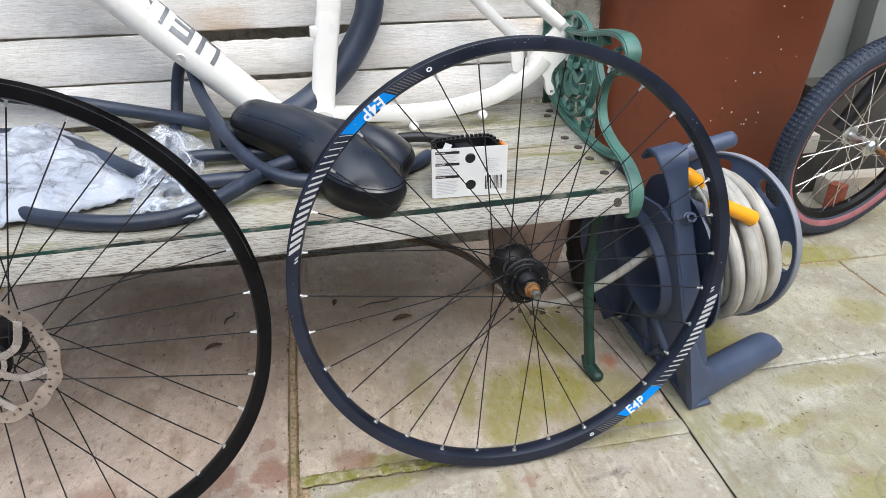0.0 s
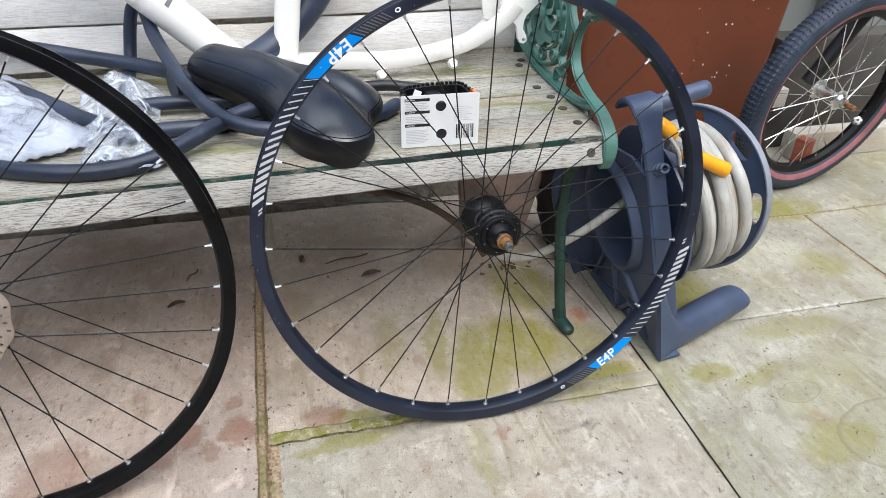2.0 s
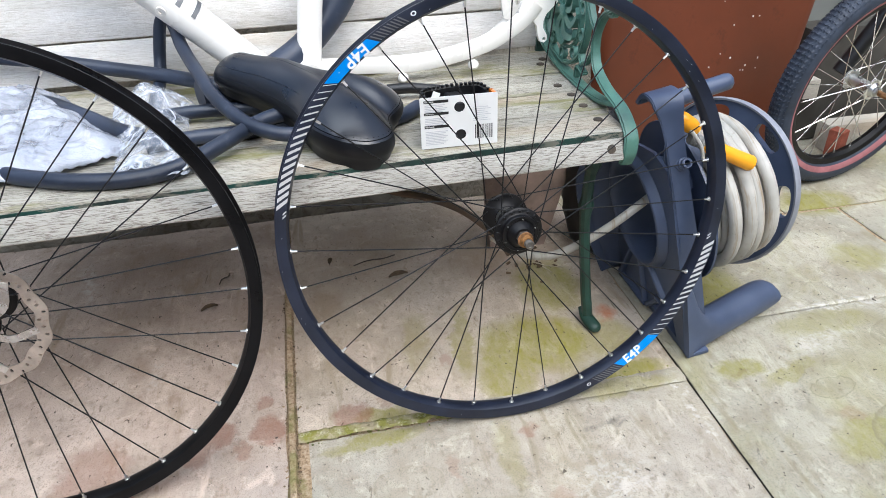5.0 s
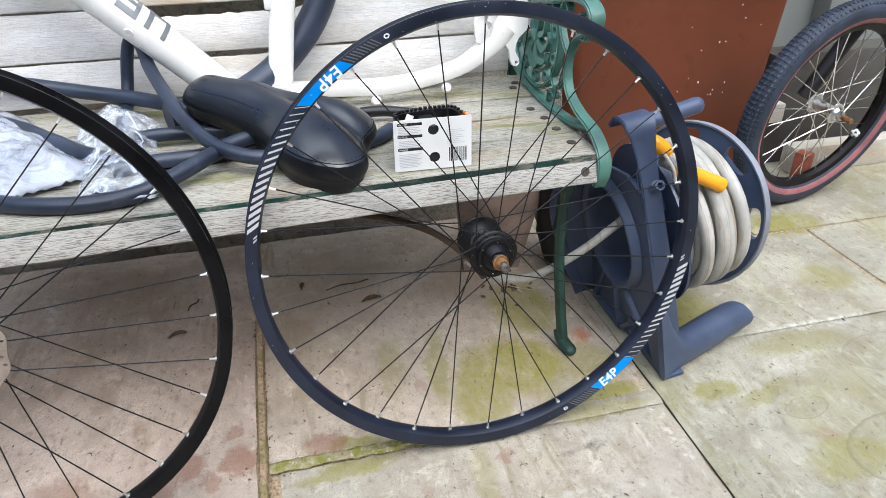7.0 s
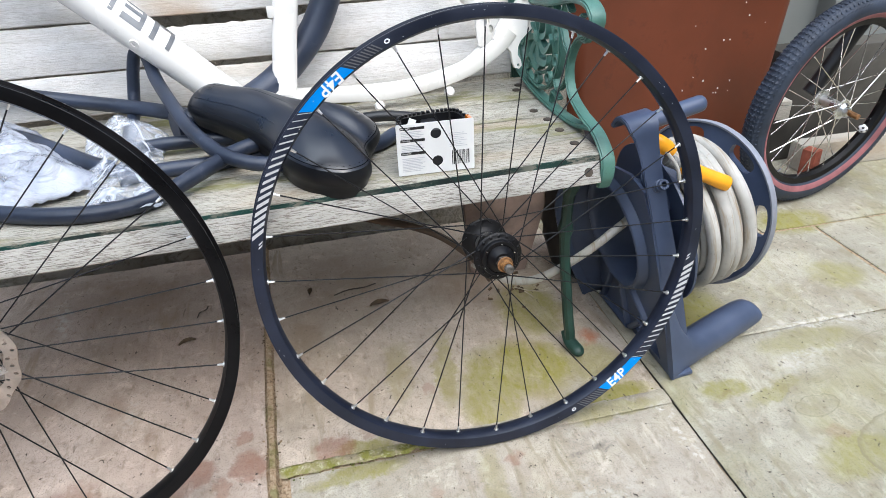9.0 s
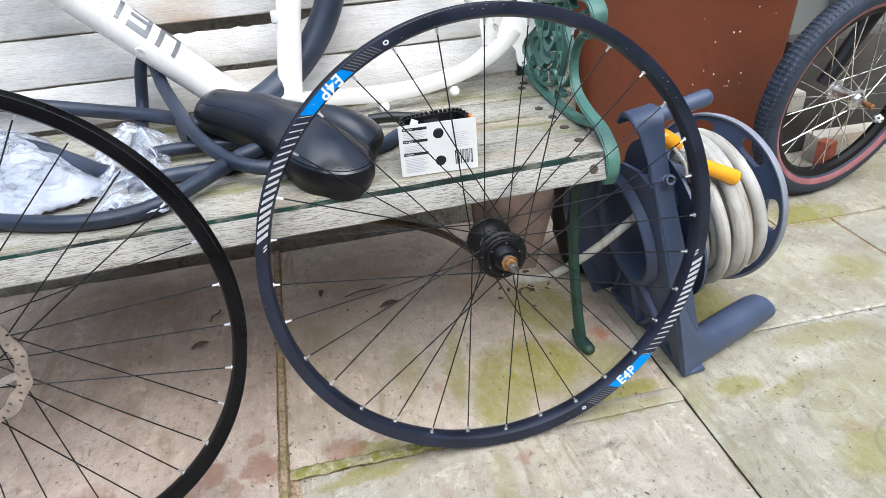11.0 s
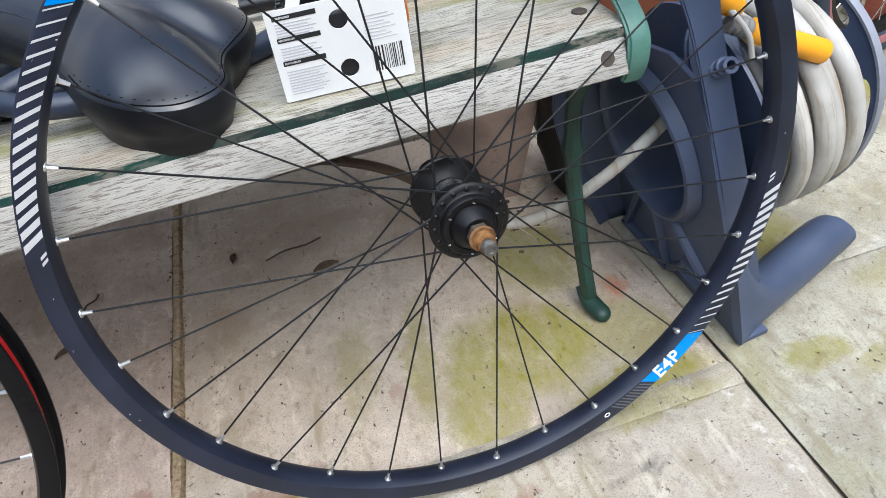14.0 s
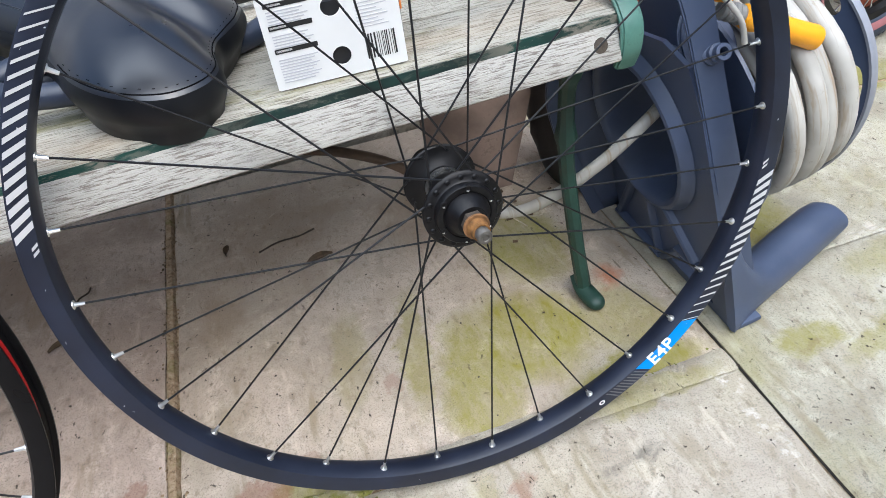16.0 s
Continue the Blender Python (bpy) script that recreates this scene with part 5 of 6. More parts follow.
box(bm, (-0.005, 0.001, -0.012), (0.005, 0.0022, 0.009), 0.0005, pose(0.021, 0.004, H_ - 0.004, -8, 24, 0))
part("card_flap", bm, CARD, card)


def printed(x0, z0, x1, z1, material, name):
    bm = bmesh.new()
    box(bm, (x0, -0.0020, z0), (x1, -0.00165, z1))
    part(name, bm, material, sheet, smooth=False)


for z in (0.0625, 0.0462, 0.0285):
    printed(0.005, z, 0.0375, z + 0.0036, BLACK_INK, "heading_bar")
    printed(0.006, z + 0.0011, 0.018, z + 0.0026, CARD, "heading_letters")
for z0, count in ((0.0505, 5), (0.0325, 5), (0.0055, 9)):
    for i in range(count):
        printed(0.006, z0 + i * 0.0022, 0.030 + 0.006 * ((i * 7) % 3) / 2, z0 + i * 0.0022 + 0.0008, PRINT, "print_line")
for i in range(8):
    printed(0.070, 0.034 + i * 0.0026, 0.094 - 0.004 * (i % 3), 0.0346 + i * 0.0026, PRINT, "print_line")
rb = random.Random(5)
bx = 0.073
while bx < 0.096:
    wbar = rb.choice((0.0005, 0.0008, 0.0013))
    printed(bx, 0.009, bx + wbar, 0.0285, BLACK_INK, "code_bar")
    bx += wbar + rb.choice((0.0006, 0.0009, 0.0014))

pedal = thing("bicycle_pedal", "black plastic bicycle pedal behind the card", "pedal", pose(-0.046, 0.122, 0.4035, 0, 0, 6) @ Matrix.Diagonal((0.88, 0.85, 0.9, 1)))
bm = bmesh.new()
pts = curve_points([(-0.05, -0.036, 0.035), (-0.02, -0.044, 0.035), (0.02, -0.044, 0.035), (0.048, -0.034, 0.035), (0.05, 0.03, 0.035), (0.02, 0.042, 0.035), (-0.02, 0.042, 0.035), (-0.05, 0.03, 0.035)], 5, True)
sweep(bm, pts, [(-0.004, -0.02), (0.004, -0.02), (0.004, 0.024), (-0.004, 0.024)], True, side=None)
bmesh.ops.recalc_face_normals(bm, faces=bm.faces)
cage = part("cage", bm, BLACK_PLASTIC, pedal)
bm = bmesh.new()
for i in range(0, len(pts)):
    p = pts[i]
    box(bm, (p.x - 0.0024, p.y - 0.0030, 0.056), (p.x + 0.0024, p.y + 0.0030, 0.0598), 0.0006)
part("toothed_edge", bm, BLACK_PLASTIC, cage)
bm = bmesh.new()
solid(bm, [(0, -0.048), (0.011, -0.048), (0.016, -0.03), (0.017, 0.0), (0.016, 0.03), (0.011, 0.052), (0, 0.052)], 20, pose(0, 0, 0.036, 0, 90, 0))
part("spindle_body", bm, BLACK_PLASTIC, pedal)
for y0 in (-0.024, 0.012):
    bm = bmesh.new()
    box(bm, (-0.012, y0 - 0.016, 0.024), (0.012, y0 + 0.026, 0.05), 0.004)
    part("web", bm, BLACK_PLASTIC, pedal)
bm = bmesh.new()
box(bm, (-0.045, -0.03, 0.0), (0.045, 0.03, 0.018), 0.003)
part("cage_base", bm, BLACK_PLASTIC, pedal)
bm = bmesh.new()
box(bm, (0.0, -0.030, 0.030), (0.006, -0.006, 0.062), 0.0012, pose(0.0495, 0.0, 0.0))
part("reflector", bm, AMBER, pedal, "amber plastic reflector")


# ---- rubber tubes on the bench ----
def hose_thing(name, label, category, pts, r, material, steps=8, n=14, closed=False):
    ob = thing(name, label, category, group="inner tubes on the bench" if category == "inner tube" else "")
    bm = bmesh.new()
    if name == "inner_tube" and r < 0.02:
        # limp and thinner than when pumped up
        pts, r = [(x, y, z - 0.2 * r) for x, y, z in pts], 0.8 * r
    tube(bm, pts, r, n, closed, steps)
    part("tube", bm, material, ob)
    return ob


TUBE_LABEL = "limp dark grey inner tube lying on the bench"
hose_thing("inner_tube", TUBE_LABEL, "inner tube", [(-0.90, 0.44, 0.507), (-0.80, 0.44, 0.488), (-0.715, 0.44, 0.472), (-0.636, 0.438, 0.458), (-0.556, 0.425, 0.444), (-0.461, 0.381, 0.437), (-0.387, 0.323, 0.437), (-0.26, 0.275, 0.425), (-0.2, 0.25, 0.416)], 0.0145, RUBBER)
hose_thing("inner_tube", "dark grey inner tube looped up against the back slats", "inner tube", [(-0.462, 0.16, 0.412), (-0.475, 0.24, 0.413), (-0.482, 0.33, 0.415), (-0.483, 0.405, 0.424), (-0.480, 0.426, 0.450), (-0.473, 0.428, 0.485), (-0.464, 0.430, 0.513), (-0.450, 0.424, 0.518), (-0.440, 0.40, 0.502), (-0.431, 0.368, 0.485), (-0.401, 0.276, 0.468), (-0.374, 0.206, 0.453), (-0.337, 0.148, 0.438), (-0.303, 0.118, 0.432), (-0.272, 0.108, 0.429), (-0.22, 0.11, 0.424)], 0.0125, RUBBER)
hose_thing("inner_tube", TUBE_LABEL, "inner tube", [(-0.72, 0.30, 0.417), (-0.69, 0.20, 0.416), (-0.64, 0.115, 0.416), (-0.583, 0.079, 0.416), (-0.526, 0.058, 0.416), (-0.475, 0.052, 0.416), (-0.429, 0.060, 0.418), (-0.395, 0.082, 0.422), (-0.364, 0.110, 0.427), (-0.340, 0.135, 0.430), (-0.321, 0.155, 0.432), (-0.285, 0.175, 0.434), (-0.206, 0.21, 0.425), (-0.15, 0.2, 0.416)], 0.0135, RUBBER)
hose_thing("inner_tube", TUBE_LABEL, "inner tube", [(-0.475, 0.262, 0.416), (-0.450, 0.256, 0.418), (-0.414, 0.252, 0.421), (-0.353, 0.248, 0.421), (-0.305, 0.240, 0.421), (-0.22, 0.228, 0.420)], 0.0125, RUBBER)
hose_thing("inner_tube", TUBE_LABEL, "inner tube", [(-0.470, 0.150, 0.4155), (-0.440, 0.160, 0.4155), (-0.406, 0.166, 0.4155), (-0.35, 0.168, 0.4155), (-0.305, 0.176, 0.4155), (-0.226, 0.19, 0.4155), (-0.163, 0.155, 0.4155), (-0.12, 0.168, 0.4155), (-0.09, 0.20, 0.4155)], 0.013, RUBBER)
hose_thing("inner_tube", "thick black inner tube standing against the bench back", "inner tube", [(-0.11, 0.47, 0.74), (-0.128, 0.452, 0.67), (-0.143, 0.438, 0.608), (-0.152, 0.43, 0.573), (-0.178, 0.42, 0.526), (-0.218, 0.405, 0.482), (-0.268, 0.375, 0.449), (-0.334, 0.335, 0.428), (-0.41, 0.30, 0.425)], 0.0235, RUBBER, 8, 18)
hose_thing("inner_tube", "flattened dark inner tube under the plastic bag", "inner tube", [(-0.86, 0.45, 0.42), (-0.79, 0.42, 0.420), (-0.72, 0.40, 0.422), (-0.645, 0.355, 0.421), (-0.573, 0.28, 0.419), (-0.514, 0.215, 0.417), (-0.461, 0.175, 0.416)], 0.0145, RUBBER)
hose_thing("inner_tube", TUBE_LABEL, "inner tube", [(-0.9, 0.30, 0.416), (-0.82, 0.35, 0.416), (-0.768, 0.375, 0.417), (-0.708, 0.36, 0.416), (-0.64, 0.29, 0.416), (-0.59, 0.22, 0.416), (-0.57, 0.16, 0.416)], 0.0135, RUBBER)
hose_thing("tube_end", "dark rubber tube end with a valve", "inner tube", [(-0.125, 0.275, 0.416), (-0.09, 0.268, 0.418), (-0.055, 0.262, 0.414), (-0.025, 0.258, 0.410)], 0.0085, BLACK_PLASTIC)


# ---- plastic bags ----
def crumpled(name, label, outline, height, material, seed, step=0.007, z0=0.404, coarse=1.0):
    ob = thing(name, label, "plastic bag", group="plastic bags on the bench")
    bm = bmesh.new()
    poly = [Vector((x, y)) for x, y in outline]
    smooth = curve_points([(p.x, p.y, 0) for p in poly], 3, True)

    def inside(x, y):
        hit, n = False, len(smooth)
        for i in range(n):
            a, b = smooth[i], smooth[(i + 1) % n]
            if (a.y > y) != (b.y > y) and x < (b.x - a.x) * (y - a.y) / (b.y - a.y) + a.x:
                hit = not hit
        return hit

    def edge_dist(x, y):
        p = Vector((x, y, 0))
        best = 9.0
        n = len(smooth)
        for i in range(n):
            a, b = smooth[i], smooth[(i + 1) % n]
            d = b - a
            t = max(0, min(1, (p - a).dot(d) / max(d.length_squared, 1e-9)))
            best = min(best, (a + d * t - p).length)
        return best

    xs, ys = [p.x for p in smooth], [p.y for p in smooth]
    grid = {}
    nx, ny = int((max(xs) - min(xs)) / step) + 2, int((max(ys) - min(ys)) / step) + 2
    for j in range(ny):
        for i in range(nx):
            x, y = min(xs) + i * step, min(ys) + j * step
            if inside(x, y):
                e = edge_dist(x, y)
                q = Vector((x * 26 * coarse + seed, y * 26 * coarse, seed * 0.7))
                fold = abs(noise.noise(q)) * 1.0 + 0.5 * abs(noise.noise(q * 2.3)) + 0.25 * abs(noise.noise(q * 5.1))
                rise = min(1, e / 0.045)
                z = z0 + height(x, y) * (rise ** 0.7) + 0.020 * fold * (0.35 + 0.65 * rise)
                j1, j2 = noise.noise(q * 1.7) * 0.006, noise.noise(q * 1.9 + Vector((5, 5, 5))) * 0.006
                grid[i, j] = bm.verts.new((x + j1, y + j2, z))
    for (i, j), v in grid.items():
        q = [grid.get(k) for k in ((i, j), (i + 1, j), (i + 1, j + 1), (i, j + 1))]
        if all(q):
            bm.faces.new(q)
        elif sum(1 for w in q if w) == 3:
            bm.faces.new([w for w in q if w])
    loose = [v for v in bm.verts if not v.link_faces]
    bmesh.ops.delete(bm, geom=loose, context="VERTS")
    # the rim of the film follows the outline
    for v in bm.verts:
        if v.is_boundary:
            p = Vector((v.co.x, v.co.y, 0))
            best = None
            for i in range(len(smooth)):
                a, b = smooth[i], smooth[(i + 1) % len(smooth)]
                d = b - a
                q = a + d * max(0, min(1, (p - a).dot(d) / max(d.length_squared, 1e-9)))
                if best is None or (q - p).length < (best - p).length:
                    best = q
            v.co.x, v.co.y = best.x, best.y
    ob2 = part("film", bm, material, ob)
    mod = ob2.modifiers.new("thickness", "SOLIDIFY")
    mod.thickness = 0.0004
    return ob


crumpled("plastic_bag", "crumpled milky plastic bag of parts on the bench", [(-0.81, 0.36), (-0.731, 0.424), (-0.702, 0.475), (-0.684, 0.455), (-0.631, 0.395), (-0.565, 0.279), (-0.515, 0.197), (-0.499, 0.148), (-0.54, 0.123), (-0.594, 0.098), (-0.66, 0.085), (-0.76, 0.09), (-0.83, 0.2)], lambda x, y: 0.026, FILM_MILKY, 3.1, 0.006, 0.404, 0.75)
crumpled("plastic_bag", "crumpled clear plastic bag with dark parts inside", [(-0.543, 0.318), (-0.522, 0.410), (-0.467, 0.392), (-0.417, 0.294), (-0.424, 0.237), (-0.406, 0.12), (-0.399, 0.079), (-0.419, 0.048), (-0.494, 0.066), (-0.505, 0.147), (-0.52, 0.2)], lambda x, y: 0.024, FILM, 7.7, 0.005, 0.404, 0.62)
for x, y, rz, lab in ((-0.463, 0.068, 20, "small dark rubber part in the clear bag"), (-0.702, 0.245, 35, "small dark metal part in the milky bag")):
    bm = bmesh.new()
    solid(bm, [(0, -0.008), (0.012, -0.008), (0.019, -0.004), (0.019, 0.003), (0.012, 0.008), (0, 0.009)], 18, pose(x, y, 0.412, 15, 0, rz))
    ob = part("spare_part", bm, BLACK_PLASTIC, None)
    tagged(ob, lab, "bicycle part")


# ---- hose reel ----
# it leans towards the bench, so the upper works have a tilted frame of their own
REEL_M = Matrix.Translation((0.33, 0.0, 0.05)) @ pose(0, 0, 0, 0, -10.5, 0)
reel = thing("hose_reel", "slate-blue plastic garden hose reel tipped towards the bench", "hose reel", REEL_M)
REEL_INV = REEL_M.inverted()
CY, CW = 0.162, 0.163
ALONG = Matrix(((0, 0, 1, 0), (1, 0, 0, CY), (0, 1, 0, CW), (0, 0, 0, 1)))


def bent(path, halfwidth, thick, sizes=None):
    bm = bmesh.new()
    sweep(bm, path, [(-halfwidth, -thick), (halfwidth, -thick), (halfwidth, thick), (-halfwidth, thick)], side=(1, 0, 0), sizes=sizes)
    bmesh.ops.recalc_face_normals(bm, faces=bm.faces)
    sharp = [e for e in bm.edges if len(e.link_faces) == 2 and e.calc_face_angle(0) > 1.0]
    bmesh.ops.bevel(bm, geom=sharp, offset=0.0015, segments=2, affect="EDGES")
    return bm


path = curve_points([(0.004, 0.024, -0.045), (0.002, 0.030, 0.02), (-0.003, 0.037, 0.15), (-0.008, 0.055, 0.28), (-0.011, 0.068, 0.36), (-0.012, 0.074, 0.384), (-0.012, 0.086, 0.394), (-0.012, 0.105, 0.394), (-0.012, 0.118, 0.388), (-0.012, 0.135, 0.372)], 6)
part("stand_strip", bent(path, 0.0175, 0.003, [1.0 + 0.05 * max(0.0, 1 - i / 9) - 0.18 * math.exp(-((i - 18) / 7) ** 2) + 0.30 * min(1.0, max(0.0, (i - 22) / 9)) for i in range(len(path))]), REEL, reel, "flat front strip of the stand")
# side panel with a round opening; its rear flank is dished towards the bench
path = curve_points([(-0.034, 0.225, 0.268), (-0.058, 0.256, 0.245), (-0.082, 0.285, 0.18), (-0.076, 0.290, 0.08), (-0.052, 0.285, -0.040)], 6)
inner = curve_points([(-0.018, 0.215, 0.262), (-0.018, 0.245, 0.235), (-0.018, 0.272, 0.18), (-0.018, 0.278, 0.08), (-0.018, 0.276, -0.040)], 6)
BY, BZ = 0.169, 0.160
side_x = Matrix(((0, 0, 1, -0.022), (1, 0, 0, 0), (0, 1, 0, 0), (0, 0, 0, 1)))
bm = bmesh.new()
outline = [(0.012, -0.045), (0.030, 0.12), (0.048, 0.235), (0.066, 0.285), (0.110, 0.296), (0.165, 0.286), (0.225, 0.258), (0.272, 0.18), (0.278, 0.08), (0.276, -0.045)]
plate(bm, outline, [circle2(BY, BZ, 0.088, 56), [(0.150, -0.034), (0.108, 0.006), (0.062, 0.010), (0.046, -0.034)]], 0.005, side_x)
panel = part("side_panel", bm, REEL, reel, "moulded side panel with a round bowl", smooth=False)
bm = bmesh.new()
rows = []
for p, q in zip(inner, path):
    rows.append([bm.verts.new(p.lerp(q, f) + Vector((0.012 * math.sin(math.pi * f), 0, 0))) for f in (0.0, 0.25, 0.5, 0.75, 1.0)])
for a, b in zip(rows, rows[1:]):
    for j in range(4):
        bm.faces.new((a[j], a[j + 1], b[j + 1], b[j]))
flank = part("rear_flank", bm, REEL, panel)
shell = flank.modifiers.new("thickness", "SOLIDIFY")
shell.thickness = 0.004
part("rear_strip", bent(path, 0.009, 0.003), REEL, reel)
turn_x = Matrix.Translation((0, CY, CW)) @ pose(0, 0, 0, 0, 90, 0)
bowl_x = Matrix.Translation((0, BY, BZ)) @ pose(0, 0, 0, 0, 90, 0)
bm = bmesh.new()
lathe(bm, [(0.0860, -0.020), (0.0868, -0.030), (0.0890, -0.0350), (0.0930, -0.0372), (0.0975, -0.0360), (0.1005, -0.031), (0.1040, -0.0228), (0.098, -0.020)], 64, bowl_x)
bmesh.ops.recalc_face_normals(bm, faces=bm.faces)
part("bowl_rim", bm, REEL, panel, "raised rim round the bowl")
bm = bmesh.new()
lathe(bm, [(0.0875, -0.024), (0.0850, 0.0), (0.0800, 0.020), (0.0720, 0.034), (0.0560, 0.0455), (0.030, 0.050), (0.0, 0.051), (0.0, 0.055), (0.032, 0.054), (0.0600, 0.049), (0.0760, 0.036), (0.0840, 0.020), (0.0890, -0.022)], 64, bowl_x)
bmesh.ops.recalc_face_normals(bm, faces=bm.faces)
part("bowl", bm, REEL, panel, "dark recessed bowl")
for y0, w0, y1, w1, wide in ((0.138, 0.070, 0.074, 0.016, 0.0065), (0.205, 0.062, 0.262, -0.034, 0.0065), (0.172, 0.056, 0.160, -0.034, 0.005), (0.150, -0.036, 0.104, 0.010, 0.006), (0.112, 0.012, 0.058, 0.014, 0.005), (0.158, -0.041, 0.272, -0.041, 0.005)):
    span = (Vector((0, y1, w1)) - Vector((0, y0, w0)))
    across = Vector((1, 0, 0)).cross(span.normalized())
    bm = bmesh.new()
    sweep(bm, [(-0.024, y0 + (y1 - y0) * f, w0 + (w1 - w0) * f) for f in (0.0, 0.25, 0.5, 0.75, 1.0)], [(-wide, 0.004), (-wide * 0.75, -0.005), (-wide * 0.35, -0.0072), (wide * 0.35, -0.0072), (wide * 0.75, -0.005), (wide, 0.004)], side=across)
    bmesh.ops.recalc_face_normals(bm, faces=bm.faces)
    if sum(f.calc_center_median().x * f.calc_area() for f in bm.faces) / sum(f.calc_area() for f in bm.faces) > -0.024:
        bmesh.ops.scale(bm, vec=(-1, 1, 1), space=Matrix.Translation((0.024, 0, 0)), verts=bm.verts)
        bmesh.ops.reverse_faces(bm, faces=bm.faces)
    part("rib", bm, REEL, panel)
bm = bmesh.new()
box(bm, (-0.022, 0.008, -0.049), (0.016, 0.290, -0.042), 0.002)
part("base_bar", bm, REEL, reel)


def world_tube(name, pts, r, sizes, squash=1.0, label=""):
    bm = bmesh.new()
    sweep(bm, [REEL_INV @ Vector(p) for p in pts], ring_profile(r, 24, squash), sizes=sizes)
    bmesh.ops.recalc_face_normals(bm, faces=bm.faces)
    return part(name, bm, REEL, reel, label)


# moulded foot: a tall wedge at the strip that narrows into a round tube
foot_way, foot_side = Vector((0.9397, 0.342, 0)), Vector((-0.342, 0.9397, 0))
bm = bmesh.new()
rings = []
for along, lo, hi, half in ((-0.003, 0.002, 0.165, 0.006), (0.0, 0.001, 0.160, 0.007), (0.014, 0.001, 0.122, 0.010), (0.021, 0.0, 0.097, 0.014), (0.032, 0.0, 0.078, 0.019), (0.045, 0.0, 0.066, 0.024), (0.065, 0.0, 0.060, 0.0275), (0.10, 0.001, 0.060, 0.0285), (0.15, 0.004, 0.063, 0.0285), (0.19, 0.007, 0.065, 0.028), (0.206, 0.010, 0.064, 0.0265), (0.214, 0.014, 0.060, 0.023), (0.219, 0.022, 0.053, 0.016)):
    mid = Vector((0.320, 0.002, (lo + hi) / 2)) + foot_way * along + foot_side * half
    lean = 0.14 * min(1.0, max(0.0, (0.06 - along) / 0.05))
    square = 0.3 + 0.7 * min(1.0, max(0.0, (along + 0.012) / 0.075))
    ring = []
    for n in range(28):
        a = 2 * math.pi * n / 28
        ca, sa = math.cos(a), math.sin(a)
        p = mid + foot_side * (half * math.copysign(abs(ca) ** square, ca)) + Vector((0, 0, (hi - lo) / 2 * math.copysign(abs(sa) ** square, sa)))
        ring.append(bm.verts.new(REEL_INV @ (p + Vector((-lean * p.z, lean * p.z, 0)))))
    rings.append(ring)
for a, b in zip(rings, rings[1:]):
    for n in range(28):
        bm.faces.new((a[n], a[(n + 1) % 28], b[(n + 1) % 28], b[n]))
bm.faces.new(rings[0][::-1])
bm.faces.new(rings[-1])
bmesh.ops.recalc_face_normals(bm, faces=bm.faces)
part("foot", bm, REEL, reel, "moulded foot that narrows into a round tube")
foot_sizes = [0.8, 1.0, 1.0, 1.0, 1.0, 0.98, 0.9, 0.74, 0.5]
world_tube("foot_tube", [(0.33 + 0.2 * t, 0.27 - 0.02 * t, 0.029 + 0.012 * t) for t in (0.0, 0.03, 0.3, 0.6, 0.85, 0.93, 0.97, 0.99, 1.0)], 0.0285, foot_sizes, 0.95)
bm = bmesh.new()
sweep(bm, [(-0.010, 0.09, 0.382), (0.005, 0.09, 0.384), (0.04, 0.09, 0.386), (0.082, 0.09, 0.388), (0.088, 0.09, 0.388), (0.091, 0.09, 0.388)], ring_profile(0.0125, 20), sizes=[1, 1, 1, 1, 0.9, 0.65])
part("handle", bm, REEL, reel, "round blue carrying handle")
# drum and flanges, askew on the tipped stand
AXLE = Vector((0.914, 0.329, -0.238)).normalized()
DRUM = Matrix.Translation((0.1654, 0.2391, 0.1175)) @ Vector((1, 0, 0)).rotation_difference(AXLE).to_matrix().to_4x4() @ Matrix.Translation((-0.157, -CY, -CW))
bm = bmesh.new()
solid(bm, [(0, 0.058), (0.062, 0.058), (0.062, 0.158), (0, 0.158)], 40, DRUM @ turn_x)
part("drum", bm, REEL, reel)
FR = 0.155
spots = [radians(122.5 + 360 * i / 7) for i in range(7)]


def flange_hole(a, grow=0.0):
    """Rounded trapezium, wider towards the edge."""
    pts = []
    for i in range(36):
        u = 2 * math.pi * i / 36
        cu, su = math.cos(u), math.sin(u)
        rad = FR - 0.028 + (0.0145 + grow) * math.copysign(abs(cu) ** 0.62, cu)
        ang = a + (radians(12.5) + grow / FR) * math.copysign(abs(su) ** 0.7, su)
        pts.append((rad * math.cos(ang), rad * math.sin(ang)))
    return pts


bm = bmesh.new()
plate(bm, circle2(0, 0, FR - 0.0035, 80), [flange_hole(a) for a in spots], 0.005, DRUM @ Matrix.Translation((0.155, 0, 0)) @ ALONG)
flange = part("flange", bm, REEL, reel, "round flange with rounded holes", smooth=False)
bm = bmesh.new()
lathe(bm, [(FR - 0.0055, -0.004), (FR - 0.002, -0.005), (FR, 0.0), (FR - 0.002, 0.009), (FR - 0.0055, 0.008)], 80, DRUM @ Matrix.Translation((0.155, 0, 0)) @ turn_x)
bmesh.ops.recalc_face_normals(bm, faces=bm.faces)
# the paler plastic paints the lit look of this worn edge
part("flange_edge", bm, REEL_EDGE, flange, "worn flange edge, paled by painted sky light")
for a in spots:
    bm = bmesh.new()
    plate(bm, flange_hole(a, 0.0018), [flange_hole(a, -0.0003)], 0.010, DRUM @ Matrix.Translation((0.157, 0, 0)) @ ALONG)
    part("hole_collar", bm, REEL, flange)
bm = bmesh.new()
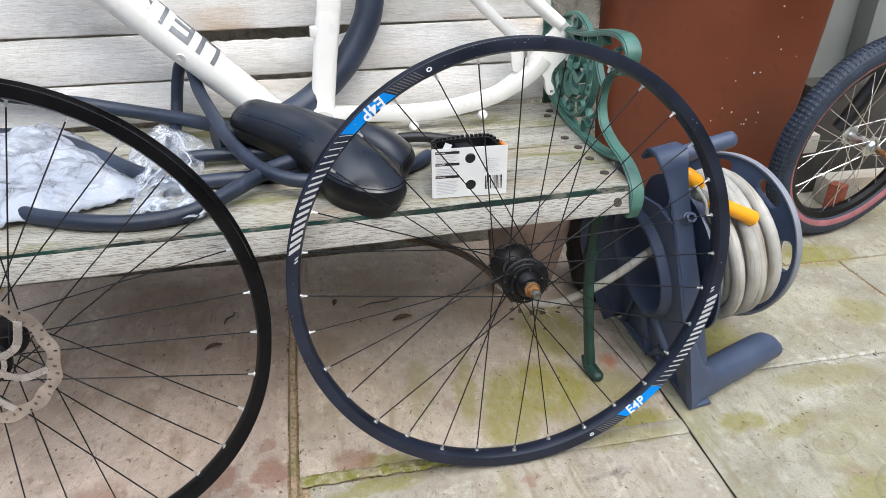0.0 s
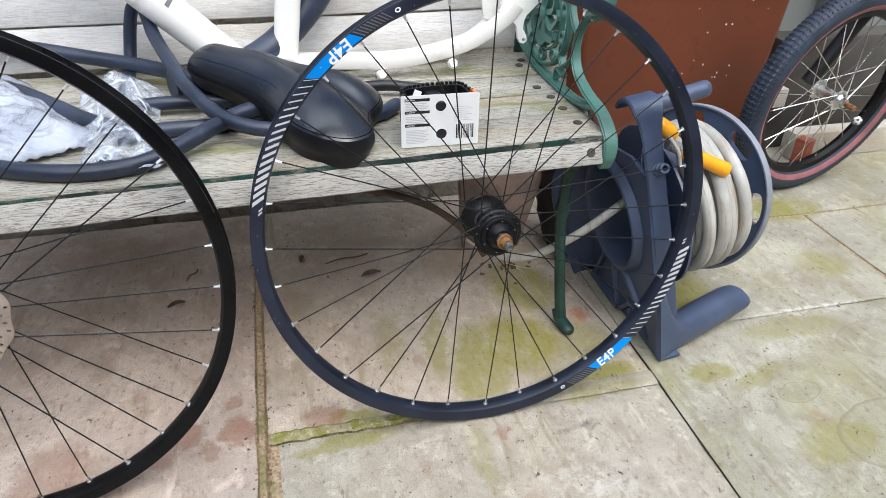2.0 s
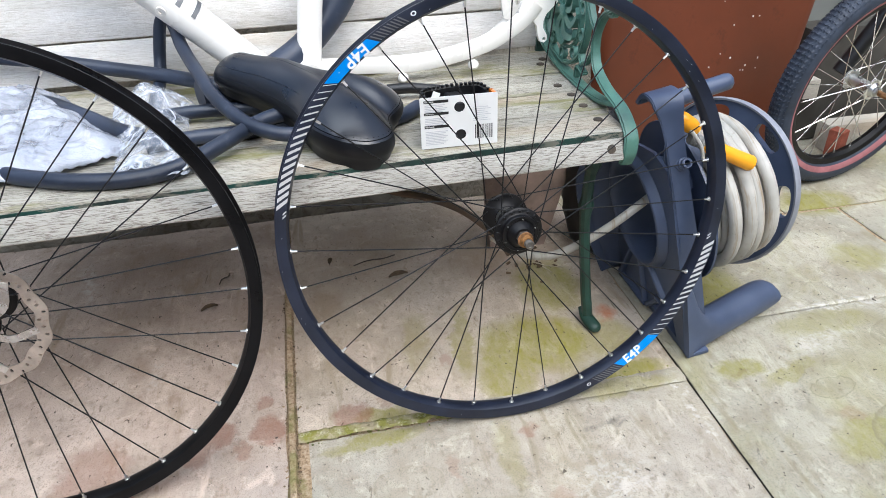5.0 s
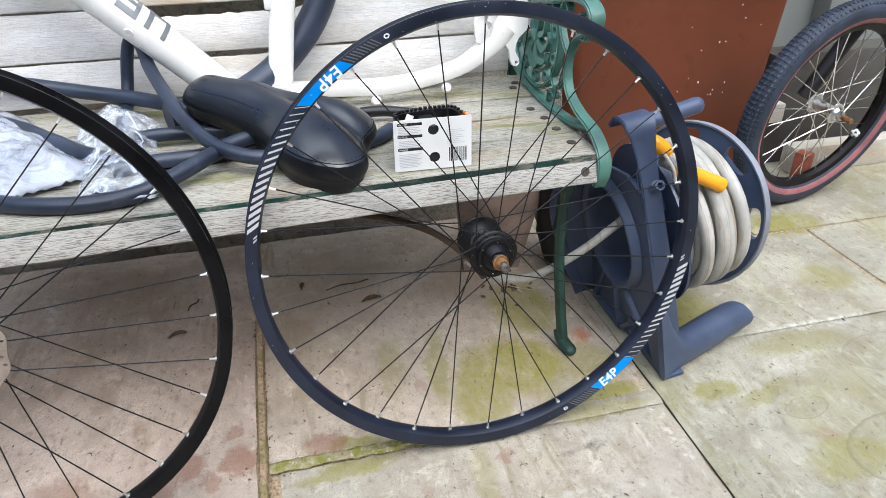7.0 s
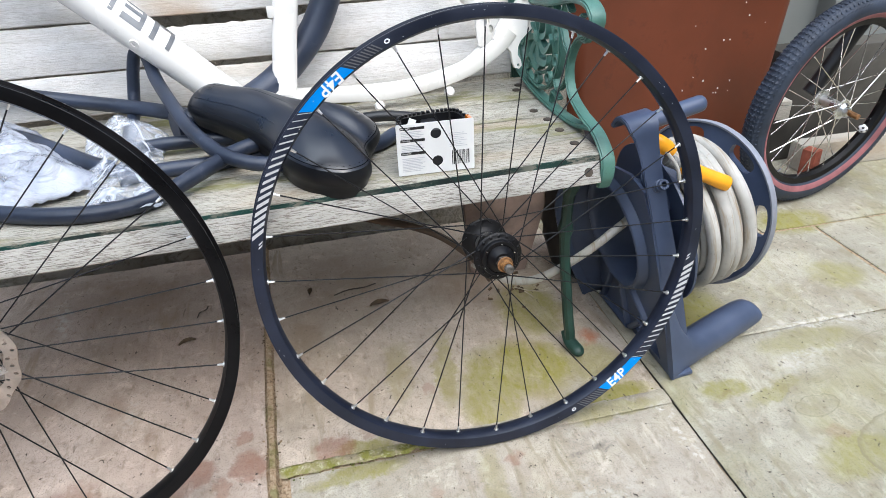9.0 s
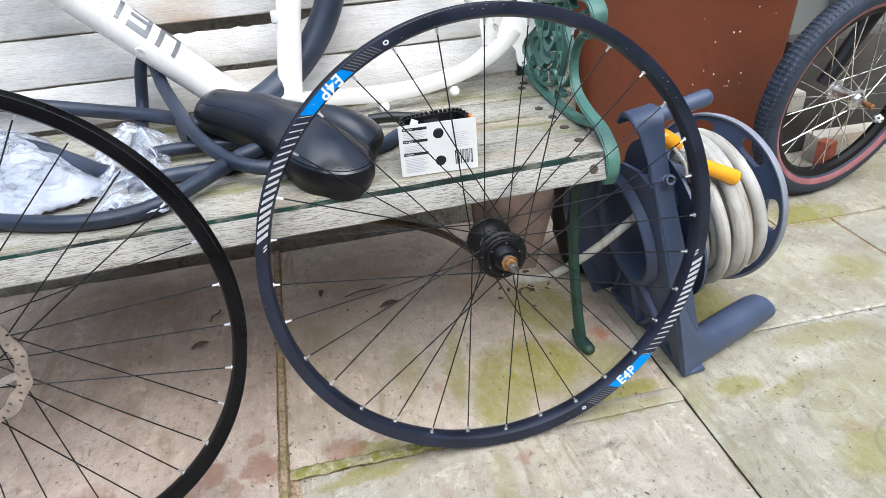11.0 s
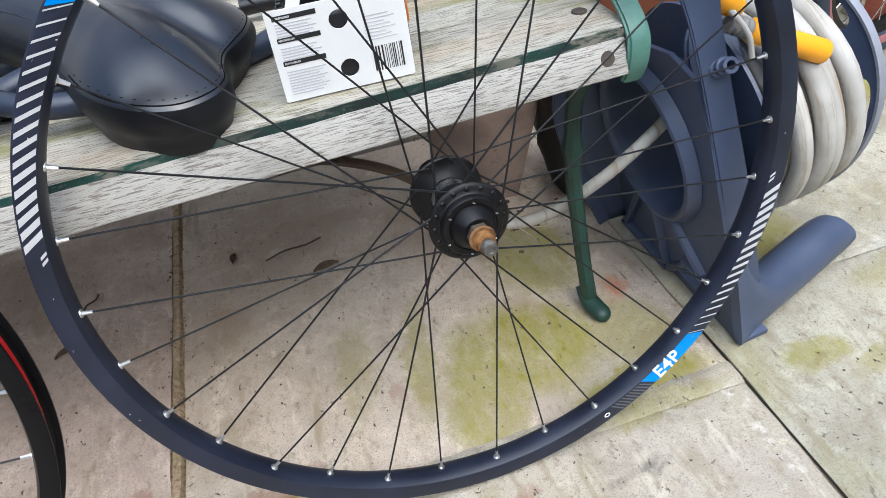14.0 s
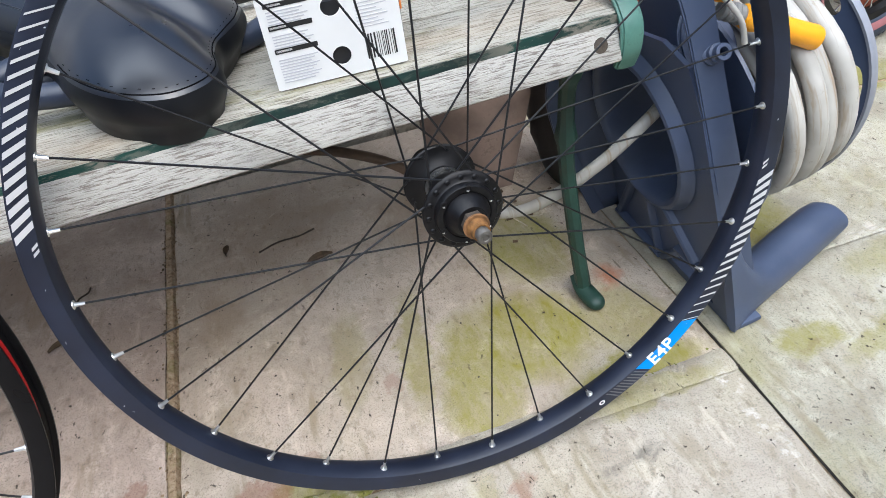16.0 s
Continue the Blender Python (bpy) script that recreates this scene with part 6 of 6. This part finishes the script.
plate(bm, circle2(0, 0, 0.138, 64), [circle2(0, 0, 0.06, 40)], 0.004, Matrix.Translation((0.034, 0, 0)) @ ALONG)
part("flange", bm, REEL, reel, smooth=False)
k0, k1 = Vector((-0.004, 0.0605, 0.2945)), Vector((-0.004, 0.026, 0.314))
knob_m = Matrix.Translation(k0) @ (k1 - k0).to_track_quat("Z", "X").to_matrix().to_4x4() @ Matrix.Scale(0.76, 4)
bm = bmesh.new()
lathe(bm, [(0.004, 0.0), (0.0135, 0.0), (0.0135, 0.010), (0.0102, 0.012), (0.0102, 0.018), (0.0115, 0.019), (0.0115, 0.022), (0.0088, 0.023), (0.0088, 0.029), (0.0098, 0.030), (0.0098, 0.035), (0.0055, 0.035), (0.005, 0.005)], 24, knob_m)
bmesh.ops.recalc_face_normals(bm, faces=bm.faces)
part("hose_connector", bm, REEL, reel, "threaded hose connector")
bm = bmesh.new()
plate(bm, circle2(0.004, 0.0, 0.030, 40, 1.55, 1.0), (), 0.008, Matrix.Translation((0.030, 0.118, 0.258)) @ (k1 - k0).to_track_quat("Z", "X").to_matrix().to_4x4())
edges = [e for e in bm.edges if len(e.link_faces) == 2 and e.calc_face_angle(0) > 1.0]
bmesh.ops.bevel(bm, geom=edges, offset=0.003, segments=2, affect="EDGES")
part("latch_plate", bm, REEL, reel, "rounded plate behind the connector")
# hose: three layers of turns
hose = thing("garden_hose", "dirty beige garden hose wound on the reel", "garden hose", REEL_M)
for layer, (r, x0, x1, turns) in enumerate(((0.076, 0.047, 0.152, 5), (0.098, 0.050, 0.152, 5), (0.1195, 0.054, 0.148, 5))):
    bm = bmesh.new()
    pts = []
    steps = turns * 44
    for i in range(steps + 1):
        a = 2 * math.pi * i / 44 + layer
        wob = 0.0035 * math.sin(a * 0.37 + layer) + 0.0022 * math.sin(a * 1.3 + layer)
        rr = r + 0.005 * noise.noise(Vector((i * 0.06, layer * 3, 0)))
        rr -= 0.034 * max(0.0, 1 - min(i, steps - i) / 40)
        # the turns lean over towards the askew flange
        lean = 0.28 * i / steps
        dy, dz = rr * math.cos(a), rr * math.sin(a)
        pts.append((x0 + (x1 - x0) * i / steps + wob - lean * (0.36 * dy - 0.26 * dz), CY + 0.02 * lean + dy, CW - 0.02 * lean + dz))
    tube(bm, pts, 0.0103, 12)
    part("coil", bm, HOSE, hose)
hose_thing("hose_tail", "loose beige hose end hanging from the reel", "garden hose", [(0.31, 0.165, 0.245), (0.285, 0.15, 0.238), (0.258, 0.145, 0.222), (0.217, 0.152, 0.186), (0.173, 0.175, 0.142), (0.134, 0.205, 0.108), (0.094, 0.24, 0.098), (0.05, 0.28, 0.115)], 0.0072, HOSE)
hose_thing("dark_hose", "dark brown pipe curving under the bench", "pipe", [(0.079, 0.262, 0.085), (0.055, 0.272, 0.122), (0.001, 0.300, 0.165), (-0.059, 0.320, 0.190), (-0.117, 0.345, 0.198), (-0.19, 0.42, 0.19), (-0.25, 0.53, 0.16), (-0.28, 0.62, 0.11)], 0.0066, worn("brown_pipe", (0.09, 0.06, 0.04), 0.6, 0, 0.4, 0.4, 60, 0.3))
nozzle = thing("hose_nozzle", "yellow plastic hose nozzle tucked into the coil", "hose nozzle")
bm = bmesh.new()
n0, n1 = Vector((0.318, 0.079, 0.358)), Vector((0.395, 0.066, 0.322))
nd = (n1 - n0)
sweep(bm, [n0 + nd * t for t in (-0.02, 0.0, 0.06, 0.16, 0.18, 0.6, 0.96, 1.0)], ring_profile(0.0112, 18), sizes=[0.8, 1.0, 1.06, 1.06, 0.97, 1.0, 1.08, 1.0])
part("body", bm, YELLOW, nozzle)
bm = bmesh.new()
stops = [-0.30 + 0.035 * i for i in range(9)]
sweep(bm, [n0 + nd * t for t in stops], ring_profile(0.0096, 18), sizes=[0.9 + 0.14 * (i % 2) for i in range(9)])
part("collar", bm, HOSE_CLIP, nozzle, "grey ribbed collar")
bm = bmesh.new()
m0, m1 = Vector((0.272, 0.084, 0.402)), Vector((0.303, 0.081, 0.381))
sweep(bm, [m0.lerp(m1, t) for t in (0.0, 0.08, 0.3, 0.7, 0.9, 1.0)], ring_profile(0.0118, 18), sizes=[0.85, 1.0, 1.05, 1.0, 0.8, 0.7])
part("grip", bm, YELLOW, nozzle, "short yellow connector")
bm = bmesh.new()
sweep(bm, curve_points([(0.282, 0.080, 0.392), (0.292, 0.070, 0.380), (0.303, 0.062, 0.362), (0.309, 0.060, 0.340)], 5), ring_profile(0.0028, 10))
part("lever", bm, HOSE, nozzle, "thin pale lever bar")
bm = bmesh.new()
sweep(bm, [n1 - nd * 0.03, n1 + nd * 0.012], ring_profile(0.0065, 14))
part("outlet", bm, RUST, nozzle, "brown outlet hole")


# ---- wheelie bin ----
wbin = thing("wheelie_bin", "brown plastic wheelie bin beside the bench", "bin", pose(0.655, 0.625, 0.0, 0, 0, 4))
bm = bmesh.new()
rings = []
for z, hw, dep, y0 in ((0.0, 0.25, 0.42, 0.045), (0.05, 0.258, 0.43, 0.04), (0.45, 0.285, 0.48, 0.018), (0.86, 0.305, 0.53, 0.0), (0.90, 0.315, 0.545, -0.008), (0.93, 0.315, 0.545, -0.008)):
    c, k = 0.035, 5
    ring = []
    for sx, sy, a0 in ((1, 0, -90), (1, 1, 0), (-1, 1, 90), (-1, 0, 180)):
        for i in range(k + 1):
            a = radians(a0 + 90 * i / k)
            cx = sx * (hw - c)
            cy = y0 + (c if sy == 0 else dep - c)
            ring.append(bm.verts.new((cx + c * math.cos(a), cy + c * math.sin(a), z)))
    rings.append(ring)
for a, b in zip(rings, rings[1:]):
    for i in range(len(a)):
        j = (i + 1) % len(a)
        bm.faces.new((a[i], a[j], b[j], b[i]))
bm.faces.new(rings[0][::-1])
bm.faces.new(rings[-1])
part("body", bm, BIN, wbin)
bm = bmesh.new()
box(bm, (-0.325, -0.03, 0.93), (0.325, 0.56, 0.965), 0.014)
part("lid", bm, BIN, wbin)
for i in range(7):
    bm = bmesh.new()
    x = 0.0 + 0.019 * i
    box(bm, (x, 0.0090, 0.566), (x + 0.009, 0.0125, 0.582 + 0.004 * (i % 2)), 0.001)
    part("painted_mark", bm, WHITE_INK, wbin, "white painted mark")
rb = random.Random(9)
bm = bmesh.new()
for i in range(20):
    x, z = rb.gauss(0.10, 0.09), rb.uniform(0.22, 0.52)
    y = 0.04 - (z - 0.05) / 0.4 * 0.022 if z < 0.45 else 0.018 - (z - 0.45) / 0.41 * 0.018
    r = rb.uniform(0.0007, 0.0018)
    box(bm, (x - r, y - 0.0012, z - r * rb.uniform(0.5, 2)), (x + r, y + 0.002, z + r), 0.0004, None, 1)
part("paint_splash", bm, WHITE_INK, wbin, "small white paint splashes")


# ---- child's bicycle beyond the bin ----
bike = thing("childs_bicycle", "child's bicycle with red-walled tyre leaning by the wall", "bicycle", Matrix.Translation((0.955, 0.5034, 0.2455)) @ pose(0, 0, 0, 0, 0, 11.3) @ pose(0, 0, 0, 97.2, 0, 0) @ Matrix.Scale(0.961, 4))
bwheel = new("wheel")
bwheel.parent = bike
bm = bmesh.new()
prof = [(0.2285 + 0.0272 * math.cos(a), 0.0272 * math.sin(a)) for a in (2 * math.pi * i / 18 for i in range(18))]
lathe(bm, prof, 96)
bmesh.ops.recalc_face_normals(bm, faces=bm.faces)
tyre = part("tyre", bm, TYRE, bwheel, "knobbly black tyre")
bm = bmesh.new()
for i in range(140):
    a = 2 * math.pi * i / 140
    for k, z in enumerate((-0.0225, -0.0165, -0.0100, -0.0033, 0.0033, 0.0100, 0.0165, 0.0225)):
        off = 0.5 if k % 2 else 0.0
        rr = 0.2285 + math.sqrt(max(0, 0.0272 ** 2 - z * z))
        m = pose(0, 0, 0, 0, 0, math.degrees(a + off * 2 * math.pi / 140)) @ Matrix.Translation((rr, 0, z)) @ pose(0, 0, 0, 0, -math.degrees(math.asin(z / 0.0272)), 25 if k % 2 else -25)
        box(bm, (-0.002, -0.0044, -0.0019), (0.0005, 0.0044, 0.0019), 0.0, m)
part("tread", bm, TYRE, tyre)
for z in (1, -1):
    bm = bmesh.new()
    lathe(bm, [(0.2285 + q * math.sin(radians(f)), z * q * math.cos(radians(f))) for f, q in ((-46, 0.0274), (-36, 0.0277), (-26, 0.0277), (-16, 0.0274), (-16, 0.0262), (-46, 0.0262))], 96)
    bmesh.ops.recalc_face_normals(bm, faces=bm.faces)
    part("red_sidewall", bm, TYRE_RED, tyre, "faded red side wall band")
bm = bmesh.new()
lathe(bm, [(0.206, 0.0135), (0.204, 0.0135), (0.192, 0.011), (0.188, 0.0), (0.192, -0.011), (0.204, -0.0135), (0.206, -0.0135), (0.2, 0.0)], 96)
bmesh.ops.recalc_face_normals(bm, faces=bm.faces)
part("rim", bm, HUB_BLACK, bwheel)
spoked(bwheel, 0.021, 0.03, 28, 4.0, CHROME, 55.0, 0.0012, 0.19, CHROME, 0.012, False)
bm = bmesh.new()
lathe(bm, [(0.013, -0.026), (0.013, 0.026), (0.0165, 0.028), (0.024, 0.029), (0.024, 0.032), (0.017, 0.033), (0.013, 0.04), (0.006, 0.041), (0.006, -0.041), (0.013, -0.04), (0.017, -0.033), (0.024, -0.032), (0.024, -0.029), (0.0165, -0.028)], 32)
bmesh.ops.recalc_face_normals(bm, faces=bm.faces)
part("hub", bm, STEEL, bwheel, "dull silver hub")
bm = bmesh.new()
solid(bm, [(0, 0.041), (0.011, 0.041), (0.011, 0.049), (0.006, 0.05), (0.005, 0.066), (0, 0.066)], 6)
part("axle_nut", bm, STEEL, bwheel, smooth=False)
bm = bmesh.new()
solid(bm, [(0, 0.05), (0.0065, 0.05), (0.0065, 0.075), (0, 0.076)], 12)
part("axle_end", bm, RUST, bwheel, "orange rusty axle end")
# football-shaped valve cap
cap_m = Matrix.Translation((0.082, -0.058, 0.046))
bm = bmesh.new()
bmesh.ops.create_icosphere(bm, subdivisions=3, radius=0.0105, matrix=cap_m)
cap = part("valve_cap", bm, WHITE_INK, bwheel, "white and black ball-shaped valve cap")
bm = bmesh.new()
ico = bmesh.new()
bmesh.ops.create_icosphere(ico, subdivisions=1, radius=1.0)
dirs = [v.co.copy() for v in ico.verts]
ico.free()
for d in dirs:
    solid(bm, [(0, 0.0109), (0.0024, 0.0107), (0.0036, 0.0098), (0, 0.0095)], 5, cap_m @ d.to_track_quat("Z", "Y").to_matrix().to_4x4())
part("black_patch", bm, BLACK_INK, cap, smooth=False)
# stay of the bicycle behind the wheel
bm = bmesh.new()
tube(bm, [(-0.02, 0.01, -0.05), (0.05, 0.13, -0.05), (0.15, 0.30, -0.045)], 0.018, 14)
part("frame_stay", bm, BLACK_PLASTIC, bike, "black frame stay")


# ---- timbers and brick behind the bicycle ----
for x0, x1, y0, z0, z1, lab in ((1.05, 1.9, 0.66, 0.0, 0.072, "low white painted timber on the patio"), (0.90, 1.02, 0.70, 0.135, 0.185, "white painted board end across the corner")):
    bm = bmesh.new()
    box(bm, (x0, y0, z0), (x1, y0 + 0.05, z1), 0.004)
    ob = part("timber_board", bm, WOOD_BOARD, None)
    tagged(ob, lab, "board")
bm = bmesh.new()
box(bm, (0.99, 0.74, 0.0), (1.9, 0.82, 0.30), 0.006)
ob = part("timber_block", bm, worn("dark_stained_timber", (0.07, 0.065, 0.055), 0.8, 0, 0.3, 0.3, 30, 0.4), None)
tagged(ob, "dark weathered timber block behind the bicycle", "board")
bm = bmesh.new()
box(bm, (-0.0175, -0.018, 0.0), (0.0175, 0.018, 0.088), 0.004)
ob = part("house_brick", bm, BRICK, None, m=pose(1.03, 0.605, 0.0, 0, 0, 25))
tagged(ob, "loose red brick standing on end", "brick")

# stone offcut under the bench
bm = bmesh.new()
plate(bm, [(-0.03, 0.0), (0.03, -0.003), (0.085, -0.004), (0.112, 0.085), (0.135, 0.165), (0.128, 0.182), (0.09, 0.188), (0.05, 0.181), (0.0, 0.186), (-0.04, 0.176), (-0.036, 0.09)], (), 0.03, pose(0.115, 0.44, 0.0, 84, 0, -4))
ob = part("stone_offcut", bm, BROWN_STONE, None, smooth=False)
tagged(ob, "brown stone offcut propped under the bench", "stone")
rb = random.Random(3)
bm = bmesh.new()
for i in range(22):
    x, y = rb.gauss(0.17, 0.04), rb.gauss(0.36, 0.04)
    r = rb.uniform(0.002, 0.006)
    box(bm, (-r, -r * 0.5, -r * 0.2), (r, r * 0.5, r * 0.2), 0.0, pose(x, y, 0.0015 + r * 0.2, rb.uniform(-20, 20), rb.uniform(-20, 20), rb.uniform(0, 360)))
ob = part("leaf_litter", bm, DRY_LEAF, None, smooth=False)
tagged(ob, "dry brown leaf litter under the bench", "leaves", kind="stuff")
# withered leaves and twigs on the slabs
for x, y, s, rz in ((-0.483, 0.336, 0.016, 20), (-0.25, 0.44, 0.012, 80), (-0.12, 0.36, 0.02, 10)):
    bm = bmesh.new()
    vs = []
    for i in range(7):
        t = i / 6
        w = s * 0.42 * math.sin(math.pi * t) ** 0.8
        zc = 0.003 * math.sin(3 * t)
        vs.append([bm.verts.new((s * (t * 2 - 1), k * w, 0.0015 + zc + (0.004 if k else 0.0))) for k in (-1, 0, 1)])
    for a, b in zip(vs, vs[1:]):
        for k in range(2):
            bm.faces.new((a[k], a[k + 1], b[k + 1], b[k]))
    bmesh.ops.remove_doubles(bm, verts=bm.verts, dist=1e-5)
    ob = part("dead_leaf", bm, DRY_LEAF, None, m=pose(x, y, 0.001, 0, 0, rz))
    tagged(ob, "small curled brown dead leaf", "leaf", "dead leaves on the paving")

# made-up black lump, added to fill the dark area behind the bench leg
bm = bmesh.new()
rings = []
for i in range(13):
    z = 0.30 * i / 12
    k = math.sin(math.pi * (0.16 + 0.80 * i / 12)) ** 0.6
    ring = []
    for j in range(28):
        a = 2 * math.pi * j / 28
        f = 1 + 0.13 * noise.noise(Vector((math.cos(a) * 2.2, math.sin(a) * 2.2, z * 14))) + 0.05 * noise.noise(Vector((math.cos(a) * 6, math.sin(a) * 6, z * 40)))
        ring.append(bm.verts.new((0.300 + 0.060 * k * f * math.cos(a), 0.40 + 0.085 * k * f * math.sin(a), z)))
    rings.append(ring)
for a, b in zip(rings, rings[1:]):
    for j in range(28):
        bm.faces.new((a[j], a[(j + 1) % 28], b[(j + 1) % 28], b[j]))
bm.faces.new(rings[0][::-1])
bm.faces.new(rings[-1])
ob = part("refuse_sack", bm, DARK_FILLER, None)
tagged(ob, "black lump added to fill the dark area under the bench end", "sack")

# dark open crack between two rows of slabs
bm = bmesh.new()
rows = []
for i in range(61):
    y = 0.088 - 1.2 * i / 60
    c = 0.2933 + 0.0006 * noise.noise(Vector((y * 40, 0, 0)))
    w = 0.0016 + 0.0007 * noise.noise(Vector((y * 25, 5, 0)))
    rows.append([bm.verts.new((c + k * w, y, -0.0035)) for k in (-1, 1)])
for a, b in zip(rows, rows[1:]):
    bm.faces.new((a[0], a[1], b[1], b[0]))
ob = part("joint_dirt", bm, DARK_DIRT, ground, "dark dirt in the open joint", smooth=False)
ob.matrix_basis = Matrix.Translation((0, 0, 0.007))

# mortar standing nearly flush in the joints, with an open crease on either side
def joint_fill(name, label, material, a, b, half, top, rough, seed, dip=0.006, ragged=0.16):
    a, b = Vector(a), Vector(b)
    along = (b - a).normalized()
    side = Vector((-along.y, along.x))
    n = int((b - a).length / 0.004)
    bm = bmesh.new()
    rows = []
    for i in range(n + 1):
        p = a.lerp(b, i / n)
        row = []
        for k in (-1.0, -0.6, -0.2, 0.2, 0.6, 1.0):
            q = p + side * (half * k * (1 + ragged * noise.noise(Vector((i * 0.21, k * 2, seed)))))
            z = top + rough * noise.noise(Vector((q.x * 130, q.y * 130, seed))) + rough * noise.noise(Vector((q.x * 45, q.y * 45, seed)))
            row.append(bm.verts.new((q.x, q.y, z - (dip if abs(k) == 1 else 0.0))))
        rows.append(row)
    for r0, r1 in zip(rows, rows[1:]):
        for j in range(5):
            bm.faces.new((r0[j], r1[j], r1[j + 1], r0[j + 1]))
    bmesh.ops.recalc_face_normals(bm, faces=bm.faces)
    if sum(f.normal.z for f in bm.faces) < 0:
        bmesh.ops.reverse_faces(bm, faces=bm.faces)
    ob = part(name, bm, material, ground, label)
    ob.matrix_basis = Matrix.Translation((0, 0, 0.007))


joint_fill("joint_mortar", "crumbling sandy mortar in the joint", MORTAR, (-0.3375, -0.62), (-0.3375, 0.655), 0.0068, 0.0022, 0.0022, 1)
joint_fill("joint_moss", "yellow-green moss and lichen filling the joint", MOSSY, (-0.328, -0.0235), (-0.07, -0.0235), 0.0100, 0.0042, 0.0024, 2, 0.003, 0.45)
joint_fill("joint_cement", "pale cement flush with the slabs", STONE_FRONT, (-0.07, -0.0235), (0.2905, -0.0235), 0.0165, 0.0014, 0.0005, 3, 0.0022)
joint_fill("joint_cement", "pale cement flush with the slabs", STONE_GREY, (0.296, 0.0878), (1.49, 0.0878), 0.0060, 0.0002, 0.0005, 4, 0.0015)

# moss and grit in the joints, crumbs on the slabs
def scatter(name, label, category, material, spots, seed, lo, hi, flat=0.6):
    rnd = random.Random(seed)
    verts, faces = [], []
    for x, y, z in spots:
        r = rnd.uniform(lo, hi)
        k = len(verts)
        n = 5
        a0 = rnd.uniform(0, 6.28)
        for i in range(n):
            a = a0 + 2 * math.pi * i / n
            q = r * rnd.uniform(0.7, 1.25)
            verts.append((x + q * math.cos(a), y + q * math.sin(a), z))
        for i in range(n):
            a = a0 + 2 * math.pi * (i + 0.5) / n
            q = 0.62 * r * rnd.uniform(0.7, 1.2)
            verts.append((x + q * math.cos(a), y + q * math.sin(a), z + r * flat * rnd.uniform(0.6, 1.1)))
        for i in range(n):
            j = (i + 1) % n
            faces.append((k + i, k + j, k + n + i))
            faces.append((k + j, k + n + j, k + n + i))
        faces.append(tuple(k + n + i for i in range(n)))
    me = bpy.data.meshes.new(name)
    me.from_pydata(verts, [], faces)
    me.materials.append(material)
    ob = new(name, me)
    return tagged(ob, label, category, kind="stuff")


rnd = random.Random(21)
spots = [(rnd.uniform(-0.32, 0.27), rnd.gauss(-0.0235, 0.006), -0.006 + 0.003 * rnd.random()) for i in range(420)]
spots = [s for s in spots if noise.noise(Vector((s[0] * 14, 2, 0))) > -0.15]
spots += [(rnd.gauss(-0.18, 0.05), rnd.gauss(-0.033, 0.005), 0.0) for i in range(40)]
spots += [(rnd.gauss(0.19, 0.04), rnd.gauss(-0.012, 0.006), 0.0) for i in range(35)]
spots += [(rnd.uniform(0.32, 0.85), rnd.gauss(0.0895, 0.003), -0.004) for i in range(160)]
spots += [(rnd.uniform(0.9, 0.905), rnd.uniform(-0.05, 0.4), -0.004) for i in range(60)]
scatter("moss", "low green moss growing in the slab joints", "moss", MOSS, spots, 4, 0.0006, 0.0020, 0.4)
spots = [(-0.3365 - 0.004 * (y + 0.1) + rnd.gauss(0, 0.0055), y, -0.0065 + 0.004 * rnd.random()) for y in (rnd.uniform(-0.6, 0.55) for i in range(1500))]
scatter("joint_grit", "loose brown grit and sand in the slab joint", "grit", GRIT, spots, 6, 0.0008, 0.0028)
spots = []
for i in range(190):
    cx, cy = rnd.choice(((-0.25, 0.30), (-0.55, 0.25), (-0.1, 0.15), (0.1, 0.3), (0.45, -0.1), (0.3, -0.2), (-0.45, 0.1), (0.0, -0.2)))
    spots.append((rnd.gauss(cx, 0.11), rnd.gauss(cy, 0.09), 0.0005))
scatter("dirt_crumbs", "dark crumbs of soil scattered on the slabs", "soil", DULL_BOLT, spots, 8, 0.0004, 0.0016, 0.5)
for x, y, rz, ln in ((-0.16, 0.425, 12, 0.045), (-0.46, 0.43, 60, 0.02)):
    bm = bmesh.new()
    tube(bm, [(-ln, 0, 0.002), (-ln * 0.3, 0.003, 0.004), (ln * 0.4, -0.002, 0.003), (ln, 0.002, 0.002)], 0.0013, 6, steps=3)
    ob = part("twig", bm, DULL_BOLT, None, m=pose(x, y, 0.001, 0, 0, rz))
    tagged(ob, "small dark twig on the paving", "twig", "twigs on the paving")
for pts in (((0.150, 0.335), (0.165, 0.315), (0.180, 0.312), (0.199, 0.300), (0.21, 0.305)), ((0.165, 0.315), (0.170, 0.295), (0.176, 0.288))):
    bm = bmesh.new()
    tube(bm, [(x, y, 0.0085 + 0.004 * math.sin(i * 1.7) ** 2) for i, (x, y) in enumerate(pts)], 0.0009, 6, steps=3)
    ob = part("dry_root", bm, ROOT, None)
    tagged(ob, "thin pale dry root lying on the paving", "root", "dry roots on the paving")
